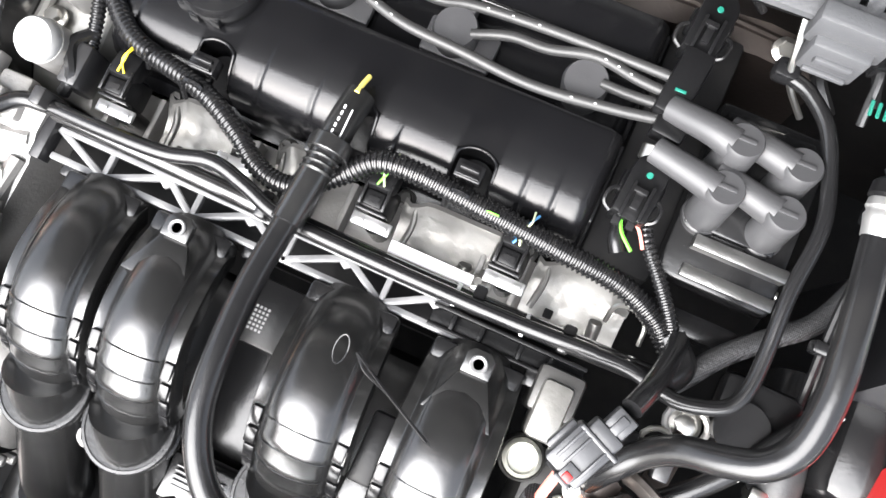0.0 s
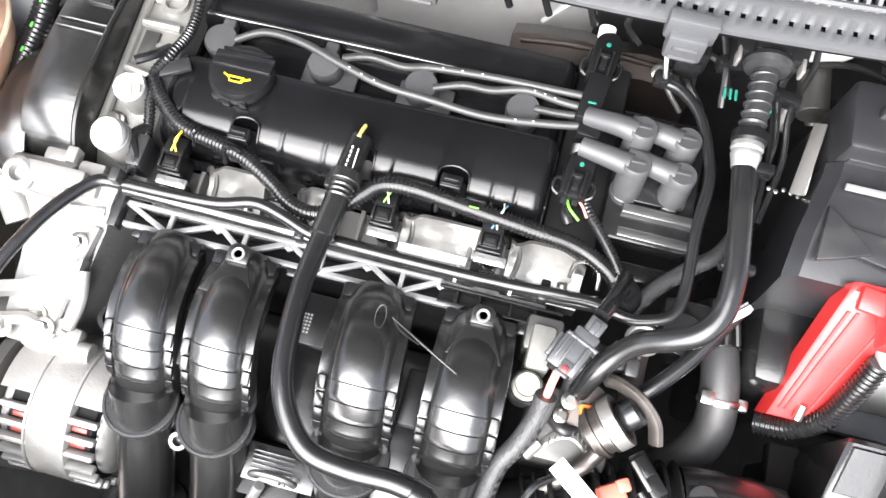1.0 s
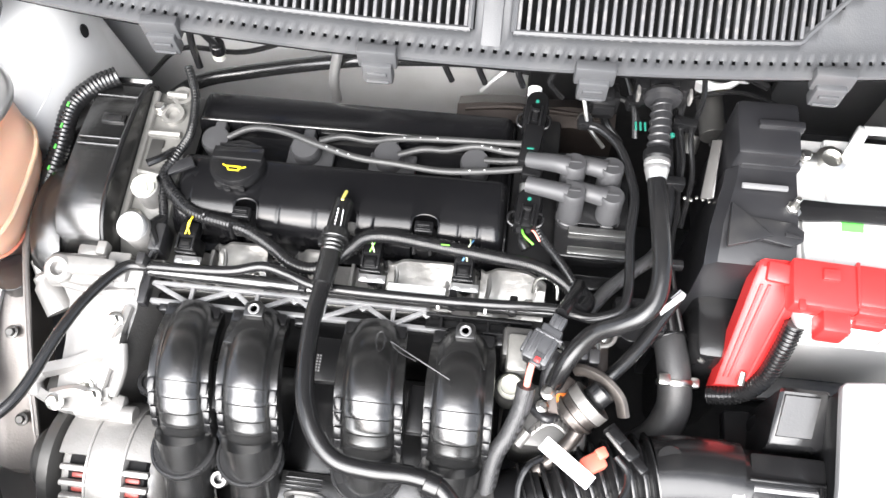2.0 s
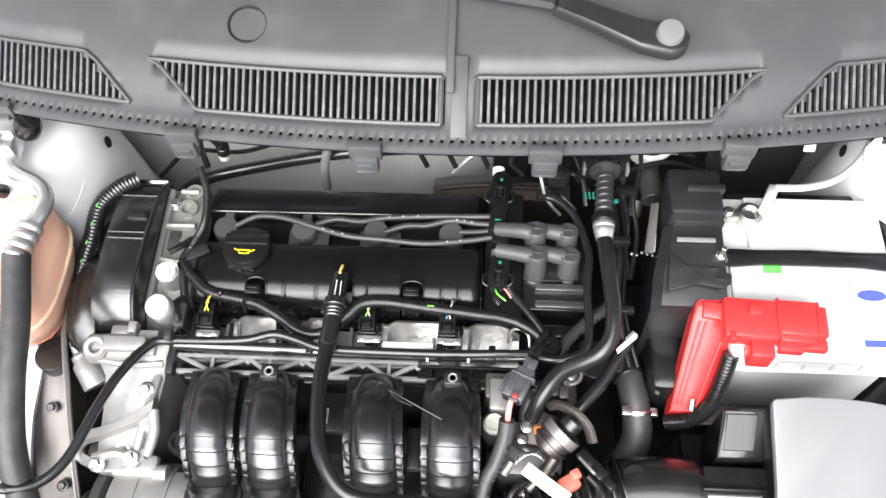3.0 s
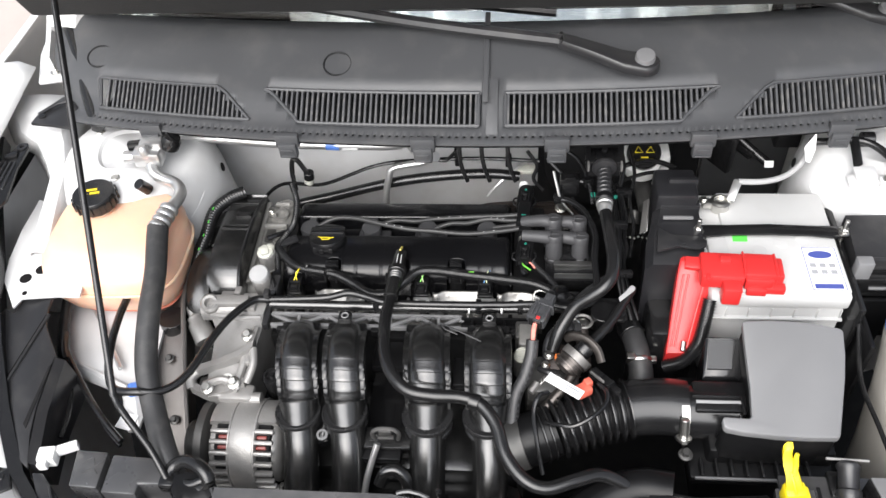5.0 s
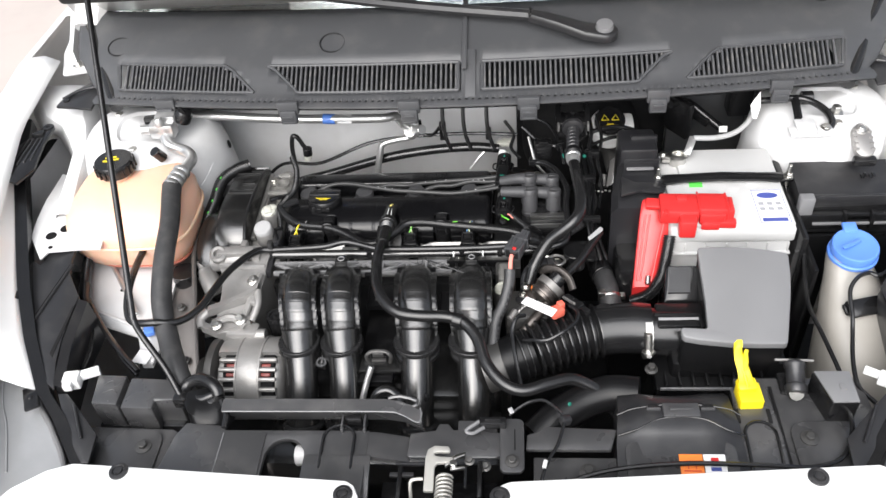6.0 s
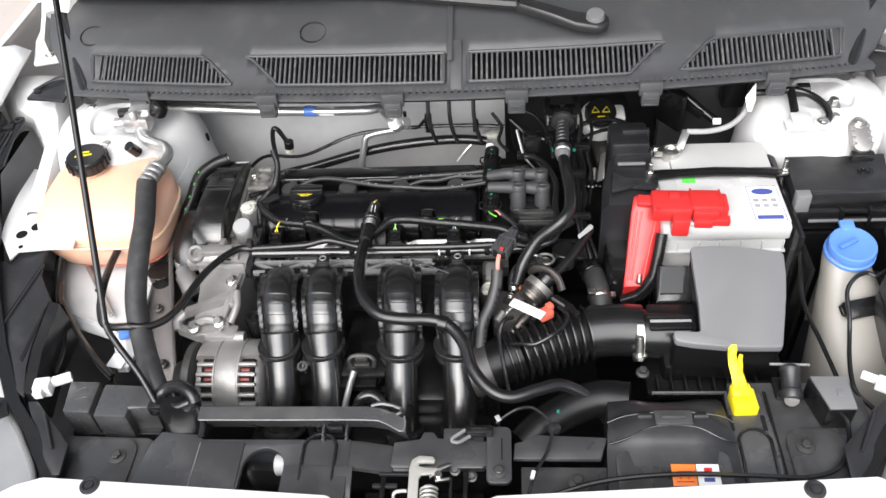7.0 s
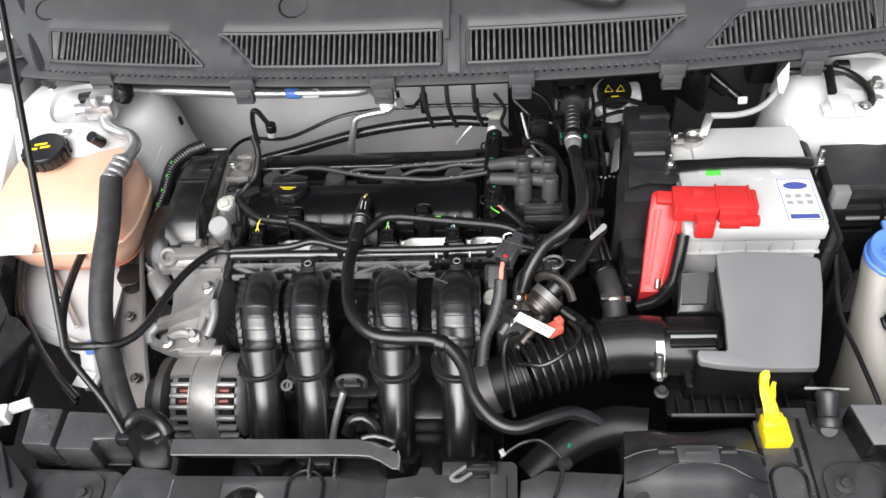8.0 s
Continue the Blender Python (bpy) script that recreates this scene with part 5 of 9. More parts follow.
def alternator():
    e = thing("alternator", "cast aluminium alternator with cooling slots below its bracket", "alternator", (-0.31, -0.2, 0.75))
    ax = (-0.312, -0.19, 0.806)
    m = towards((-0.3655, *ax[1:]), (1, 0, 0))
    part("casing", lathe([(0.044, 0.0), (0.048, 0.003), (0.049, 0.008), (0.049, 0.084), (0.048, 0.089), (0.044, 0.093), (0.03, 0.096)], m, 48), ALU, e)
    part("pulley", lathe([(0.028, -0.04), (0.031, -0.036), (0.027, -0.03), (0.031, -0.024), (0.027, -0.018), (0.031, -0.012), (0.02, -0.008), (0.02, 0.0)], m, 32), DARKSTEEL, e)
    # slots: near-black rings paint the shade behind rounded aluminium bars, on both shoulders
    for xs in (-0.3455, -0.2895):
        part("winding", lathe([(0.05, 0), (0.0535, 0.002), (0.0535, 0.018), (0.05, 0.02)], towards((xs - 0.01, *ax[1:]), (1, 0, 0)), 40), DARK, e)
        for i in range(10):
            a = radians(-50 + i * 14)
            c = Vector((xs, ax[1] - 0.0575 * math.cos(a), ax[2] + 0.0575 * math.sin(a)))
            part("fin", moved(box((0, 0, 0), (0.029, 0.0085, 0.0062), 0.0025), Matrix.Translation(c) @ Matrix.Rotation(-a, 4, "X")), ALU, e)
        for i in (7, 8):
            a = radians(-50 + (i + 0.5) * 14)
            c = Vector((xs + (0.003 if xs < -0.3 else -0.002), ax[1] - 0.054 * math.cos(a), ax[2] + 0.054 * math.sin(a)))
            part("copper_loop", moved(box((0, 0, 0), (0.014, 0.004, 0.005), 0.0015), Matrix.Translation(c) @ Matrix.Rotation(-a, 4, "X")), COPPER, e, "reddish winding glimpsed in a slot")
    part("upper_shell", loft([[Vector((x, ax[1] - r * math.cos(a), ax[2] + r * math.sin(a))) for x, r in ((-0.366, 0.05), (-0.364, 0.058), (-0.36, 0.0605), (-0.279, 0.0605), (-0.275, 0.058), (-0.273, 0.05))] for a in [radians(88 + 8 * i) for i in range(7)]]), ALU, e)
    part("belly", lathe([(0.06, 0.0), (0.0615, 0.003), (0.0615, 0.032), (0.06, 0.035)], towards((-0.335, *ax[1:]), (1, 0, 0)), 48), ALU, e)
    for xs in (-0.3345, -0.3005):
        part("rim", lathe([(0.0612, -0.0015), (0.0622, -0.0008), (0.0622, 0.0008), (0.0612, 0.0015)], towards((xs, *ax[1:]), (1, 0, 0)), 48), ALU, e)
    part("fan_cover", lathe([(0.045, 0.0), (0.058, 0.004), (0.058, 0.014), (0.05, 0.018)], towards((-0.386, *ax[1:]), (1, 0, 0)), 40), DARKSTEEL, e)
    part("mount_ear", merge(box((-0.34, -0.145, 0.858), (0.05, 0.026, 0.016), 0.006), rod((-0.355, -0.15, 0.856), (-0.305, -0.15, 0.856), 0.009, 16)), ALU, e)
    e.location += Vector((0.01, 0.002, 0.012))
    b = thing("alternator_bracket", "rough cast aluminium bracket with bolts above the alternator", "bracket", (-0.345, -0.07, 0.8))
    part("arm", loft([[Vector((x0, y, z0)), Vector((x0, y, z1)), Vector((x0 + 0.012, y, z1 + 0.004)), Vector((x1 - 0.012, y, z1 + 0.002)), Vector((x1, y, z1 - 0.004)), Vector((x1, y, z0))]
         for x0, x1, z0, z1, y in ((-0.392, -0.31, 0.8, 0.908, -0.006), (-0.39, -0.312, 0.8, 0.905, -0.03), (-0.378, -0.312, 0.8, 0.896, -0.05), (-0.372, -0.315, 0.8, 0.892, -0.09), (-0.372, -0.32, 0.8, 0.882, -0.13), (-0.368, -0.325, 0.8, 0.874, -0.152))]), ALU, b)
    part("boss", merge(rod((-0.4, -0.02, 0.9), (-0.345, -0.02, 0.904), 0.017, 24), lathe([(0.014, 0), (0.014, 0.014), (0.011, 0.017), (0.007, 0.0165), (0.006, 0.008)], towards((-0.386, -0.022, 0.908), (0, -0.35, 1)), 24)), ALU, b)
    ear = part("ear", merge(loft([[Vector((x, y - 0.006, z)), Vector((x, y - 0.005, z + 0.012)), Vector((x, y + 0.005, z + 0.013)), Vector((x, y + 0.006, z))] for x, y, z in ((-0.385, -0.118, 0.882), (-0.36, -0.112, 0.887), (-0.33, -0.1, 0.893), (-0.312, -0.085, 0.897))]),
         loft([[Vector((x, y - 0.006, z)), Vector((x, y - 0.005, z + 0.012)), Vector((x, y + 0.005, z + 0.013)), Vector((x, y + 0.006, z))] for x, y, z in ((-0.394, -0.136, 0.868), (-0.37, -0.146, 0.866), (-0.34, -0.143, 0.872), (-0.318, -0.132, 0.876))]),
         tube([(-0.386, -0.116, 0.886), (-0.396, -0.126, 0.88), (-0.393, -0.138, 0.874)], 0.0075, 10), tube([(-0.313, -0.088, 0.9), (-0.31, -0.11, 0.893), (-0.317, -0.133, 0.882)], 0.006, 10)), ALU, b)
    part("ear_web", prism([(-0.385, -0.122), (-0.33, -0.105), (-0.33, -0.14), (-0.385, -0.14)], 0.004, 0.001, pose(0, 0, 0.872)), DARKSTEEL, ear)
    part("ear_bolt", merge(hexbolt((-0.343, -0.126, 0.877), (0, -0.5, 1), 0.006, 0.016), rod((-0.343, -0.126, 0.874), (-0.343, -0.13, 0.886), 0.0085, 16)), STEEL, ear)
    part("slot_edge", box((-0.318, -0.085, 0.893), (0.008, 0.055, 0.012), 0.003, (-4, 0, 4)), ALU, b)
    part("upper_plate", merge(span(-0.388, -0.33, -0.03, -0.012, 0.9, 0.925, 0.004), span(-0.345, -0.322, -0.03, 0.0, 0.9, 0.914, 0.003)), ALU, b)
    part("rib", merge(tube([(-0.372, -0.14, 0.886), (-0.345, -0.135, 0.892), (-0.325, -0.142, 0.882)], 0.006, 8), tube([(-0.318, -0.05, 0.896), (-0.322, -0.095, 0.896), (-0.33, -0.14, 0.884)], 0.0055, 8), tube([(-0.385, -0.035, 0.905), (-0.35, -0.04, 0.906), (-0.315, -0.035, 0.9)], 0.0045, 8)), ALU, b)
    for p in ((-0.331, -0.138, 0.89), (-0.366, -0.146, 0.888), (-0.326, -0.066, 0.9)):
        part("bolt", hexbolt(p, (0, -0.3, 1), 0.0058, 0.009), STEEL, b)
    q = thing("idler_bolt_cover", "round dark rubber bush beside the intake", "bush", (-0.287, -0.115, 0.84))
    part("bush", lathe([(0.012, 0.83), (0.014, 0.872), (0.0125, 0.876), (0.0085, 0.876), (0.008, 0.873), (0.003, 0.873), (0.0028, 0.878)], pose(-0.287, -0.115, 0), 26), RUBBER, q)
    g = thing("pressure_switch", "pale metal pressure switch beside the bracket", "sensor", (-0.42, -0.05, 0.84))
    part("switch", lathe([(0.016, 0), (0.016, 0.03), (0.013, 0.034), (0.013, 0.04), (0.009, 0.044), (0.008, 0.058), (0.005, 0.06)], towards((-0.4, -0.05, 0.862), (-0.5, 0.75, 0.4)), 18), ALU, g)


alternator()


def heater_pipes():
    e = thing("coolant_hose", "thick glossy coolant hose with a steel quick coupling", "hose", (0.168, 0.08, 0.94))
    part("hose", tube([(0.167, 0.09, 0.994), (0.169, 0.06, 0.997), (0.171, 0.03, 0.998), (0.1725, 0.003, 0.996), (0.17, -0.022, 0.99), (0.16, -0.037, 0.983), (0.145, -0.043, 0.972), (0.126, -0.047, 0.956), (0.113, -0.056, 0.94), (0.102, -0.07, 0.925), (0.095, -0.083, 0.905)], 0.0085, 16), RUBBER, e)
    part("upper_hose", tube([(0.172, 0.2, 1.004), (0.17, 0.16, 1.003), (0.167, 0.106, 0.996)], 0.009, 18), DULL, e)
    part("coupling", lathe([(0.0105, 0), (0.0115, 0.002), (0.0118, 0.006), (0.0106, 0.0075), (0.0106, 0.009), (0.0112, 0.0105), (0.0102, 0.014), (0.0093, 0.018), (0.0088, 0.021)], towards((0.167, 0.108, 0.996), (0, -1, -0.1)), 28), ALUPIPE, e)
    part("cuff", lathe([(0.0108, 0), (0.0128, 0.002), (0.013, 0.009), (0.0112, 0.011)], towards((0.1672, 0.117, 0.997), (0, -1, -0.08)), 26), MATTE, e)
    for i in range(6):
        part("rib", lathe([(0.009, -0.0018), (0.0104, 0), (0.009, 0.0018)], towards((0.1675 + 0.0004 * i, 0.122 + 0.0075 * i, 0.998 + 0.0008 * i), (0, 1, 0.1)), 20), DULL, e)
    f = thing("hose_bracket", "black forked bracket gripping the heater hose below the cowl", "bracket", (0.17, 0.2, 0.99))
    part("collar", lathe([(0.011, 0), (0.0165, 0.002), (0.018, 0.006), (0.0165, 0.01), (0.011, 0.011)], towards((0.17, 0.164, 1.003), (0, 1, 0.05)), 28), DULL, f)
    part("saddle", merge(box((0.17, 0.19, 0.996), (0.048, 0.034, 0.03), 0.004), box((0.17, 0.184, 1.012), (0.026, 0.02, 0.01), 0.002)), BLACK, f)
    for sg in (-1, 1):
        part("fork_arm", loft([[Vector((0.171 + sg * x - 0.004, y, z - 0.008)), Vector((0.171 + sg * x - 0.004, y, z + 0.006)), Vector((0.171 + sg * x + 0.004, y, z + 0.008)), Vector((0.171 + sg * x + 0.004, y, z - 0.008))] for x, y, z in ((0.022, 0.175, 1.0), (0.024, 0.2, 1.008), (0.021, 0.225, 1.014), (0.018, 0.245, 1.016))]), BLACK, f)
        # pale piece draws the light caught on the black fork's edge
        part("edge_light", box((0.171 + sg * 0.0235, 0.172, 1.004), (0.003, 0.012, 0.012), 0.001), ROUGHSTEEL, f, "pale steel piece standing in for light on the bracket edge")
    part("stud", rod((0.171, 0.192, 1.014), (0.171, 0.192, 1.02), 0.004, 12), DARK, f)
    s = thing("braided_hose", "grey braided sleeve around a hose beside the coil", "hose", (0.15, 0.03, 0.9))
    part("sleeve", tube([(0.2, 0.125, 0.905), (0.202, 0.103, 0.905), (0.196, 0.08, 0.903), (0.184, 0.056, 0.9), (0.164, 0.038, 0.9), (0.141, 0.016, 0.9), (0.127, -0.003, 0.9), (0.118, -0.014, 0.9)], 0.0068, 12), BRAID, s)
    p = thing("thin_pipe", "thin black pipe running round the coil pack", "pipe", (0.16, 0.08, 0.9))
    part("pipe", tube([(0.06, -0.016, 0.917), (0.091, -0.015, 0.917), (0.118, -0.021, 0.918), (0.135, -0.019, 0.92), (0.15, -0.012, 0.922), (0.156, 0.002, 0.924), (0.157, 0.025, 0.926), (0.156, 0.06, 0.93), (0.159, 0.1, 0.932), (0.154, 0.13, 0.93), (0.142, 0.16, 0.93), (0.125, 0.178, 0.928), (0.11, 0.185, 0.925)], 0.0048, 10), RUBBER, p)
    part("end_cap", box((0.108, 0.187, 0.925), (0.016, 0.014, 0.014), 0.004), BLACK, p)
    cb = thing("side_wiring", "bundle of thin black wires dropping beside the heater hose", "wiring", (0.19, 0.1, 0.9))
    for i, (dx, dz) in enumerate(((0.0, 0.0), (0.007, -0.006), (0.016, -0.014))):
        part("wire", tube([(0.178 + dx, 0.2, 0.955 + dz), (0.182 + dx * 1.2, 0.15, 0.945 + dz), (0.186 + dx, 0.1, 0.935 + dz + 0.004 * (i % 2)), (0.186 + dx * 0.8, 0.06, 0.925 + dz), (0.19 + dx, 0.02, 0.91 + dz), (0.2 + dx, -0.01, 0.88)], 0.0026 + 0.0008 * (i % 2), 8), MATTE, cb)
    part("clip", box((0.19, 0.118, 0.938), (0.03, 0.01, 0.014), 0.002), BLACK, cb)
    part("clip", box((0.194, 0.04, 0.92), (0.028, 0.008, 0.012), 0.002), BLACK, cb)
    part("stripe", rod((0.19, 0.166, 0.951), (0.1903, 0.162, 0.9505), 0.003, 8), TEALDOT, cb, "green marking sleeve")
    pl = thing("bulkhead_plug", "black multi-pin plug hanging below the cowl", "connector", (0.13, 0.21, 0.93))
    part("shell", merge(box((0.125, 0.212, 0.935), (0.03, 0.022, 0.03), 0.003), box((0.125, 0.2, 0.93), (0.022, 0.006, 0.02), 0.001), box((0.125, 0.206, 0.952), (0.016, 0.014, 0.006), 0.0015)), BLACK, pl)
    part("lead", tube([(0.125, 0.215, 0.92), (0.132, 0.205, 0.9), (0.15, 0.19, 0.885)], 0.005, 8), RUBBER, pl)
    part("pipe", tube([(0.1, 0.21, 0.96), (0.105, 0.195, 0.945), (0.112, 0.182, 0.925), (0.13, 0.172, 0.905)], 0.0022, 8), STEEL, pl, "thin bright metal pipe")
    h = thing("radiator_hose", "dull rubber elbow hose held by a spring clip", "hose", (0.21, -0.04, 0.84))
    part("elbow", tube([(0.2, 0.01, 0.865), (0.205, -0.015, 0.87), (0.21, -0.045, 0.866), (0.212, -0.075, 0.852), (0.2, -0.1, 0.835), (0.18, -0.115, 0.82)], lambda i, n: 0.0155 + 0.003 * i / n, 18), HOSE, h)
    part("thermostat_neck", merge(rod((0.2, 0.0, 0.868), (0.198, 0.03, 0.862), 0.0175, 20), rod((0.204, -0.012, 0.87), (0.2, 0.002, 0.868), 0.0185, 20)), BLACK, h)
    part("spring_clip", merge(lathe([(0.0175, -0.003), (0.0185, 0), (0.0175, 0.003)], towards((0.211, -0.052, 0.864), (0.05, -1, -0.3)), 24), box((0.228, -0.052, 0.868), (0.012, 0.01, 0.008), 0.002), box((0.198, -0.054, 0.878), (0.012, 0.012, 0.006), 0.002)), STEEL, h)
    h.location += Vector((0.008, 0.002, -0.026))
    w = thing("paper_tag", "small curled white paper tag tied to a hose", "tag", (0.2, 0.01, 0.92))
    part("tag", prism([(-0.0035, -0.015), (0.002, -0.017), (0.0045, 0.01), (0.0025, 0.014), (-0.0025, 0.013)], 0.001, 0.0003, pose(0.197, -0.001, 0.928, 12, 35, -38)), SLEEVE, w)
    part("print", box((0.2, 0.007, 0.9275), (0.0022, 0.012, 0.0008), 0, (12, 35, -38)), GREYINK, w)
    b2 = thing("vacuum_pipe", "black pipe rising to the throttle side", "pipe", (0.17, -0.04, 0.9))
    part("pipe", tube([(0.205, 0.012, 0.918), (0.19, -0.012, 0.915), (0.172, -0.04, 0.91), (0.15, -0.066, 0.905), (0.135, -0.08, 0.9)], 0.0065, 12), RUBBER, b2)
    part("shroud", merge(box((0.172, -0.006, 0.895), (0.05, 0.034, 0.02), 0.006), rod((0.165, -0.02, 0.88), (0.165, -0.02, 0.91), 0.017, 20)), BLACK, b2)


heater_pipes()


def purge_corner():
    c = thing("wiring_plug", "grey two-part wiring plug with red lock beside the intake", "connector", (0.075, -0.045, 0.92))
    d = pose(0.0785, -0.0665, 0.964, 6, 0, -24) @ Matrix.Scale(0.9, 4)
    part("housing", moved(merge(box((0, -0.005, 0), (0.026, 0.03, 0.021), 0.0025), box((0.002, 0.0125, 0.001), (0.021, 0.012, 0.018), 0.002), box((-0.0145, -0.004, -0.003), (0.005, 0.022, 0.012), 0.0015)), d), PLUGGREY, c)
    part("socket", moved(merge(box((0.003, 0.024, 0.0), (0.0145, 0.016, 0.014), 0.0015), box((0.003, 0.0225, 0.0075), (0.006, 0.014, 0.003), 0.0008)), d), PLUGGREY, c)
    for x in (-0.0085, -0.003, 0.0085):
        part("ridge", moved(box((x, -0.002, 0.0112), (0.0018, 0.024, 0.0025), 0.0005), d), PLUGGREY, c)
    part("collar", moved(box((0.002, 0.0085, 0.0015), (0.028, 0.003, 0.022), 0.001), d), PLUGGREY, c)
    part("mouth", moved(box((0.0, -0.0203, 0.001), (0.02, 0.003, 0.015), 0.001), d), DARK, c)
    part("latch", moved(merge(box((0.003, -0.016, 0.0115), (0.009, 0.012, 0.003), 0.0008), box((0.003, -0.0215, 0.0105), (0.011, 0.003, 0.006), 0.0008)), d), PLUGGREY, c)
    part("lock", moved(box((0.0035, -0.0175, 0.0135), (0.0055, 0.005, 0.0025), 0.0008), d), RED, c)
    part("lead", tube([(0.0925, -0.038, 0.967), (0.099, -0.024, 0.958), (0.107, -0.004, 0.936), (0.112, 0.012, 0.915)], 0.0062, 10), RUBBER, c)
    part("wires", tube([(0.071, -0.084, 0.963), (0.069, -0.094, 0.958), (0.068, -0.108, 0.938)], 0.003, 8), PINK, c, "pink and white wires")
    s = thing("braided_loom", "grey braided wiring sleeve hanging beside the intake", "wiring loom", (0.05, -0.12, 0.9))
    part("sleeve", tube([(0.068, -0.1, 0.95), (0.066, -0.115, 0.935), (0.058, -0.135, 0.916), (0.047, -0.155, 0.9), (0.043, -0.19, 0.875), (0.044, -0.225, 0.84)], 0.0082, 12), BRAID, s)
    v = thing("purge_valve", "grey round purge valve with a black hose and plug", "valve", (0.115, -0.105, 0.92))
    ax = Vector((0.68, 0.6, 0.42))
    mv = towards((0.112, -0.1, 0.912), ax) @ Matrix.Scale(0.86, 4)
    part("body", lathe([(0.0005, -0.022), (0.015, -0.021), (0.0205, -0.017), (0.0215, -0.012), (0.024, -0.0115), (0.0245, -0.0085), (0.022, -0.008), (0.0215, -0.002), (0.0235, -0.0015), (0.0235, 0.001), (0.02, 0.002), (0.019, 0.014)], mv, 40), BRONZE, v)
    part("mount_band", lathe([(0.0212, 0.002), (0.0245, 0.002), (0.0245, 0.014), (0.0212, 0.014)], mv, 40), BANDSTEEL, v, "pale steel band")
    part("bracket", tube([(0.104, -0.066, 0.915), (0.113, -0.069, 0.925), (0.128, -0.077, 0.93), (0.142, -0.09, 0.926), (0.148, -0.104, 0.916)], 0.004, 8, flat=1.6), BRONZE, v)
    part("solenoid", lathe([(0.013, 0.012), (0.014, 0.014), (0.014, 0.03), (0.011, 0.033), (0.0005, 0.033)], mv, 24), BLACK, v)
    part("port", tube([(0.11, -0.118, 0.905), (0.102, -0.13, 0.9), (0.09, -0.142, 0.893), (0.076, -0.155, 0.884)], 0.0068, 12), BRONZE, v, "bare metal pipe")
    part("plug", moved(merge(box((0, 0, 0), (0.013, 0.036, 0.013), 0.002), box((0, 0.006, 0.0075), (0.008, 0.016, 0.004), 0.001), box((0, -0.024, 0), (0.009, 0.016, 0.009), 0.002)), pose(0.147, -0.128, 0.913, -10, 0, 40)), BLACK, v)
    part("lead", tube([(0.158, -0.14, 0.908), (0.17, -0.152, 0.904), (0.185, -0.16, 0.895)], 0.0035, 8), RUBBER, v)
    part("latch", moved(box((0, 0, 0), (0.003, 0.024, 0.004), 0.0008), pose(0.141, -0.13, 0.921, -10, 0, 40)), ROUGHSTEEL, v)
    v.location += Vector((0.009, -0.005, 0.0))
    cl = thing("hose_clip_cluster", "steel bracket with orange plastic clips beside the purge valve", "bracket", (0.1, -0.08, 0.89))
    part("plate", prism([(-0.016, -0.02), (0.008, -0.022), (0.018, 0.004), (0.006, 0.02), (-0.012, 0.014)], 0.003, 0.0008, pose(0.1, -0.088, 0.9, 12, -10, 20)), BROWNSTEEL, cl)
    for px, py, rz in ((0.096, -0.079, 30), (0.104, -0.096, 10)):
        part("orange_clip", merge(box((px, py, 0.907), (0.012, 0.008, 0.007), 0.0015, (0, 15, rz)), box((px + 0.006, py + 0.003, 0.91), (0.006, 0.004, 0.006), 0.001, (0, 0, rz))), ORANGE, cl, "orange plastic clip")
    part("screw", hexbolt((0.09, -0.092, 0.905), (0, 0, 1), 0.0045, 0.006), STEEL, cl)
    part("screw", hexbolt((0.086, -0.104, 0.9), (0.2, 0, 1), 0.004, 0.005), STEEL, cl)
    part("spring_ring", merge(*[lathe([(0.0088, -0.0012), (0.0098, 0), (0.0088, 0.0012)], towards((0.108 - 0.0028 * i, -0.052 - 0.0035 * i, 0.914 - 0.001 * i), (-0.6, -0.75, -0.1)), 18) for i in range(3)]), STEEL, cl)
    part("elbow", tube([(0.1, -0.058, 0.912), (0.094, -0.066, 0.91), (0.09, -0.076, 0.902), (0.09, -0.09, 0.89)], 0.0075, 12), DULL, cl)
    part("lower_pipe", tube([(0.078, -0.105, 0.894), (0.09, -0.114, 0.898), (0.1, -0.112, 0.894)], 0.005, 10), DULL, cl)
    tw = thing("throttle_clamp", "toothed steel clamp with a pale screw around the throttle hose", "hose clamp", (0.085, -0.125, 0.88))
    arc = [(0.072 + 0.048 * (i / 12), -0.132 + 0.016 * math.sin(math.pi * i / 12), 0.886 + 0.01 * math.sin(math.pi * i / 12)) for i in range(13)]
    part("band", tube(arc, 0.004, 8, flat=0.5), ROUGHSTEEL, tw)
    for i in range(0, 12):
        part("tooth", box(Vector(arc[i]) + Vector((0.002, 0.0, 0.0038)), (0.0012, 0.006, 0.001), 0), DARKSTEEL, tw)
    part("screw", rod((0.066, -0.139, 0.888), (0.075, -0.126, 0.892), 0.0052, 14), ROUGHSTEEL, tw)
    sp = thing("support_stay", "bare steel stay standing behind the hose fitting", "stay", (0.14, -0.045, 0.88))
    part("stay", prism([(-0.009, -0.03), (0.009, -0.03), (0.009, 0.03), (0.0, 0.036), (-0.009, 0.03)], 0.003, 0.0008, pose(0.138, -0.058, 0.875, 50, 0, 10)), BROWNSTEEL, sp)
    part("eye", tube([(0.137 + 0.013 * math.cos(q), -0.03 + 0.011 * math.sin(q), 0.9) for q in [2 * math.pi * i / 16 for i in range(17)]], 0.0022, 8, 1), ROUGHSTEEL, sp)
    part("bolt", hexbolt((0.137, -0.03, 0.893), (0, 0, 1), 0.007, 0.006), STEEL, sp)
    t = thing("hanging_label", "white paper label with grey print hanging on the wiring", "label", (0.107, -0.16, 0.93))
    m = pose(0.1075, -0.158, 0.934, 8, -6, -37)
    part("sheet", moved(box((0, 0, 0), (0.052, 0.0135, 0.0012), 0.0004), m), PAPER, t)
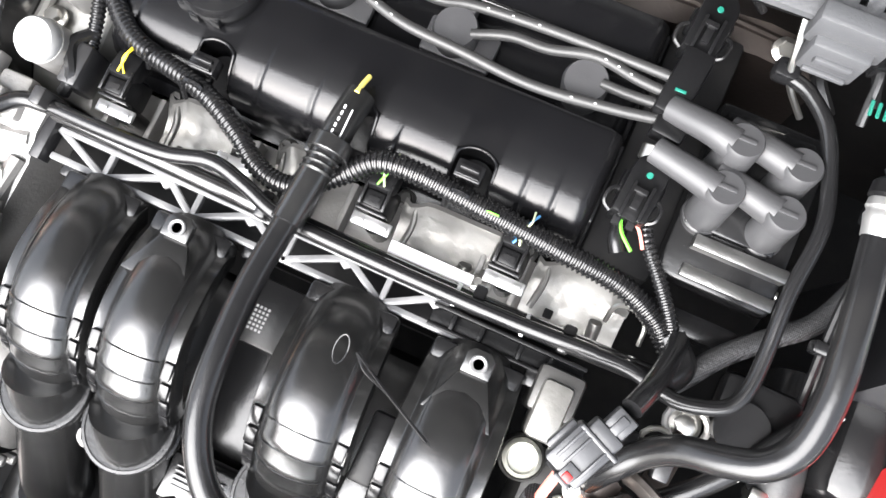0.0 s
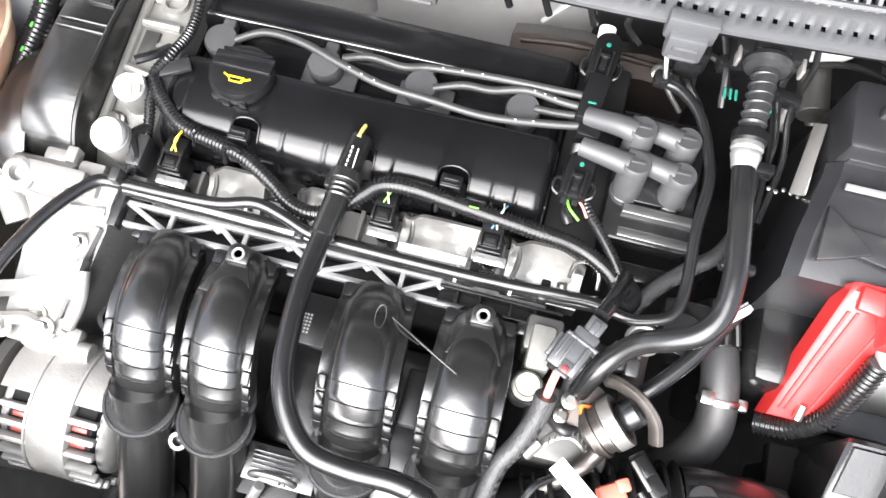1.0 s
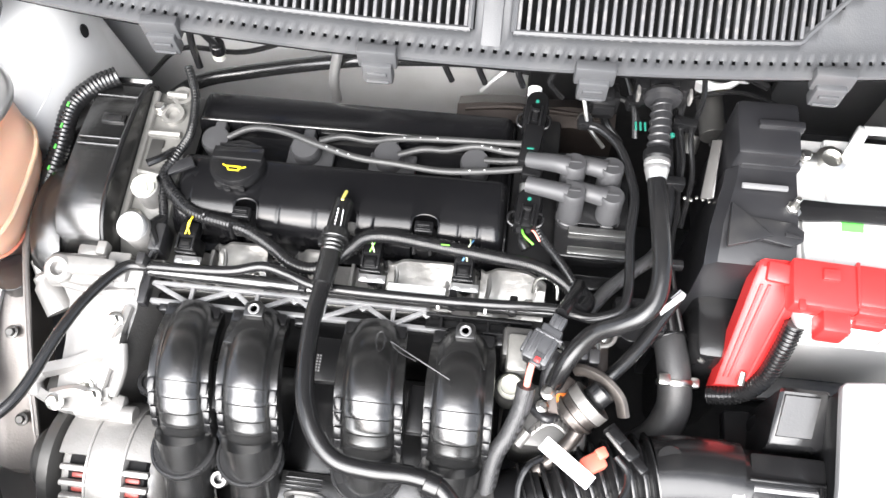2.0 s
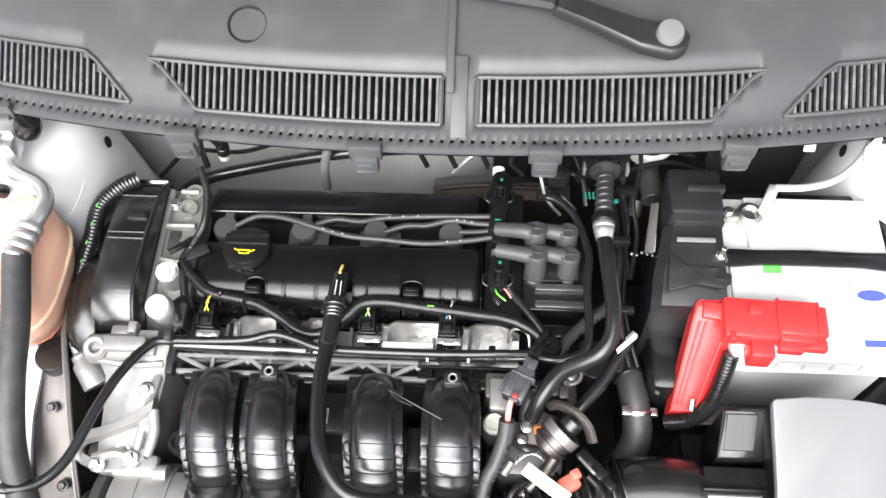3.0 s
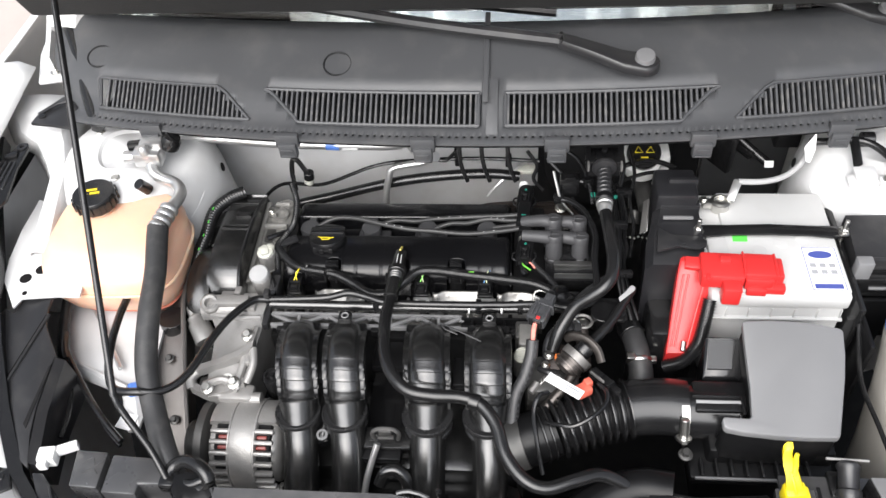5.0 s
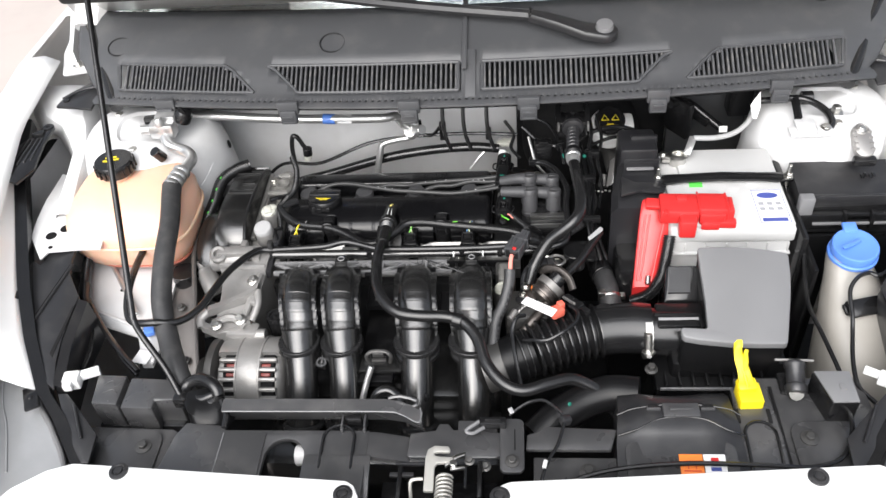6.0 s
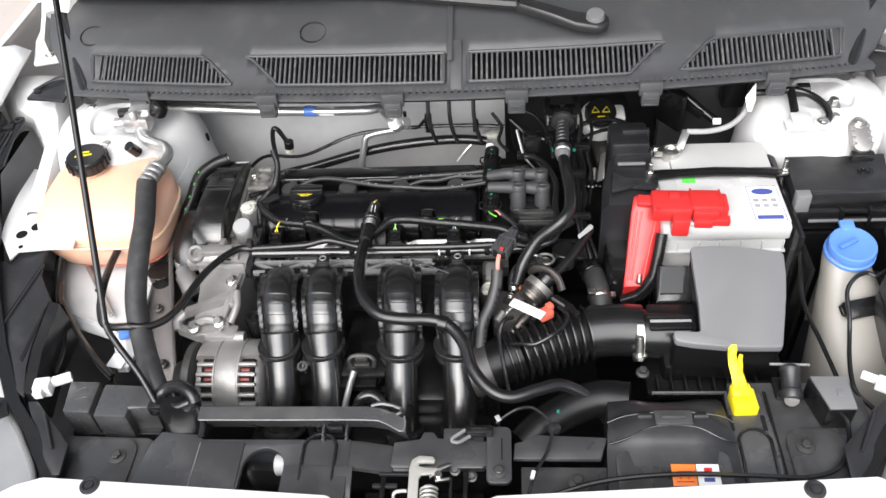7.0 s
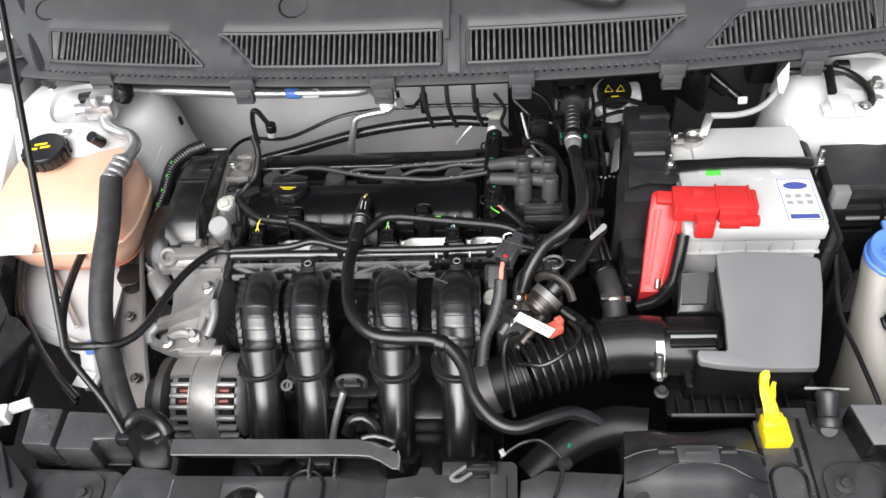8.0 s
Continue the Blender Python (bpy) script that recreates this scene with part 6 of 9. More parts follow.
    part("print", moved(merge(box((0.012, 0.002, 0.0009), (0.02, 0.0016, 0.0006), 0), box((0.012, -0.0022, 0.0009), (0.022, 0.0014, 0.0006), 0)), m), GREYINK, t)
    o = thing("orange_plug", "orange red electrical plug by the air hose", "connector", (0.132, -0.155, 0.92))
    part("plug", moved(merge(box((0, 0, 0), (0.02, 0.016, 0.014), 0.003), box((0.009, 0.004, 0.004), (0.01, 0.01, 0.012), 0.002)), pose(0.132, -0.153, 0.918, 0, 0, 30)), material("faded_red_plastic", (0.6, 0.12, 0.08), 0.45), o)
    w = thing("sensor_wire", "thin black wire loop over the air hose", "wire", (0.14, -0.17, 0.91))
    part("wire", tube([(0.15, -0.147, 0.925), (0.16, -0.16, 0.925), (0.157, -0.178, 0.925), (0.14, -0.196, 0.925), (0.118, -0.205, 0.918), (0.1, -0.2, 0.912), (0.085, -0.19, 0.9)], 0.0028, 8), RUBBER, w)
    part("wire", tube([(0.088, -0.152, 0.91), (0.076, -0.162, 0.915), (0.07, -0.18, 0.905), (0.074, -0.21, 0.89), (0.082, -0.24, 0.86)], 0.003, 8), RUBBER, w)
    b = thing("hose_fitting", "grey plastic quick fitting with a steel ring at the hose end", "fitting", (0.118, -0.055, 0.92))
    part("fitting", merge(box((0.116, -0.056, 0.918), (0.016, 0.016, 0.014), 0.004), rod((0.1, -0.053, 0.917), (0.11, -0.054, 0.918), 0.0075, 14)), DULL, b)
    part("ring", tube([(0.122 + 0.011 * math.cos(t), -0.05 + 0.011 * math.sin(t), 0.917) for t in [2 * math.pi * i / 14 for i in range(12)]], 0.0018, 6, 1), STEEL, b)
    part("tab", box((0.128, -0.06, 0.922), (0.01, 0.014, 0.012), 0.002), DULL, b)
    n = thing("drain_bolt", "round steel bolt head beside the last runner", "bolt", (0.048, -0.1, 0.89))
    part("bolt", lathe([(0.011, 0.86), (0.012, 0.9), (0.0095, 0.904), (0.0085, 0.901), (0.0005, 0.901)], pose(0.056, -0.088, 0), 22), PALE, n)
    part("collar", lathe([(0.0125, 0.86), (0.0145, 0.895), (0.013, 0.899), (0.012, 0.895)], pose(0.056, -0.088, 0), 24), DARKSTEEL, n)
    th = thing("throttle", "dark metal throttle under the hoses", "throttle", (0.1, -0.15, 0.8))
    part("body", merge(rod((0.03, -0.2, 0.85), (0.06, -0.194, 0.858), 0.035, 28), span(0.06, 0.13, -0.14, -0.08, 0.8, 0.89, 0.008), span(0.045, 0.075, -0.06, -0.03, 0.84, 0.9, 0.004)), DARKSTEEL, th)
    part("casting", merge(span(0.05, 0.07, -0.075, -0.038, 0.86, 0.905, 0.004)), CASTGREY, th)


purge_corner()


# ---- battery side ----
def battery():
    e = thing("battery", "light grey car battery under a black hold-down strap", "battery", (0.395, 0.08, 0.76))
    part("case", merge(span(0.312, 0.482, -0.012, 0.172, 0.77, 0.925, 0.003)), BATTERY, e)
    part("lid", merge(span(0.305, 0.486, -0.016, 0.178, 0.918, 0.943, 0.004), span(0.335, 0.484, -0.012, 0.176, 0.938, 0.9495, 0.003), span(0.31, 0.35, 0.0, 0.11, 0.938, 0.949, 0.003)), BATTERY, e)
    part("ledge_ribs", merge(*[box((0.33 + 0.03 * i, -0.0125, 0.905), (0.0022, 0.003, 0.018), 0.0005) for i in range(6)], span(0.312, 0.484, -0.017, -0.01, 0.893, 0.897, 0.001)), BATTERY, e)
    for x, y in ((0.378, 0.06), (0.378, 0.02), (0.41, 0.075), (0.44, 0.085)):
        part("vent_plug", lathe([(0.0095, 0.9485), (0.0095, 0.9502), (0.008, 0.9506), (0.0005, 0.9506)], pose(x, y, 0), 20), BATTERY, e)
    part("post", lathe([(0.0095, 0.94), (0.0085, 0.958)], pose(0.335, 0.146, 0), 18), STEEL, e, "lead terminal post")
    part("green_sticker", prism([(-0.01, -0.006), (0.01, -0.006), (0.011, 0.007), (-0.009, 0.007)], 0.0006, 0, pose(0.355, 0.083, 0.9496)), GREEN, e)
    lab = part("label", span(0.433, 0.479, -0.011, 0.067, 0.949, 0.9503, 0), PAPER, e, "white label with blue oval badge and grey print")
    part("badge", lathe([(1, 0), (1, 0.0005)], pose(0.456, 0.053, 0.9503) @ Matrix.Diagonal((0.0155, 0.0068, 1, 1)), 28), INK, lab)
    part("print", merge(*[box((0.443 + 0.0125 * i, 0.022 + 0.012 * j, 0.9504), (0.008, 0.007, 0.0005), 0) for i in range(3) for j in range(2)]), GREYINK, lab)
    part("blue_band", box((0.456, -0.003, 0.9504), (0.036, 0.008, 0.0005), 0), INK, lab)
    part("frame_line", merge(box((0.4345, 0.028, 0.9504), (0.001, 0.076, 0.0005), 0), box((0.4775, 0.028, 0.9504), (0.001, 0.076, 0.0005), 0), box((0.456, 0.0655, 0.9504), (0.044, 0.001, 0.0005), 0), box((0.456, -0.0095, 0.9504), (0.044, 0.001, 0.0005), 0)), INK, lab)
    s = thing("battery_strap", "black pressed steel hold-down strap with two studs across the battery", "strap", (0.395, 0.09, 0.95))
    part("bar", loft([[Vector((x, 0.092 - w, z)), Vector((x, 0.092 - w, z + 0.003)), Vector((x, 0.092, z + 0.006)), Vector((x, 0.092 + w, z + 0.003)), Vector((x, 0.092 + w, z))]
         for x, w, z in ((0.285, 0.008, 0.952), (0.312, 0.011, 0.953), (0.34, 0.009, 0.955), (0.395, 0.0095, 0.957), (0.45, 0.009, 0.955), (0.478, 0.011, 0.953), (0.505, 0.008, 0.952))]), BLACK, s)
    for x in (0.298, 0.495):
        part("stud", merge(rod((x, 0.091, 0.9), (x, 0.091, 0.978), 0.003, 12), hexbolt((x, 0.091, 0.956), r=0.006, h=0.007)), STEEL, s)
    n = thing("negative_cable", "white sleeved battery cable with a steel clamp on the terminal", "battery cable", (0.335, 0.146, 0.955))
    part("clamp", merge(lathe([(0.0135, 0.948), (0.0145, 0.95), (0.0145, 0.96), (0.0095, 0.962), (0.009, 0.957)], pose(0.337, 0.147, 0), 22), box((0.319, 0.147, 0.955), (0.016, 0.012, 0.011), 0.002), hexbolt((0.313, 0.147, 0.96), r=0.005, h=0.006)), STEEL, n)
    part("lug", moved(box((0, 0, 0), (0.012, 0.034, 0.006), 0.002), pose(0.357, 0.161, 0.968, 25, 0, -25)), ALUPIPE, n)
    part("cable", tube([(0.363, 0.172, 0.975), (0.4, 0.176, 0.972), (0.43, 0.184, 0.975), (0.452, 0.198, 0.985), (0.462, 0.21, 1.0), (0.462, 0.214, 1.012)], 0.0044, 12), SLEEVE, n)
    part("paper_flag", prism([(0.008, 0.026), (-0.009, 0.005), (-0.006, -0.016), (0.0, -0.018), (0.007, 0.0)], 0.0008, 0.0002, pose(0.46, 0.198, 1.012, 62, 0, 8)), PAPER, n)
    p = thing("terminal_cover", "bright red plastic cover over the positive terminal and fuses", "terminal cover", (0.33, 0.02, 0.95))
    tilt = pose(0.3035, 0.0, 0.951, 0, 0, -3)
    part("box_a", moved(merge(box((0.062, 0.016, 0.012), (0.044, 0.04, 0.024), 0.004), box((0.083, 0.016, 0.01), (0.018, 0.034, 0.02), 0.003), box((0.06, -0.002, 0.008), (0.036, 0.014, 0.02), 0.003)), tilt), RED, p)
    part("ridge", moved(box((0.0805, 0.016, 0.0225), (0.003, 0.038, 0.006), 0.001), tilt), RED, p)
    part("ridge", moved(box((0.0405, 0.016, 0.0225), (0.003, 0.041, 0.006), 0.001), tilt), RED, p)
    part("skirt", moved(merge(box((0.058, -0.0075, -0.002), (0.026, 0.012, 0.012), 0.002), box((0.082, -0.004, -0.001), (0.026, 0.012, 0.012), 0.002)), tilt), RED, p)
    part("box_b", moved(merge(box((0.013, 0.012, 0.012), (0.056, 0.045, 0.024), 0.004), box((0.024, -0.018, 0.004), (0.024, 0.022, 0.03), 0.003), box((0.017, 0.02, 0.025), (0.014, 0.01, 0.006), 0.001)), tilt), RED, p)
    flap = ((0.251, 0.283, -0.055, 0.866), (0.252, 0.286, -0.049, 0.872), (0.258, 0.299, -0.015, 0.91), (0.2635, 0.312, 0.017, 0.948), (0.266, 0.312, 0.029, 0.961), (0.268, 0.31, 0.036, 0.962))
    part("side_flap", loft([[Vector((x0, y + 0.006, z - 0.034)), Vector((x0, y, z - 0.003)), Vector((x0 + 0.003, y, z)), Vector((x1 - 0.003, y, z)), Vector((x1, y, z - 0.003)), Vector((x1, y + 0.006, z - 0.034))] for x0, x1, y, z in flap]), RED, p)
    for u in (0.16, 0.3, 0.78):
        part("flap_rib", tube([(x0 + (x1 - x0) * u, y, z) for x0, x1, y, z in flap[1:4]], 0.0016, 6, 4), RED, p)
    part("flap_step", box((0.284, 0.022, 0.9635), (0.026, 0.018, 0.008), 0.002, (12, 0, -8)), RED, p)
    part("latch", moved(box((0.0, 0, 0), (0.006, 0.01, 0.004), 0.001), pose(0.296, -0.01, 0.974)), RED, p)
    part("stud", rod((0.274, -0.044, 0.878), (0.272, -0.056, 0.872), 0.004, 10), STEEL, p)
    l = thing("positive_cable", "black corrugated battery cable below the red cover", "battery cable", (0.3, -0.04, 0.88))
    part("loom", loom([(0.305, -0.012, 0.93), (0.3, -0.03, 0.91), (0.292, -0.05, 0.88), (0.275, -0.06, 0.855), (0.25, -0.06, 0.84)], 0.0095, 0.004), LOOM, l)
    t = thing("battery_tray", "black plastic battery tray and wall beside the engine", "battery tray", (0.3, 0.1, 0.7))
    part("tray", merge(span(0.29, 0.5, -0.04, 0.2, 0.74, 0.77, 0.005), span(0.489, 0.499, -0.035, 0.19, 0.76, 0.94, 0.003), span(0.3, 0.49, 0.182, 0.195, 0.76, 0.93, 0.003)), BLACK, t)
    part("side_wall", loft([[Vector((x0, y, 0.6)), Vector((x0, y, z - 0.01)), Vector((x0 + 0.01, y, z)), Vector((x1, y, z)), Vector((x1, y, 0.6))]
         for x0, x1, z, y in ((0.222, 0.303, 0.9, 0.028), (0.223, 0.303, 0.945, 0.036), (0.226, 0.303, 0.958, 0.07), (0.238, 0.303, 0.961, 0.115), (0.24, 0.303, 0.962, 0.13))]), TRAYMAT, t)
    part("upper_block", merge(span(0.243, 0.302, 0.13, 0.19, 0.8, 0.985, 0.006), span(0.25, 0.306, 0.128, 0.143, 0.94, 0.968, 0.003), span(0.262, 0.304, 0.158, 0.166, 0.94, 0.99, 0.002)), TRAYMAT, t)
    part("sloped_face", prism([(0.242, 0.09), (0.237, 0.044), (0.258, 0.0505), (0.278, 0.058), (0.262, 0.073)], 0.005, 0.0012, pose(0, 0, 0.9602)), DULL, t)
    part("strap_eye", merge(prism([(-0.03, -0.01), (0.012, -0.012), (0.022, -0.004), (0.022, 0.006), (0.01, 0.012), (-0.03, 0.01)], 0.004, 0.001, pose(0.284, 0.063, 0.9595, 0, 0, -8)), box((0.296, 0.06, 0.9645), (0.014, 0.004, 0.001), 0.0003, (0, 0, -8))), DULL, t)
    part("lower_wall", span(0.23, 0.3, -0.035, 0.04, 0.6, 0.88, 0.012), BLACK, t)
    for px, py in ((0.272, 0.107), (0.286, 0.134)):
        part("tab", box((px, py, 0.9655), (0.042, 0.005, 0.004), 0.001), LIDMAT, t)
    part("side_plate", prism([(-0.008, -0.03), (0.006, -0.034), (0.008, 0.032), (-0.004, 0.036)], 0.002, 0.0005, pose(0.2325, 0.138, 0.935, 0, -55, -8)), ROUGHSTEEL, t)
    part("side_label", box((0.2315, 0.118, 0.9368), (0.007, 0.024, 0.001), 0.0002, (0, -55, -8)), PAPER, t)


battery()


def air_box():
    e = thing("air_filter_box", "black air filter box with a smooth satin lid", "air filter box", (0.38, -0.14, 0.7))
    out = [(0.334, -0.07), (0.365, -0.066), (0.4, -0.0645), (0.43, -0.0655), (0.456, -0.068), (0.459, -0.072), (0.457, -0.1), (0.452, -0.13), (0.444, -0.165), (0.436, -0.199), (0.433, -0.2015), (0.4, -0.204), (0.36, -0.206), (0.32, -0.205), (0.3, -0.203), (0.2965, -0.2), (0.2955, -0.192), (0.298, -0.189), (0.328, -0.1885), (0.3315, -0.186), (0.333, -0.15), (0.332, -0.1), (0.3315, -0.073)]
    slope = Matrix(((1, 0, 0, 0), (0, 1, 0, 0), (-0.12, 0.33, 1, 1.0114), (0, 0, 0, 1)))
    part("lid", prism(out, 0.011, 0.0042, slope, 4), LIDMAT, e, "smooth satin grey lid")
    part("lid_skirt", prism([(0.385 + (x - 0.385) * 0.975, -0.135 + (y + 0.135) * 0.965) for x, y in out], 0.06, 0.002, slope @ Matrix.Translation((0, 0, -0.061))), MATTE, e)
    part("base", merge(span(0.29, 0.445, -0.2, -0.075, 0.7, 0.86, 0.006), span(0.268, 0.445, -0.222, -0.07, 0.815, 0.832, 0.003)), MATTE, e)
    part("base_line", span(0.272, 0.375, -0.2275, -0.2245, 0.836, 0.841, 0.0008), LIDMAT, e)
    for i in range(8):
        part("base_rib", box((0.281 + 0.0185 * i, -0.213, 0.838), (0.0035, 0.024, 0.016), 0.0008), BLACK, e)
    part("side_chamber", loft([[Vector((x0, y0, 0.82)), Vector((x0, y0, z0)), Vector((x0 + 0.003, y0, z0 + 0.003)), Vector((x1 - 0.003, y0, z0 + 0.003)), Vector((x1, y0, z0)), Vector((x1, y0, 0.82))] for x0, x1, y0, z0 in ((0.286, 0.336, -0.117, 0.895), (0.287, 0.336, -0.114, 0.8995), (0.292, 0.336, -0.073, 0.922), (0.294, 0.336, -0.069, 0.919))]), BLACK, e)
    part("chamber_top", loft([[Vector((x0, y0, z0 - 0.003)), Vector((x0, y0, z0)), Vector((x1, y0, z0)), Vector((x1, y0, z0 - 0.003))] for x0, x1, y0, z0 in ((0.2915, 0.322, -0.109, 0.9085), (0.296, 0.326, -0.077, 0.926))]), DULL, e)
    part("outlet", merge(rod((0.262, -0.15, 0.872), (0.325, -0.152, 0.872), 0.034, 36), span(0.27, 0.335, -0.17, -0.125, 0.88, 0.905, 0.003)), BLACK, e)
    part("outlet_rim", span(0.268, 0.333, -0.1505, -0.1475, 0.904, 0.9085, 0.0008), BLACK, e)
    part("outlet_face", loft([[Vector((x, -0.153, 0.905)), Vector((x, -0.156, 0.907)), Vector((x, -0.1735, 0.895)), Vector((x, -0.1735, 0.892))] for x in (0.272, 0.33)]), LIDMAT, e)
    part("outlet_rim", span(0.326, 0.33, -0.176, -0.15, 0.895, 0.909, 0.0008), BLACK, e)
    part("lid_screw", hexbolt((0.262, -0.2, 0.848), r=0.006, h=0.01), DARKSTEEL, e)
    h = thing("air_intake_hose", "black ribbed rubber air hose between filter box and throttle", "air hose", (0.18, -0.16, 0.86))
    line = [(0.262, -0.148, 0.875), (0.24, -0.147, 0.876), (0.215, -0.148, 0.876), (0.19, -0.151, 0.875), (0.16, -0.158, 0.873), (0.13, -0.168, 0.87), (0.098, -0.18, 0.866), (0.072, -0.189, 0.861), (0.052, -0.196, 0.856)]
    smooth_part = tube(line[:4], lambda i, n: 0.0365 - 0.0005 * i / n, 32, 6)
    part("cuff", smooth_part, RUBBER, h)
    part("bellows", tube(line[3:7], lambda i, n: (0.04, 0.0396, 0.0365, 0.032, 0.0312, 0.032, 0.0365, 0.0396)[i % 8], 36, 14, 0.00145), RUBBER, h)
    part("throttle_cuff", tube(line[6:], 0.034, 28, 6), MATTE, h)
    for i in range(2):
        part("cuff_ring", lathe([(0.034, -0.002), (0.037, -0.001), (0.037, 0.001), (0.034, 0.002)], towards((0.09 - 0.009 * i, -0.183 - 0.003 * i, 0.864), (-0.94, -0.33, -0.1)), 32), RUBBER, h)
    part("resonator", rod((0.2, -0.14, 0.89), (0.2, -0.14, 0.909), 0.012, 20), RUBBER, h)
    c = thing("hose_clamp", "steel worm drive clamp around the air hose", "hose clamp", (0.255, -0.15, 0.875))
    m = towards((0.258, -0.1505, 0.872), (1, 0.02, 0))
    part("band", lathe([(0.0372, -0.005), (0.0382, -0.0048), (0.0382, 0.0048), (0.0372, 0.005)], m, 44), STEEL, c)
    part("screw", merge(rod((0.2565, -0.181, 0.902), (0.257, -0.192, 0.876), 0.0055, 14), hexbolt((0.257, -0.192, 0.878), (0, -0.5, -0.9), 0.0065, 0.008)), STEEL, c)
    y = thing("yellow_hook", "bright yellow plastic hook standing on the front cover", "hook", (0.37, -0.285, 0.89))
    part("block", merge(box((0.3695, -0.282, 0.894), (0.03, 0.032, 0.022), 0.003, (0, 0, 2)), box((0.366, -0.274, 0.908), (0.025, 0.018, 0.012), 0.004, (12, 0, 6))), YELLOW, y)
    part("finger", loft([[Vector((cx - w, cy - 0.004, z)), Vector((cx + w * 0.3, cy - 0.0055, z - 0.001)), Vector((cx + w, cy - 0.004, z)), Vector((cx + w, cy + 0.003, z + 0.002)), Vector((cx - w, cy + 0.003, z + 0.002))]
         for cx, cy, z, w in ((0.366, -0.275, 0.908, 0.0115), (0.3635, -0.271, 0.918, 0.0085), (0.36, -0.263, 0.929, 0.0072), (0.3565, -0.2535, 0.936, 0.0062), (0.3545, -0.248, 0.943, 0.005), (0.3545, -0.2445, 0.9495, 0.0044), (0.357, -0.242, 0.953, 0.003))]), YELLOW, y)
    part("prong", tube([(0.3625, -0.266, 0.928), (0.364, -0.258, 0.936), (0.3635, -0.253, 0.944), (0.3645, -0.25, 0.949)], lambda i, n: 0.0034 - 0.001 * i / n, 8), YELLOW, y)
    part("fold", tube([(0.366, -0.281, 0.912), (0.3625, -0.274, 0.922), (0.359, -0.264, 0.931)], 0.0018, 6), YELLOW, y)


air_box()


def right_side():
    f = thing("fuse_box", "black lidded fuse box beside the battery", "fuse box", (0.58, 0.07, 0.8))
    part("body", merge(span(0.505, 0.69, 0.03, 0.115, 0.8, 0.932, 0.005), span(0.5, 0.69, 0.022, 0.05, 0.9, 0.935, 0.003)), BLACK, f)
    part("lid", merge(loft([[Vector((0.5, 0.04, z)), Vector((0.7, 0.046, z)), Vector((0.7, 0.122, z + 0.006)), Vector((0.502, 0.118, z + 0.006))] for z in (0.93, 0.956)]), span(0.5, 0.7, 0.036, 0.042, 0.942, 0.96, 0.002)), DULL, f)
    part("side_tab", span(0.497, 0.518, 0.024, 0.04, 0.925, 0.964, 0.002), LIDMAT, f)
    # lighter grey strip paints the highlight line at the lid's front
    part("front_highlight", span(0.52, 0.69, 0.0185, 0.022, 0.918, 0.922, 0.0008), LIDMAT, f)
    part("earth_bolt", hexbolt((0.66, 0.0, 0.925), r=0.007, h=0.008), STEEL, f)
    part("bolt_plate", span(0.645, 0.69, -0.012, 0.022, 0.915, 0.925, 0.002), BLACK, f)
    part("hook", merge(box((0.585, 0.028, 0.93), (0.05, 0.012, 0.012), 0.002), box((0.565, 0.024, 0.925), (0.006, 0.012, 0.03), 0.001), box((0.605, 0.024, 0.925), (0.006, 0.012, 0.03), 0.001)), BLACK, f)
    part("lid_mark", merge(*[box((0.6 + 0.006 * i, 0.082 + 0.004 * (i % 2), 0.9605), (0.004, 0.01, 0.001), 0.0003) for i in range(4)]), BLACK, f)
    w = thing("washer_bottle", "greyish translucent washer fluid bottle with a blue cap", "washer bottle", (0.56, -0.1, 0.75))
    rings = []
    for cx, cy, a, b, z in ((0.57, -0.2, 0.07, 0.09, 0.62), (0.57, -0.17, 0.068, 0.085, 0.78), (0.562, -0.125, 0.054, 0.06, 0.86), (0.554, -0.08, 0.037, 0.036, 0.9), (0.55, -0.06, 0.03, 0.028, 0.92), (0.551, -0.054, 0.028, 0.027, 0.935)):
        rings.append([Vector((cx + a * math.copysign(abs(math.cos(t)) ** 0.7, math.cos(t)), cy + b * math.copysign(abs(math.sin(t)) ** 0.7, math.sin(t)), z)) for t in [2 * math.pi * i / 28 for i in range(28)]])
    part("bottle", loft(rings), BOTTLE, w)
    part("cap", lathe([(0.0325, -0.001), (0.034, 0.0), (0.034, 0.0045), (0.0325, 0.0058), (0.0305, 0.006), (0.0305, 0.008), (0.0322, 0.009), (0.0325, 0.0145), (0.031, 0.0195), (0.029, 0.0202), (0.0275, 0.0196), (0.0005, 0.0205)], towards((0.553, -0.056, 0.929), (0, -0.12, 1)), 40), BLUE, w, "bright blue snap cap")
    part("cap_tab", merge(box((0.553, -0.026, 0.952), (0.02, 0.018, 0.006), 0.002, (10, 0, 0)), box((0.545, -0.062, 0.9535), (0.03, 0.006, 0.003), 0.001, (0, 0, 30))), BLUE, w)
    part("bracket", moved(merge(box((0, 0, 0), (0.055, 0.026, 0.01), 0.005), box((-0.02, 0.002, -0.004), (0.02, 0.018, 0.008), 0.004)), pose(0.557, -0.131, 0.899, 25, 0, 14)), BLACK, w, "black retaining bracket")
    c = thing("drain_tube", "thin black tube leaning beside the washer bottle", "tube", (0.5, -0.15, 0.85))
    part("tube", tube([(0.502, -0.01, 0.92), (0.496, -0.05, 0.9), (0.49, -0.106, 0.882), (0.495, -0.17, 0.88), (0.501, -0.221, 0.875), (0.505, -0.25, 0.868)], 0.0032, 8), RUBBER, c)
    l = thing("headlamp_wiring", "taped black wiring with a white plug by the headlamp", "wiring", (0.58, -0.2, 0.9))
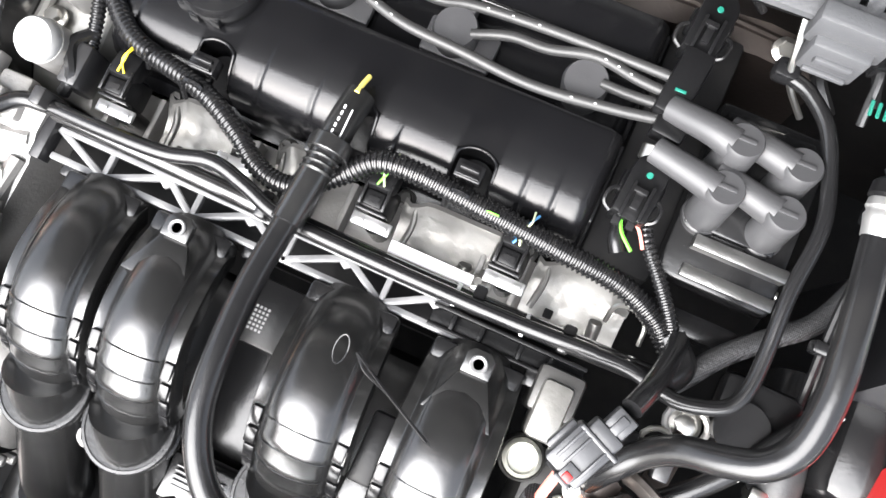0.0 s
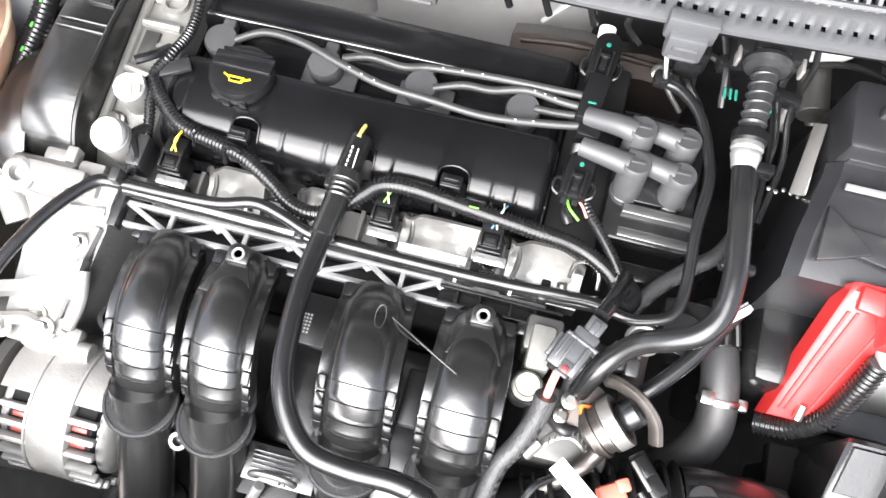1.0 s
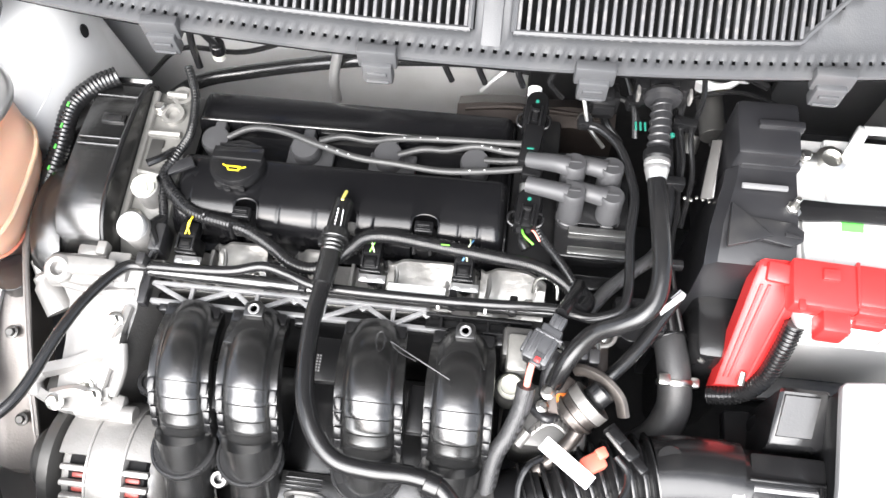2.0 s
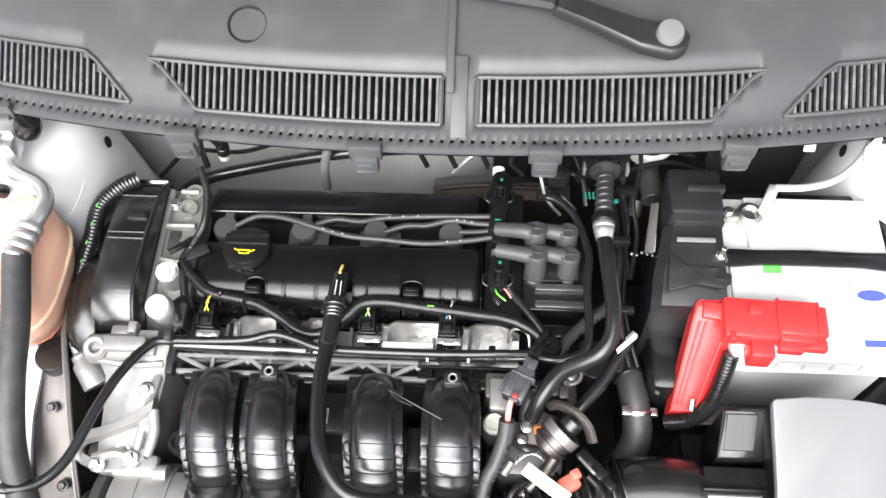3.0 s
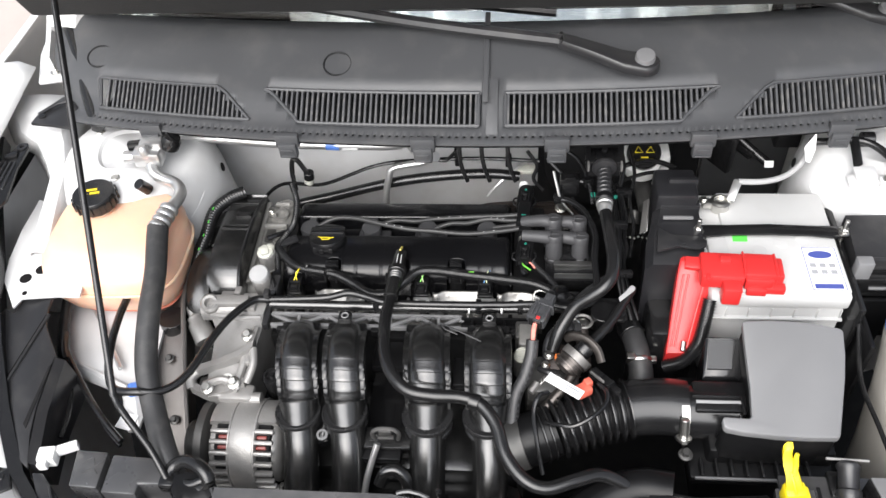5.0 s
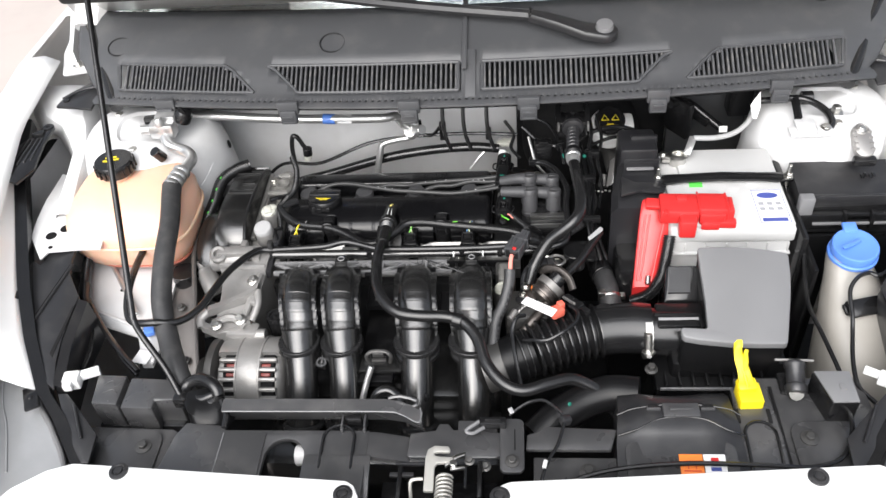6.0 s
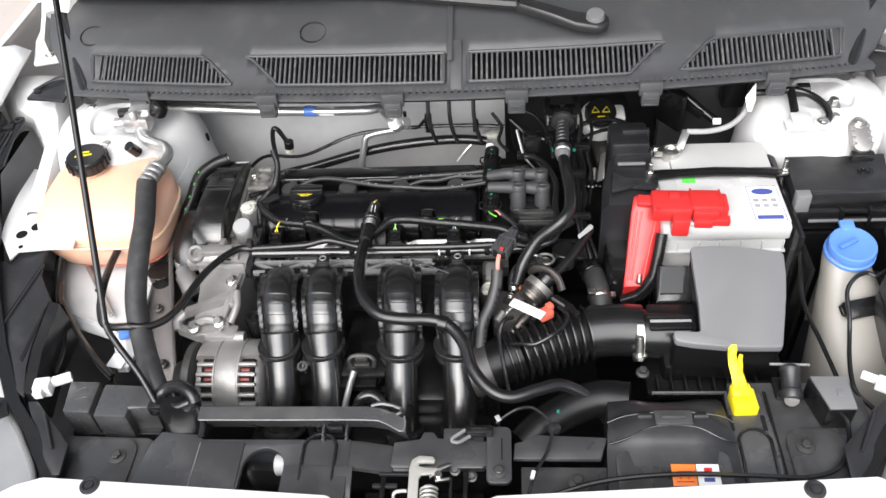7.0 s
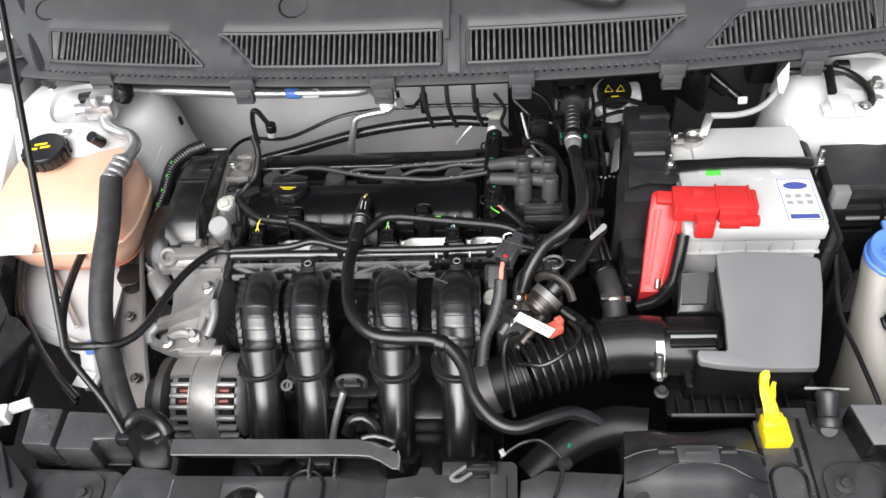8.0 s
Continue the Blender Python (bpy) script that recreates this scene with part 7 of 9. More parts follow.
    part("wire", tube([(0.6, -0.085, 0.928), (0.576, -0.101, 0.93), (0.564, -0.097, 0.931), (0.547, -0.104, 0.929), (0.534, -0.121, 0.92), (0.5315, -0.152, 0.905), (0.528, -0.175, 0.893), (0.521, -0.205, 0.886), (0.515, -0.235, 0.885), (0.516, -0.256, 0.88), (0.533, -0.275, 0.872)], 0.003, 8), RUBBER, l)
    part("plug", moved(merge(box((0, 0, 0), (0.022, 0.017, 0.014), 0.002), box((-0.019, 0.003, 0), (0.02, 0.008, 0.009), 0.001), box((0.003, -0.0095, 0.002), (0.01, 0.003, 0.006), 0.001)), pose(0.543, -0.262, 0.903, 0, 0, -30)), WHITEPL, l)
    r = thing("brake_reservoir", "white brake fluid reservoir with a black cap printed in yellow", "brake reservoir", (0.23, 0.205, 0.9))
    part("tank", merge(lathe([(0.024, 0.945), (0.028, 0.955), (0.028, 0.972), (0.02, 0.98)], pose(0.232, 0.212, 0), 32), span(0.24, 0.275, 0.2, 0.24, 0.95, 0.985, 0.006), rod((0.232, 0.215, 0.965), (0.232, 0.204, 0.99), 0.0215, 28)), WHITEPL, r)
    turn = radians(0)
    cm = towards((0.232, 0.206, 0.985), (0, -0.5, 0.87))
    part("cap", lathe([(0.0245, 0), (0.026, 0.002), (0.026, 0.013), (0.0245, 0.0155), (0.019, 0.0155), (0.0185, 0.0148), (0.0005, 0.0148)], cm, 40), BLACK, r)
    part("neck_ring", lathe([(0.0285, -0.034), (0.032, -0.03), (0.033, -0.006), (0.031, -0.002), (0.0255, -0.001)], cm, 40), WHITEPL, r)
    part("cap_print", merge(*[moved(tube([(sg * 0.0085 - 0.006, -0.001, 0), (sg * 0.0085 + 0.006, -0.001, 0), (sg * 0.0085 + sg * 0.001, 0.009, 0), (sg * 0.0085 - 0.006, -0.001, 0)], 0.0007, 5, 1), cm @ Matrix.Translation((0, 0, 0.0153)) @ Matrix.Rotation(turn, 4, "Z")) for sg in (-1, 1)],
         moved(box((0, -0.009, 0.0152), (0.011, 0.002, 0.0006), 0), cm @ Matrix.Rotation(turn, 4, "Z"))), YELLOWINK, r)
    part("master_cylinder", merge(rod((0.235, 0.22, 0.925), (0.24, 0.15, 0.925), 0.014, 20), rod((0.225, 0.165, 0.905), (0.222, 0.15, 0.89), 0.009, 14), rod((0.246, 0.17, 0.91), (0.25, 0.155, 0.9), 0.007, 12)), DARKSTEEL, r)
    r.location += Vector((0.008, 0.06, -0.041))
    s = thing("earth_strap", "black looped cable on a white plate on the strut tower", "cable", (0.55, 0.2, 1.0))
    part("plate", merge(box((0.532, 0.142, 1.003), (0.066, 0.026, 0.005), 0.002), box((0.525, 0.15, 1.007), (0.03, 0.034, 0.006), 0.002), box((0.548, 0.134, 1.01), (0.022, 0.014, 0.01), 0.002)), INNER, s)
    part("cable", tube([(0.462, 0.214, 1.014), (0.49, 0.213, 1.016), (0.52, 0.216, 1.016), (0.543, 0.21, 1.015), (0.56, 0.19, 1.013), (0.566, 0.165, 1.011), (0.562, 0.147, 1.009), (0.548, 0.138, 1.01)], 0.0055, 10), RUBBER, s)
    part("drop", tube([(0.522, 0.216, 1.018), (0.521, 0.196, 1.014), (0.52, 0.172, 1.007)], 0.0068, 10, flat=0.6), RUBBER, s)
    part("hood", merge(rod((0.535, 0.222, 1.012), (0.552, 0.222, 1.012), 0.011, 16)), RUBBER, s)
    part("bolt", hexbolt((0.582, 0.192, 1.001), r=0.0075, h=0.014), STEEL, s)
    part("bolt", hexbolt((0.549, 0.134, 1.0145), r=0.0055, h=0.006), STEEL, s)
    k = thing("wing_buffer", "grey ribbed rubber buffer bolted on the inner wing", "buffer", (0.64, 0.12, 0.99))
    part("body", merge(prism(arc_outline(-0.014, 0.014, -0.035, 0.02, 0.012), 0.012, 0.003, pose(0.604, 0.132, 0.992, 25, 0, 0)), *[box((0.604 + sg * 0.0115, 0.106 + 0.009 * i, 0.992 + 0.0042 * i), (0.006, 0.003, 0.006), 0.0008) for i in range(4) for sg in (-1, 1)], lathe([(0.0095, 0), (0.01, 0.002), (0.008, 0.004), (0.006, 0.002)], pose(0.604, 0.138, 1.0065, 25, 0, 0), 20)), ROUGHSTEEL, k)
    part("foot", box((0.604, 0.098, 0.977), (0.034, 0.014, 0.014), 0.004), RUBBER, k)
    part("bolt", hexbolt((0.604, 0.138, 1.008), (0, -0.4, 1), 0.0045, 0.005), STEEL, k)
    a = thing("cowl_wiring", "black wiring and bracket below the cowl by the strut tower", "wiring", (0.419, 0.310, 0.933))
    part("bracket", box((0.361, 0.294, 0.938), (0.014, 0.06, 0.07), 0.004, (0, 0, 35)), BLACK, a)
    part("arm", box((0.398, 0.302, 0.933), (0.05, 0.02, 0.016), 0.004, (0, 20, -35)), BLACK, a)
    part("cable", tube([(0.345, 0.289, 0.964), (0.377, 0.310, 0.954), (0.419, 0.289, 0.927), (0.440, 0.273, 0.917)], 0.007, 10), RUBBER, a)
    part("cable", tube([(0.472, 0.342, 0.986), (0.525, 0.321, 0.986), (0.578, 0.316, 0.986), (0.631, 0.342, 0.986)], 0.006, 10), RUBBER, a)
    part("tab", merge(box((0.435, 0.268, 0.924), (0.014, 0.003, 0.011), 0.001, (-30, 0, 0))), WHITEPL, a)
    j = thing("junction_box", "black relay box below the cowl", "relay box", (0.4, 0.26, 0.99))
    part("box", span(0.45, 0.49, 0.31, 0.345, 0.92, 0.99, 0.004), BLACK, j)
    hs = thing("heat_shield", "brownish pressed steel heat shield behind the valve cover", "heat shield", (0.05, 0.25, 0.85))
    part("plate", loft([[Vector((x, 0.224, 0.75)), Vector((x, 0.228, z)), Vector((x, 0.25, z + 0.008)), Vector((x, 0.28, z - 0.02)), Vector((x, 0.28, 0.75))] for x, z in ((-0.03, 0.838), (0.0, 0.846), (0.04, 0.85), (0.06, 0.844), (0.1, 0.85), (0.15, 0.842))]), BROWNSTEEL, hs)
    part("bead", tube([(-0.02, 0.242, 0.85), (0.04, 0.242, 0.86), (0.14, 0.242, 0.852)], 0.003, 8), BROWNSTEEL, hs)
    part("bolt", hexbolt((0.115, 0.236, 0.856), (0, -0.3, 1), 0.006, 0.008), STEEL, hs)
    bw = thing("bulkhead_wiring", "tangle of thin black wires and clips at the dark bulkhead", "wiring", (0.2, 0.22, 0.93))
    for pts, r2 in ((((0.09, 0.24, 0.96), (0.12, 0.215, 0.945), (0.15, 0.205, 0.94), (0.165, 0.19, 0.92)), 0.0035), (((0.1, 0.26, 0.97), (0.135, 0.235, 0.965), (0.152, 0.2, 0.95), (0.158, 0.17, 0.93)), 0.0028), (((0.2, 0.25, 0.98), (0.205, 0.22, 0.96), (0.2, 0.19, 0.94), (0.206, 0.15, 0.925), (0.2, 0.11, 0.91)), 0.0034),
                     (((0.215, 0.25, 0.975), (0.222, 0.215, 0.95), (0.214, 0.18, 0.93), (0.218, 0.14, 0.915), (0.21, 0.09, 0.9)), 0.0028), (((0.18, 0.23, 0.93), (0.21, 0.235, 0.95), (0.25, 0.24, 0.955), (0.285, 0.23, 0.95)), 0.004), (((0.19, 0.215, 0.925), (0.225, 0.222, 0.94), (0.26, 0.225, 0.945), (0.3, 0.215, 0.94)), 0.003),
                     (((0.06, 0.245, 0.97), (0.075, 0.24, 0.945), (0.07, 0.236, 0.92), (0.085, 0.232, 0.9)), 0.003)):
        part("wire", tube(pts, r2, 8), RUBBER, bw)
    part("clip", box((0.152, 0.2, 0.948), (0.014, 0.01, 0.016), 0.002, (0, 0, 20)), BLACK, bw)
    part("clip", box((0.205, 0.185, 0.94), (0.024, 0.01, 0.014), 0.002, (0, 0, -10)), BLACK, bw)
    for i in range(3):
        part("green_mark", rod((0.156 + 0.0045 * i, 0.181, 0.944), (0.157 + 0.0045 * i, 0.172, 0.942), 0.0012, 6), TEALDOT, bw, "green paint stripe")
    for i in range(7):
        part("bead_bolt", hexbolt((0.205 + 0.006 * i, 0.118 - 0.0015 * (i % 3), 0.914), (0, 0, 1), 0.0013, 0.002), STEEL, bw)
    bo = thing("brake_booster", "dark round brake booster at the firewall", "brake booster", (0.18, 0.27, 0.9))
    part("shell", lathe([(0.06, 0), (0.1, 0.02), (0.11, 0.04), (0.11, 0.07)], towards((0.2, 0.315, 0.85), (0, 1, 0)), 40), DARK, bo)


right_side()


# ---- coolant side ----
def coolant_tank():
    e = thing("coolant_tank", "peach translucent coolant tank with a black screw cap", "coolant tank", (-0.53, 0.05, 0.87))
    rings = []
    for sx, sy, cx, cy, z in ((0.074, 0.052, -0.532, 0.04, 0.885), (0.088, 0.066, -0.535, 0.045, 0.894), (0.098, 0.076, -0.538, 0.05, 0.915), (0.102, 0.082, -0.54, 0.052, 0.94), (0.098, 0.08, -0.54, 0.06, 0.965), (0.086, 0.068, -0.54, 0.07, 0.982), (0.06, 0.045, -0.54, 0.075, 0.988)):
        rings.append([Vector((cx + sx * math.copysign(abs(math.cos(t)) ** 0.55, math.cos(t)), cy + sy * math.copysign(abs(math.sin(t)) ** 0.55, math.sin(t)), z)) for t in [2 * math.pi * i / 40 for i in range(40)]])
    part("tank", loft(rings), TANK, e)
    part("coolant", loft([[Vector((-0.53 + a * math.copysign(abs(math.cos(t)) ** 0.55, math.cos(t)), 0.041 + b * math.copysign(abs(math.sin(t)) ** 0.55, math.sin(t)), z)) for t in [2 * math.pi * i / 40 for i in range(40)]] for a, b, z in ((0.06, 0.04, 0.879), (0.078, 0.056, 0.883), (0.082, 0.06, 0.889))]), material("red_coolant", (0.6, 0.22, 0.16), 0.3), e, "red coolant showing at the bottom")
    part("seam", tube([(-0.54 + 0.1035 * math.copysign(abs(math.cos(t)) ** 0.55, math.cos(t)), 0.051 + 0.0835 * math.copysign(abs(math.sin(t)) ** 0.55, math.sin(t)), 0.938) for t in [2 * math.pi * i / 32 for i in range(33)]], 0.0025, 6, 1), TANK, e)
    part("neck", lathe([(0.026, 0.98), (0.026, 0.996)], pose(-0.57, 0.1, 0), 28), TANK, e)
    cap = part("cap", lathe([(0.0295, 0.993), (0.031, 0.995), (0.031, 1.012), (0.029, 1.015), (0.0005, 1.016)], pose(-0.57, 0.1, 0), 36), BLACK, e, "black screw cap with yellow warning print")
    part("grip", merge(*[box((-0.57 + 0.0312 * math.cos(2 * math.pi * i / 18), 0.1 + 0.0312 * math.sin(2 * math.pi * i / 18), 1.003), (0.004, 0.004, 0.016), 0.001, (0, 0, 20 * i)) for i in range(18)]), BLACK, cap)
    part("print", merge(box((-0.574, 0.104, 1.0162), (0.018, 0.004, 0.0006), 0, (0, 0, 12)), box((-0.566, 0.098, 1.0162), (0.014, 0.004, 0.0006), 0, (0, 0, 12)), box((-0.58, 0.094, 1.0162), (0.008, 0.004, 0.0006), 0)), YELLOWINK, cap)
    p = thing("aircon_pipe", "bare aluminium air conditioning pipe with a crimped black hose", "aircon pipe", (-0.5, 0.1, 1.0))
    part("block", merge(box((-0.503, 0.168, 1.026), (0.042, 0.026, 0.026), 0.004), box((-0.498, 0.18, 1.04), (0.034, 0.02, 0.014), 0.003), rod((-0.54, 0.165, 1.026), (-0.52, 0.167, 1.026), 0.009, 14), lathe([(0.008, 0), (0.008, 0.01), (0.005, 0.014)], pose(-0.503, 0.16, 1.038), 14)), ALUPIPE, p)
    part("black_cap", lathe([(0.014, 0), (0.015, 0.012), (0.012, 0.02)], towards((-0.475, 0.185, 1.03), (0.5, 0.1, 1)), 20), BLACK, p)
    part("gasket", box((-0.512, 0.184, 1.032), (0.05, 0.012, 0.02), 0.003, (0, 0, 10)), BLACK, p)
    part("pipe", tube([(-0.5, 0.158, 1.016), (-0.492, 0.146, 1.01), (-0.478, 0.14, 1.006), (-0.456, 0.13, 1.005), (-0.444, 0.112, 1.005), (-0.444, 0.092, 1.006), (-0.45, 0.074, 1.006)], 0.0088, 14), ALUPIPE, p)
    part("crimp", merge(*[lathe([(0.0125, -0.0045), (0.0138, -0.002), (0.0138, 0.002), (0.0125, 0.0045)], towards((-0.45 - 0.0022 * i, 0.074 - 0.011 * i, 1.006 - 0.0006 * i), (-0.2, -1, -0.1)), 24) for i in range(4)]), ALUPIPE, p)
    part("service_cap", rod((-0.498, 0.124, 0.998), (-0.505, 0.116, 1.018), 0.0085, 16), BLACK, p)
    part("hose", tube([(-0.457, 0.042, 1.003), (-0.453, 0.02, 0.998), (-0.443, -0.03, 0.988), (-0.438, -0.09, 0.972), (-0.431, -0.15, 0.945), (-0.413, -0.2, 0.92), (-0.388, -0.25, 0.905), (-0.37, -0.28, 0.885)], 0.0148, 18), HOSE, p)
    u = thing("upper_aircon_line", "aluminium air conditioning line with a blue band below the cowl", "aircon pipe", (-0.316, 0.245, 0.990))
    part("pipe", tube([(-0.492, 0.245, 1.001), (-0.440, 0.243, 0.999), (-0.316, 0.235, 0.994), (-0.160, 0.240, 0.986), (-0.128, 0.255, 0.979), (-0.118, 0.268, 0.953), (-0.103, 0.275, 0.936)], 0.0078, 14), ALUPIPE, u)
    part("blue_band", rod((-0.251, 0.236, 0.991), (-0.230, 0.237, 0.989), 0.0088, 20), BLUE, u)
    part("label_band", rod((-0.226, 0.237, 0.989), (-0.201, 0.238, 0.988), 0.0085, 20), PAPER, u)
    part("valve", merge(rod((-0.106, 0.275, 0.933), (-0.084, 0.251, 0.953), 0.0085, 14), rod((-0.108, 0.281, 0.923), (-0.108, 0.261, 0.943), 0.011, 14)), ALUPIPE, u)
    part("lower_pipe", tube([(-0.108, 0.271, 0.923), (-0.138, 0.268, 0.920), (-0.160, 0.266, 0.913), (-0.166, 0.262, 0.897), (-0.173, 0.257, 0.865), (-0.175, 0.257, 0.823)], 0.0058, 10), ALUPIPE, u)
    s = thing("vent_pipe", "thin black rubber pipe looping from the fuel rail past the tank", "pipe", (-0.35, -0.03, 0.9))
    part("pipe", tube([(-0.304, -0.012, 0.914), (-0.325, -0.018, 0.918), (-0.345, -0.05, 0.925), (-0.36, -0.09, 0.93), (-0.378, -0.15, 0.93), (-0.4, -0.178, 0.932), (-0.43, -0.188, 0.94), (-0.466, -0.182, 0.935), (-0.484, -0.155, 0.935), (-0.496, -0.11, 0.935), (-0.504, -0.06, 0.93), (-0.504, -0.025, 0.93)], 0.0055, 12), RUBBER, s)
    part("over_rail", tube([(-0.304, -0.012, 0.914), (-0.26, -0.012, 0.9165), (-0.22, -0.01, 0.918), (-0.19, -0.003, 0.92), (-0.165, -0.008, 0.919), (-0.14, -0.016, 0.918), (-0.11, -0.018, 0.917), (0.0, -0.018, 0.917), (0.07, -0.015, 0.917)], 0.005, 10), RUBBER, s)
    r = thing("bonnet_prop", "long black bonnet prop rod rising from the front panel", "prop rod", (-0.38, -0.29, 0.9))
    part("rod", tube([(-0.372, -0.29, 0.905), (-0.395, -0.262, 0.93), (-0.425, -0.235, 0.965), (-0.435, -0.222, 0.985), (-0.443, -0.19, 1.015), (-0.52, 0.1, 1.246), (-0.56, 0.25, 1.365)], 0.0045, 10, 10), BLACK, r)
    part("pivot_clip", merge(box((-0.372, -0.292, 0.9), (0.02, 0.016, 0.02), 0.004)), BLACK, r)
    b = thing("green_hose", "black corrugated hose with green stripes beside the timing cover", "hose", (-0.44, 0.1, 0.9))
    part("hose", tube([(-0.385, 0.192, 0.93), (-0.405, 0.178, 0.93), (-0.425, 0.152, 0.925), (-0.432, 0.11, 0.91), (-0.443, 0.07, 0.895), (-0.46, 0.035, 0.868)], lambda i, n: 0.0105 * (1.0, 0.99, 0.93, 0.93)[i % 4], 14, 10, 0.0011), LOOM, b)
    part("stripe", merge(*[box((-0.423 - 0.004 * i, 0.148 - 0.021 * i, 0.9365 - 0.008 * i), (0.002, 0.005, 0.002), 0.0006, (15, 0, -12)) for i in range(4)]), GREEN, b)
    m = thing("engine_mount", "pressed steel engine mount bracket beside the timing cover", "engine mount", (-0.44, 0.0, 0.8))
    part("arm", loft([[Vector((x0, y, z - 0.05)), Vector((x0, y, z - 0.012)), Vector((x0 + 0.01, y, z - 0.018)), Vector((x1 - 0.006, y, z - 0.014)), Vector((x1 - 0.003, y, z + 0.01)), Vector((x1, y, z + 0.01)), Vector((x1, y, z - 0.05))] for x0, x1, y, z in ((-0.455, -0.42, 0.06, 0.89), (-0.455, -0.415, 0.0, 0.885), (-0.447, -0.402, -0.06, 0.868), (-0.44, -0.388, -0.13, 0.84), (-0.43, -0.375, -0.2, 0.8))]), MOUNTSTEEL, m)
    part("rolled_edge", tube([(-0.418, 0.06, 0.9), (-0.413, 0.0, 0.895), (-0.4, -0.06, 0.878), (-0.386, -0.13, 0.85), (-0.373, -0.2, 0.81)], 0.003, 8), MOUNTSTEEL, m)
    part("bolt", hexbolt((-0.425, -0.075, 0.852), (0, -0.3, 1), 0.0045, 0.006), DARKSTEEL, m)
    part("bolt", hexbolt((-0.405, -0.155, 0.818), (0, -0.3, 1), 0.0045, 0.006), DARKSTEEL, m)
    part("rubber", merge(rod((-0.432, -0.02, 0.82), (-0.43, -0.02, 0.878), 0.02, 20)), RUBBER, m)
    m.location += Vector((-0.026, 0.0, 0.0))
    k = thing("chassis_leg", "white painted chassis leg below the coolant tank", "chassis leg", (-0.5, -0.1, 0.75), kind="structure")
    part("panel", loft([[Vector((x0, y, z - 0.006)), Vector((x0, y, z)), Vector((x0 + 0.02, y, z + 0.008)), Vector((x1, y, z)), Vector((x1, y, z - 0.006))] for x0, x1, y, z in ((-0.64, -0.475, 0.1, 0.87), (-0.63, -0.47, -0.02, 0.866), (-0.61, -0.465, -0.09, 0.863), (-0.56, -0.46, -0.118, 0.86), (-0.498, -0.455, -0.14, 0.858), (-0.474, -0.459, -0.195, 0.855))]), INNER, k)
    part("loom_clip", box((-0.475, -0.142, 0.873), (0.016, 0.02, 0.01), 0.003, (0, 0, 20)), BLUE, k)
    part("label", box((-0.473, -0.187, 0.8645), (0.024, 0.024, 0.0012), 0.0003, (0, 0, -12)), PAPER, k)
    part("seam_rod", rod((-0.607, 0.033, 0.884), (-0.505, -0.11, 0.874), 0.0035, 8), ALUPIPE, k)
    part("fold", rod((-0.57, -0.1, 0.869), (-0.49, -0.135, 0.867), 0.003, 8), INNER, k)
    part("hole", lathe([(0.0035, 0), (0.003, 0.001)], pose(-0.548, -0.055, 0.8722), 14), DARK, k)
    w = thing("lamp_wiring", "black taped wiring with a white plug at the headlamp", "wiring", (-0.54, -0.15, 0.9))
    part("trunk", loom([(-0.617, 0.03, 0.905), (-0.613, 0.0, 0.902), (-0.598, -0.06, 0.9), (-0.584, -0.1, 0.896)], 0.0075), LOOM, w)
    part("wire", tube([(-0.586, -0.095, 0.896), (-0.556, -0.15, 0.892), (-0.544, -0.192, 0.888), (-0.543, -0.226, 0.885)], 0.0036, 8), RUBBER, w)
    part("wire", tube([(-0.582, -0.095, 0.896), (-0.534, -0.156, 0.888), (-0.492, -0.2, 0.885), (-0.462, -0.226, 0.88)], 0.0044, 8), RUBBER, w)
    part("wire", tube([(-0.58, -0.1, 0.893), (-0.53, -0.16, 0.883), (-0.49, -0.206, 0.88), (-0.463, -0.23, 0.876)], 0.003, 8), RUBBER, w)
    part("tape", tube([(-0.594, -0.07, 0.899), (-0.585, -0.098, 0.896), (-0.578, -0.11, 0.893)], 0.0085, 10), RUBBER, w)
    part("plug", moved(merge(box((0, 0, 0), (0.022, 0.02, 0.02), 0.003), box((0.022, 0.01, 0), (0.026, 0.01, 0.012), 0.002, (0, 0, 15)), box((-0.002, -0.012, 0.004), (0.012, 0.012, 0.012), 0.002)), pose(-0.53, -0.268, 0.912, 0, 0, 8)), WHITEPL, w)
    d = thing("firewall_wiring", "black wiring and clips along the white firewall", "wiring", (-0.004, 0.272, 0.913))
    part("loom", tube([(-0.4, 0.262, 0.78), (-0.34, 0.262, 0.83), (-0.265, 0.274, 0.845), (-0.161, 0.274, 0.877), (-0.077, 0.274, 0.892), (-0.004, 0.274, 0.897), (0.048, 0.274, 0.892)], 0.0085, 12), LOOM, d)
    part("cable", tube([(-0.42, 0.285, 0.8), (-0.36, 0.285, 0.86), (-0.286, 0.287, 0.860), (-0.192, 0.293, 0.897), (-0.109, 0.293, 0.910), (-0.004, 0.293, 0.913), (0.080, 0.293, 0.908)], 0.0032, 8), RUBBER, d)
    for x in (-0.045, -0.01, 0.03):
        part("pipe", tube([(x, 0.25, 1.01), (x, 0.235, 0.975), (x + 0.004, 0.228, 0.95), (x + 0.012, 0.225, 0.925)], 0.0034, 8), RUBBER, d)
    part("clip", box((-0.051, 0.280, 0.929), (0.012, 0.012, 0.035), 0.002), BLACK, d)
    part("clip", box((0.030, 0.280, 0.921), (0.01, 0.012, 0.022), 0.002), BLACK, d)
    part("hook", tube([(-0.092, 0.287, 0.949), (-0.089, 0.282, 0.925), (-0.072, 0.280, 0.920), (-0.056, 0.282, 0.936)], 0.003, 8), RUBBER, d)
    x = thing("pipe_stub", "black wire rising from the engine end to a pale plug", "wire", (-0.313, 0.250, 0.901))
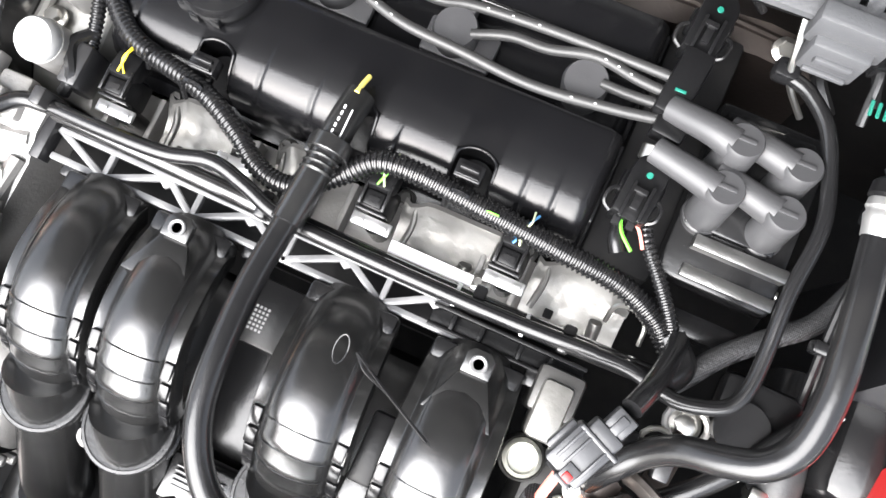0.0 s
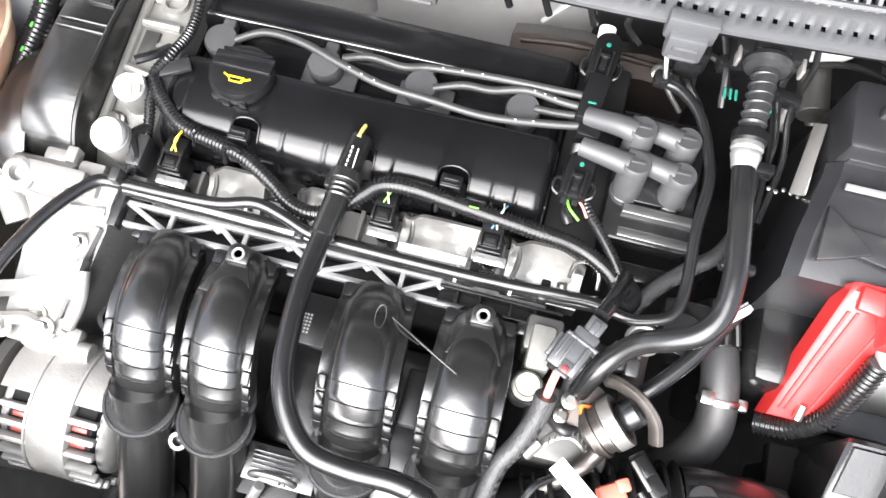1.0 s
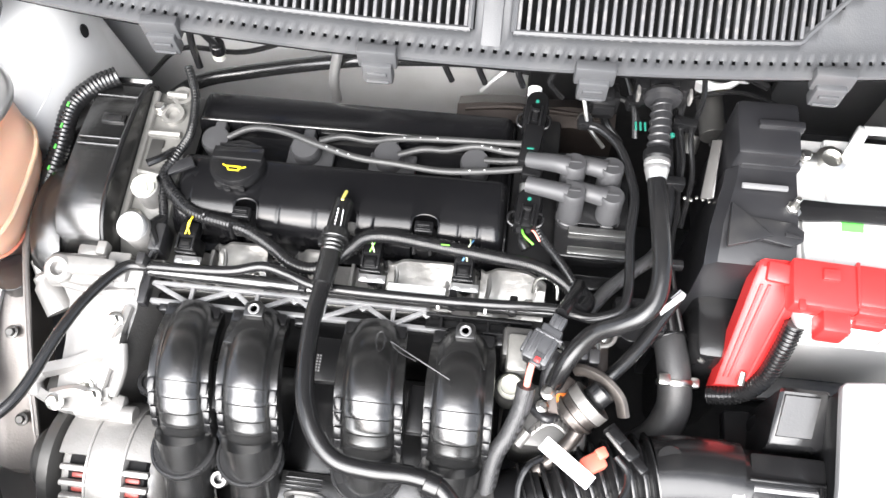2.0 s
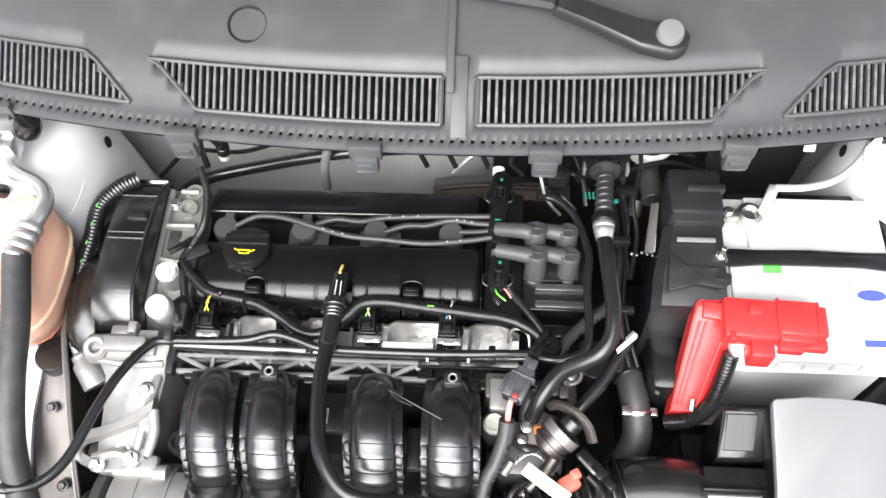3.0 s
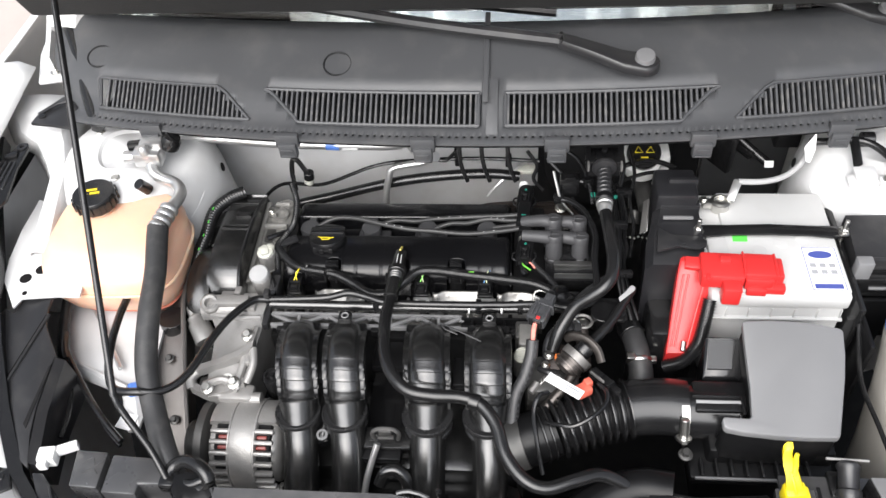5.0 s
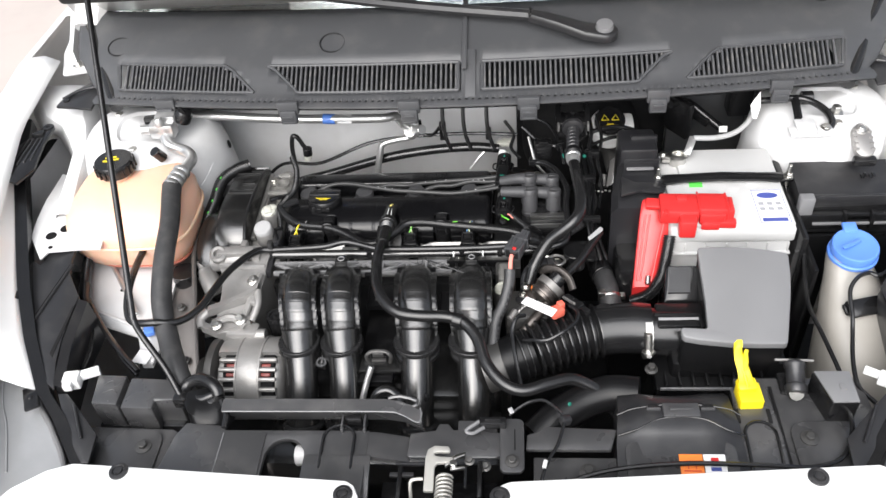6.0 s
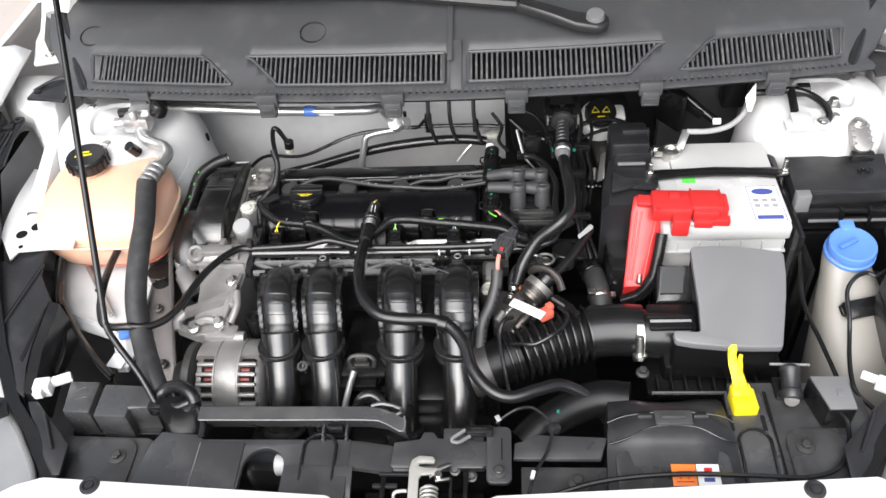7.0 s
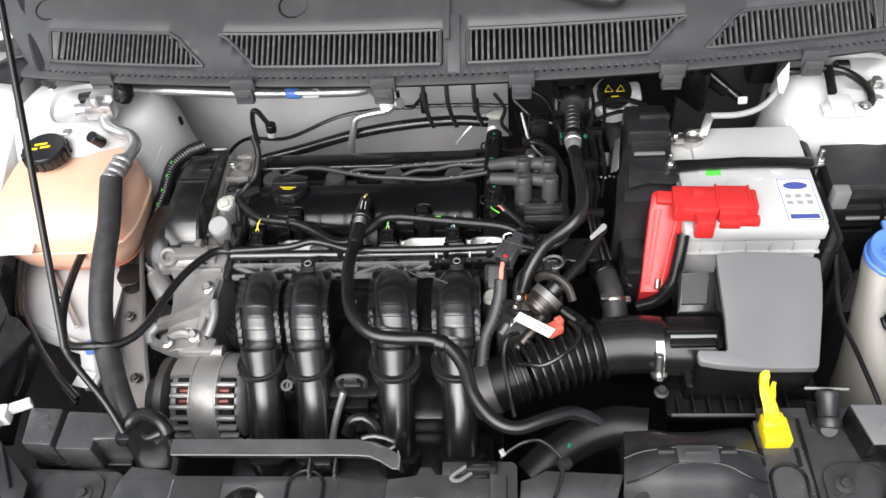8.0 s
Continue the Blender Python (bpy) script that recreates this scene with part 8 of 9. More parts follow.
    part("wire", tube([(-0.319, 0.240, 0.890), (-0.321, 0.248, 0.921), (-0.317, 0.252, 0.944), (-0.309, 0.252, 0.944), (-0.301, 0.252, 0.926), (-0.296, 0.252, 0.916)], 0.0042, 8), RUBBER, x)
    part("plug", merge(rod((-0.298, 0.252, 0.895), (-0.296, 0.252, 0.906), 0.0075, 14)), PALE, x)
    part("plug_top", rod((-0.296, 0.252, 0.905), (-0.295, 0.252, 0.919), 0.0085, 14), BLACK, x)
    o = thing("pale_pipe", "pale thin metal pipe behind the valve cover", "pipe", (0.017, 0.267, 0.867))
    part("pipe", tube([(-0.004, 0.262, 0.857), (0.017, 0.269, 0.883), (0.038, 0.278, 0.898), (0.059, 0.293, 0.904)], 0.003, 8), ALUPIPE, o)
    part("clip_plate", merge(box((0.059, 0.283, 0.898), (0.03, 0.016, 0.01), 0.003)), PALE, o)


coolant_tank()


# ---- front covers ----
def front_covers():
    e = thing("radiator_cover", "dark grey plastic radiator cover with arched cut-outs behind the front panel", "radiator cover", (-0.2, -0.36, 0.85))
    notch = [(-0.242, -0.46), (-0.242, -0.376)] + [(-0.2165 - 0.0255 * math.cos(t), -0.376 + 0.0265 * math.sin(t)) for t in [math.pi * i / 12 for i in range(1, 12)]] + [(-0.191, -0.376), (-0.191, -0.46)]
    part("deck", prism([(-0.385, -0.46)] + notch + [(-0.112, -0.46), (-0.112, -0.337), (-0.3, -0.337), (-0.31, -0.33), (-0.356, -0.326), (-0.366, -0.345)], 0.008, 0.0012, pose(0, 0, 0.8885)), SATIN, e)
    part("plate", merge(span(-0.36, -0.245, -0.42, -0.343, 0.8965, 0.8985, 0.0006)), SATIN, e)
    part("plate_seam", span(-0.302, -0.3005, -0.42, -0.343, 0.8985, 0.8992, 0), LIDMAT, e)
    part("front_lip", loft([[Vector((x, -0.374, 0.8975)), Vector((x, -0.376, 0.8985)), Vector((x, -0.404, 0.8935)), Vector((x, -0.46, 0.87)), Vector((x, -0.46, 0.865))] for x in (-0.188, -0.106)]), SATIN, e)
    part("end_slope", loft([[Vector((x, -0.338, z)), Vector((x, -0.342, z + 0.002)), Vector((x, -0.375, z + 0.0005)), Vector((x, -0.376, z - 0.006))] for x, z in ((-0.112, 0.895), (-0.1, 0.8935), (-0.066, 0.885), (-0.06, 0.882))]), SATIN, e)
    part("back_wall", loft([[Vector((x, y + 0.01, 0.886)), Vector((x, y - 0.001, 0.9125)), Vector((x, y + 0.017, 0.9145)), Vector((x, y + 0.017, 0.87))] for x, y in ((-0.308, -0.318), (-0.2, -0.318), (-0.095, -0.318), (-0.072, -0.322), (-0.05, -0.334), (-0.044, -0.337))]), SATIN, e)
    part("edge_line", tube([(-0.306, -0.3195, 0.9125), (-0.2, -0.3195, 0.9125), (-0.095, -0.3195, 0.9125), (-0.072, -0.3235, 0.9125), (-0.05, -0.3355, 0.9125), (-0.045, -0.328, 0.913), (-0.047, -0.315, 0.914)], 0.001, 6), LIDMAT, e)
    for x in (-0.147, -0.118):
        part("clip_rib", merge(box((x, -0.3285, 0.9), (0.0028, 0.018, 0.014), 0.0008), box((x, -0.338, 0.8985), (0.004, 0.006, 0.008), 0.001)), SATIN, e)
    part("clip_bar", box((-0.1325, -0.325, 0.9), (0.02, 0.008, 0.016), 0.002), BLACK, e)
    part("arrow_tab", tube([(-0.09, -0.299, 0.913), (-0.075, -0.296, 0.9135), (-0.052, -0.303, 0.913), (-0.058, -0.312, 0.912), (-0.08, -0.304, 0.912)], 0.0026, 6, 2), SATIN, e)
    part("pin", tube([(-0.042, -0.292, 0.9), (-0.042, -0.294, 0.912), (-0.038, -0.296, 0.915)], 0.0028, 8), BLACK, e)
    def arch(x, w, y0, y1, z):
        pts = [(x - w, y0, z - 0.012), (x - w, (y0 + y1) / 2, z - 0.002), (x - w, y1 - w, z)] + [(x - w * math.cos(a), y1 - w + w * math.sin(a), z) for a in [math.pi * i / 10 for i in range(1, 10)]] + [(x + w, y1 - w, z), (x + w, (y0 + y1) / 2, z - 0.002), (x + w, y0, z - 0.012)]
        return tube(pts, 0.0021, 8, 2)
    part("arch_seal", arch(-0.1495, 0.02, -0.435, -0.331, 0.8985), RUBBER, e)
    solid("cross_member", merge(rod((-0.21, -0.352, 0.862), (-0.165, -0.353, 0.866), 0.0135, 24), span(-0.2, -0.17, -0.352, -0.345, 0.8, 0.86, 0.002)), INNER, "white painted cross member below the radiator cover", "cross member", kind="structure")
    l = thing("side_cover", "dark grey plastic corner cover with a raised box", "cover", (-0.45, -0.32, 0.85))
    part("box", prism([(-0.5, -0.254), (-0.458, -0.256), (-0.457, -0.305), (-0.493, -0.303)], 0.05, 0.0025, pose(0, 0, 0.8575)), SATIN, l)
    part("box", prism([(-0.452, -0.258), (-0.378, -0.262), (-0.374, -0.296), (-0.408, -0.296), (-0.407, -0.31), (-0.451, -0.309)], 0.05, 0.0025, pose(0, 0, 0.8555)), SATIN, l)
    part("lower_wall", merge(span(-0.497, -0.375, -0.306, -0.25, 0.83, 0.86, 0.003)), BLACK, l)
    part("deck", merge(prism([(-0.5, -0.43), (-0.378, -0.43), (-0.37, -0.328), (-0.382, -0.322), (-0.5, -0.318), (-0.51, -0.36)], 0.008, 0.0015, pose(0, 0, 0.868))), SATIN, l)
    part("pad", prism(arc_outline(-0.47, -0.39, -0.425, -0.325, 0.02), 0.004, 0.001, pose(0, 0, 0.8755)), SATIN, l)
    part("bolt", hexbolt((-0.412, -0.352, 0.879), r=0.006, h=0.008, flange=1.8), DARKSTEEL, l)
    part("moulded_mark", merge(tube([(-0.485, -0.272, 0.9078), (-0.475, -0.265, 0.9078), (-0.468, -0.275, 0.9078), (-0.46, -0.268, 0.9078)], 0.0009, 5), tube([(-0.482, -0.285, 0.9078), (-0.47, -0.28, 0.9078), (-0.462, -0.286, 0.9078)], 0.0009, 5)), SATIN, l)
    q = thing("rubber_grommet", "shiny folded black rubber grommet at the end of the aircon hose", "grommet", (-0.345, -0.31, 0.88))
    gm = pose(-0.346, -0.284, 0.907, 38, -8, -14)
    part("ring", moved(tube([(0.028 * math.cos(t), 0.0165 * math.sin(t), 0.003 * math.sin(2 * t)) for t in [2 * math.pi * i / 24 for i in range(25)]], 0.0085, 12, 1), gm), RUBBER, q)
    part("fold", moved(tube([(-0.026, 0.0, -0.004), (-0.012, -0.008, 0.001), (0.006, -0.009, 0.002), (0.022, -0.002, -0.002), (0.03, -0.016, -0.012), (0.03, -0.034, -0.022)], 0.0062, 10), gm), RUBBER, q)
    part("skirt", loft([[Vector((cx + w * math.cos(t) * (1 + 0.1 * math.sin(3 * t)), y + d * math.sin(t), z + 0.002 * math.sin(2 * t + 1))) for t in [2 * math.pi * i / 28 for i in range(28)]] for cx, w, d, y, z in ((-0.33, 0.03, 0.026, -0.312, 0.88), (-0.332, 0.028, 0.024, -0.308, 0.893), (-0.337, 0.027, 0.019, -0.302, 0.904), (-0.343, 0.02, 0.012, -0.29, 0.908))]), MATTE, q)
    part("drip", tube([(-0.312, -0.3, 0.91), (-0.303, -0.318, 0.904), (-0.302, -0.336, 0.9)], 0.0045, 8), RUBBER, q)
    n = thing("bonnet_latch", "steel bonnet latch with a coil spring in a dark recess", "latch", (-0.02, -0.42, 0.86))
    part("hook", prism([(-0.036, -0.428), (-0.024, -0.428), (-0.0245, -0.395), (-0.022, -0.39), (-0.002, -0.388), (-0.002, -0.381), (-0.018, -0.3805), (-0.0255, -0.3785), (-0.0258, -0.3745), (-0.021, -0.3735), (-0.0075, -0.374), (-0.006, -0.3705), (-0.009, -0.3655), (-0.026, -0.3645), (-0.034, -0.37), (-0.0365, -0.382)], 0.005, 0.0012, pose(0, 0, 0.9)), ZINC, n, "pale plated hook")
    part("lever", merge(prism([(-0.012, -0.394), (0.004, -0.381), (0.012, -0.3775), (0.013, -0.3725), (0.004, -0.374), (-0.014, -0.385)], 0.005, 0.001, pose(0, 0, 0.8985)), rod((-0.002, -0.39, 0.898), (-0.002, -0.39, 0.907), 0.0045, 12), box((0.003, -0.394, 0.9), (0.018, 0.004, 0.004), 0.001, (0, 0, 10))), STEEL, n)
    part("spring", tube([(-0.0125 + 0.0098 * math.cos(t), -0.405 - 0.00085 * t, 0.897 + 0.0098 * math.sin(t)) for t in [math.pi * i / 7 for i in range(120)]], 0.0016, 6, 1), ZINC, n)
    part("spring_core", rod((-0.0125, -0.402, 0.897), (-0.0125, -0.46, 0.897), 0.0075, 16), STEEL, n)
    part("plate", span(-0.095, 0.05, -0.47, -0.385, 0.845, 0.855, 0.002), BLACK, n)
    part("cheek", box((-0.068, -0.41, 0.87), (0.006, 0.05, 0.045), 0.002), BLACK, n)
    part("cheek", box((0.03, -0.405, 0.872), (0.006, 0.05, 0.05), 0.002), BLACK, n)
    part("bar", box((-0.066, -0.396, 0.888), (0.03, 0.006, 0.005), 0.001), DULL, n)
    part("bar", box((-0.05, -0.378, 0.884), (0.05, 0.004, 0.005), 0.001), DULL, n)
    part("screw", hexbolt((0.016, -0.372, 0.884), (0, -0.3, 1), 0.0045, 0.006), DARKSTEEL, n)
    part("screw", hexbolt((0.036, -0.378, 0.88), (0, -0.3, 1), 0.0045, 0.006), DARKSTEEL, n)
    part("pin", rod((0.012, -0.385, 0.89), (0.012, -0.412, 0.885), 0.002, 8), BLACK, n)
    part("small_hook", tube([(-0.053, -0.425, 0.885), (-0.053, -0.412, 0.898), (-0.045, -0.409, 0.9), (-0.038, -0.409, 0.9)], 0.0022, 6), ZINC, n)
    c = thing("centre_cover", "dark plastic cover piece with a tongue behind the latch", "cover", (0.03, -0.35, 0.86))
    part("deck", merge(prism([(-0.062, -0.37), (0.056, -0.37), (0.056, -0.335), (0.042, -0.335), (0.03, -0.331), (-0.006, -0.331), (-0.012, -0.322), (-0.024, -0.322), (-0.028, -0.332), (-0.06, -0.337)], 0.007, 0.0015, pose(0, 0, 0.8835)), prism([(0.03, -0.331), (0.05, -0.331), (0.05, -0.312), (0.0, -0.312), (0.0, -0.328)], 0.006, 0.0015, pose(0, 0, 0.878))), SATIN, c)
    part("lip", merge(rod((-0.06, -0.3705, 0.8885), (0.05, -0.3705, 0.8885), 0.0014, 8)), SATIN, c)
    part("side_deck", prism([(0.086, -0.36), (0.105, -0.36), (0.19, -0.36), (0.2, -0.33), (0.115, -0.326), (0.1, -0.335), (0.088, -0.338)], 0.007, 0.0015, pose(0, 0, 0.884)), SATIN, c)
    part("front_deck", span(0.095, 0.205, -0.45, -0.362, 0.868, 0.877, 0.002), SATIN, c)
    part("tongue", prism(arc_outline(0.054, 0.084, -0.396, -0.318, 0.008), 0.006, 0.0015, pose(0, 0, 0.8905)), SATIN, c)
    part("slot", box((0.0725, -0.35, 0.8968), (0.0014, 0.03, 0.0012), 0), DARK, c)
    part("bolt", hexbolt((0.069, -0.381, 0.8965), r=0.0056, h=0.006, flange=1.6), DARKSTEEL, c)
    part("bolt", hexbolt((0.162, -0.383, 0.877), r=0.006, h=0.008, flange=1.9), DARKSTEEL, c)
    w = thing("front_wire", "thin black wire with a small plug on the radiator cover", "wire", (0.06, -0.31, 0.9))
    part("wire", tube([(0.066, -0.316, 0.9), (0.078, -0.308, 0.905), (0.093, -0.302, 0.91), (0.11, -0.3, 0.91), (0.126, -0.312, 0.908), (0.134, -0.326, 0.905), (0.126, -0.356, 0.9), (0.112, -0.382, 0.897), (0.103, -0.41, 0.893), (0.1, -0.44, 0.885)], 0.0021, 8), RUBBER, w)
    part("plug", merge(box((0.045, -0.328, 0.901), (0.034, 0.012, 0.011), 0.002), box((0.045, -0.328, 0.908), (0.02, 0.003, 0.003), 0.0008)), BLACK, w)
    part("clip", tube([(0.028, -0.328, 0.904), (0.012, -0.34, 0.902), (0.02, -0.343, 0.9), (0.034, -0.334, 0.9)], 0.0024, 8), LIDMAT, w)
    part("white_tab", moved(box((0, 0, 0), (0.006, 0.008, 0.0015), 0.0005), pose(0.068, -0.312, 0.905, 20, 0, 30)), SLEEVE, w)
    part("tip", box((0.1085, -0.386, 0.898), (0.005, 0.011, 0.005), 0.001, (0, 0, -15)), WHITEPL, w)
    part("green_tip", rod((0.141, -0.306, 0.911), (0.1425, -0.307, 0.912), 0.0028, 12), TEALDOT, w)
    part("knuckle", merge(box((0.136, -0.324, 0.902), (0.014, 0.012, 0.012), 0.003, (0, 20, 20))), DULL, w)
    s = thing("air_snorkel", "black domed air intake snorkel with an orange and white sticker", "air snorkel", (0.28, -0.35, 0.85))
    rings = []
    for y, h, w2 in ((-0.275, 0.878, 0.066), (-0.28, 0.893, 0.069), (-0.292, 0.906, 0.071), (-0.31, 0.913, 0.073), (-0.33, 0.912, 0.076), (-0.345, 0.906, 0.077), (-0.352, 0.902, 0.078), (-0.4, 0.893, 0.08), (-0.44, 0.886, 0.08)):
        rings.append([Vector((0.274 + w2 * u, y + 0.012 * u * u * (1 if y > -0.3 else 0), (h - 0.85) * (1 - max(0, abs(u) - 0.6) * 0.55) + 0.85 if abs(u) < 1 else 0.85)) for u in (-1, -0.98, -0.85, -0.6, -0.3, 0, 0.3, 0.6, 0.85, 0.98, 1)])
    part("shell", loft(rings), DULL, s)
    part("raised_frame", prism(arc_outline(0.206, 0.338, -0.45, -0.352, 0.012), 0.006, 0.0015, pose(0, 0, 0.893, 5, 0, 0) @ Matrix.Translation((0, 0, 0.0315))), SATIN, s)
    for px in (0.2445, 0.3105):
        part("hinge_slot", box((px, -0.312, 0.9135), (0.013, 0.006, 0.003), 0.0006), DARK, s)
        part("hinge", box((px, -0.3155, 0.914), (0.017, 0.003, 0.004), 0.0008), SATIN, s)
    part("catch_plate", merge(box((0.2775, -0.318, 0.9145), (0.044, 0.02, 0.004), 0.0012), box((0.2775, -0.317, 0.917), (0.028, 0.004, 0.002), 0.0006)), SATIN, s)
    part("seam", tube([(0.2, -0.318, 0.905), (0.225, -0.3125, 0.912), (0.277, -0.3085, 0.9145), (0.33, -0.3125, 0.912), (0.35, -0.318, 0.905)], 0.0012, 6), BLACK, s)
    part("seam", tube([(0.2, -0.345, 0.9), (0.222, -0.341, 0.907), (0.254, -0.3285, 0.9125), (0.3, -0.3285, 0.9125), (0.33, -0.341, 0.907), (0.352, -0.345, 0.9)], 0.001, 6), BLACK, s)
    part("orange_sticker", box((0.2815, -0.386, 0.8998), (0.0275, 0.027, 0.001), 0.0002, (5, 0, 0)), ORANGE, s, "orange warning sticker")
    part("white_sticker", box((0.309, -0.386, 0.8998), (0.0255, 0.027, 0.001), 0.0002, (5, 0, 0)), PAPER, s, "white sticker with red print")
    part("sticker_print", merge(box((0.2815, -0.382, 0.9008), (0.014, 0.001, 0.0006), 0, (5, 0, 0)), box((0.277, -0.387, 0.9004), (0.001, 0.01, 0.0006), 0, (5, 0, 0)), box((0.286, -0.387, 0.9004), (0.001, 0.01, 0.0006), 0, (5, 0, 0)), box((0.2815, -0.3945, 0.8998), (0.02, 0.0012, 0.0006), 0, (5, 0, 0))), RED, s)
    part("sticker_print", box((0.309, -0.381, 0.9008), (0.009, 0.008, 0.0006), 0, (5, 0, 0)), RED, s)
    part("sticker_print", box((0.309, -0.392, 0.9), (0.012, 0.005, 0.0006), 0, (5, 0, 0)), INK, s)
    part("duct", tube([(0.235, -0.268, 0.88), (0.2, -0.262, 0.876), (0.165, -0.27, 0.87), (0.13, -0.29, 0.862), (0.1, -0.315, 0.85)], 0.024, 20), MATTE, s)
    r = thing("end_cover", "dark grey plastic corner cover with a bolt and arched seal", "cover", (0.42, -0.34, 0.85))
    part("deck", prism([(0.35, -0.43), (0.53, -0.43), (0.52, -0.24), (0.36, -0.24)], 0.008, 0.002, pose(0, 0, 0.872)), SATIN, r)
    part("strip", loft([[Vector((x0, y, 0.875)), Vector((x0, y, z - 0.002)), Vector((x0 + 0.002, y, z)), Vector((x1 - 0.002, y, z)), Vector((x1, y, z - 0.002)), Vector((x1, y, 0.875))] for x0, x1, y, z in ((0.352, 0.397, -0.262, 0.888), (0.349, 0.398, -0.3, 0.8905), (0.345, 0.4, -0.34, 0.8905), (0.34, 0.4, -0.375, 0.8875), (0.335, 0.4, -0.43, 0.87))]), SATIN, r)
    part("gap", span(0.401, 0.405, -0.42, -0.255, 0.877, 0.8815, 0.0005), DARK, r)
    part("pad", prism(arc_outline(0.412, 0.478, -0.41, -0.312, 0.02), 0.005, 0.0012, pose(0, 0, 0.88)), SATIN, r)
    for px in (0.351, 0.3895):
        part("hook_slot", box((px, -0.309, 0.8905), (0.005, 0.022, 0.003), 0.0012), DARK, r)
    part("arch_seal", arch(0.3735, 0.0185, -0.42, -0.318, 0.8915), RUBBER, r)
    part("bolt", hexbolt((0.432, -0.338, 0.885), r=0.0058, h=0.008, flange=1.9), DARKSTEEL, r)
    part("box", prism([(0.448, -0.26), (0.4935, -0.26), (0.4925, -0.3085), (0.46, -0.309)], 0.042, 0.002, pose(0, 0, 0.875)), BLACK, r)
    # the box's lit top, painted as a paler grey sheet
    part("lit_box_top", prism([(0.4495, -0.2605), (0.493, -0.2605), (0.492, -0.308), (0.461, -0.3085)], 0.003, 0.0008, pose(0, 0, 0.9165)), LIDMAT, r)
    part("lid_mark", box((0.478, -0.286, 0.92), (0.008, 0.01, 0.001), 0.0003), LIDMAT, r)
    v = thing("vent_plug", "grey round vent plug with a pin on the front cover", "plug", (0.425, -0.25, 0.88))
    part("body", lathe([(0.012, -0.004), (0.014, 0.0), (0.014, 0.006), (0.0115, 0.008), (0.012, 0.03), (0.0135, 0.032), (0.0135, 0.036), (0.009, 0.04)], towards((0.4305, -0.272, 0.894), (0.1, 0.85, 0.28)), 26), DULL, v)
    part("dial", lathe([(0.009, 0.0), (0.009, 0.002), (0.005, 0.002), (0.0045, 0.0035), (0.0005, 0.0035)], towards((0.43, -0.2755, 0.893), (-0.1, -0.85, 0.5)), 20), STEEL, v)
    part("pin", rod((0.411, -0.23, 0.905), (0.46, -0.232, 0.905), 0.0019, 8), ROUGHSTEEL, v)
    part("foot", span(0.415, 0.448, -0.268, -0.235, 0.876, 0.886, 0.003), BLACK, v)
    k = thing("release_cable", "black bonnet release cable across the front panel", "cable", (0.3, -0.41, 0.9))
    part("cable", tube([(0.1, -0.425, 0.9), (0.18, -0.4, 0.906), (0.27, -0.39, 0.908), (0.36, -0.39, 0.906), (0.42, -0.388, 0.9), (0.46, -0.37, 0.895), (0.482, -0.33, 0.895), (0.484, -0.29, 0.9)], 0.003, 8), RUBBER, k)


front_covers()


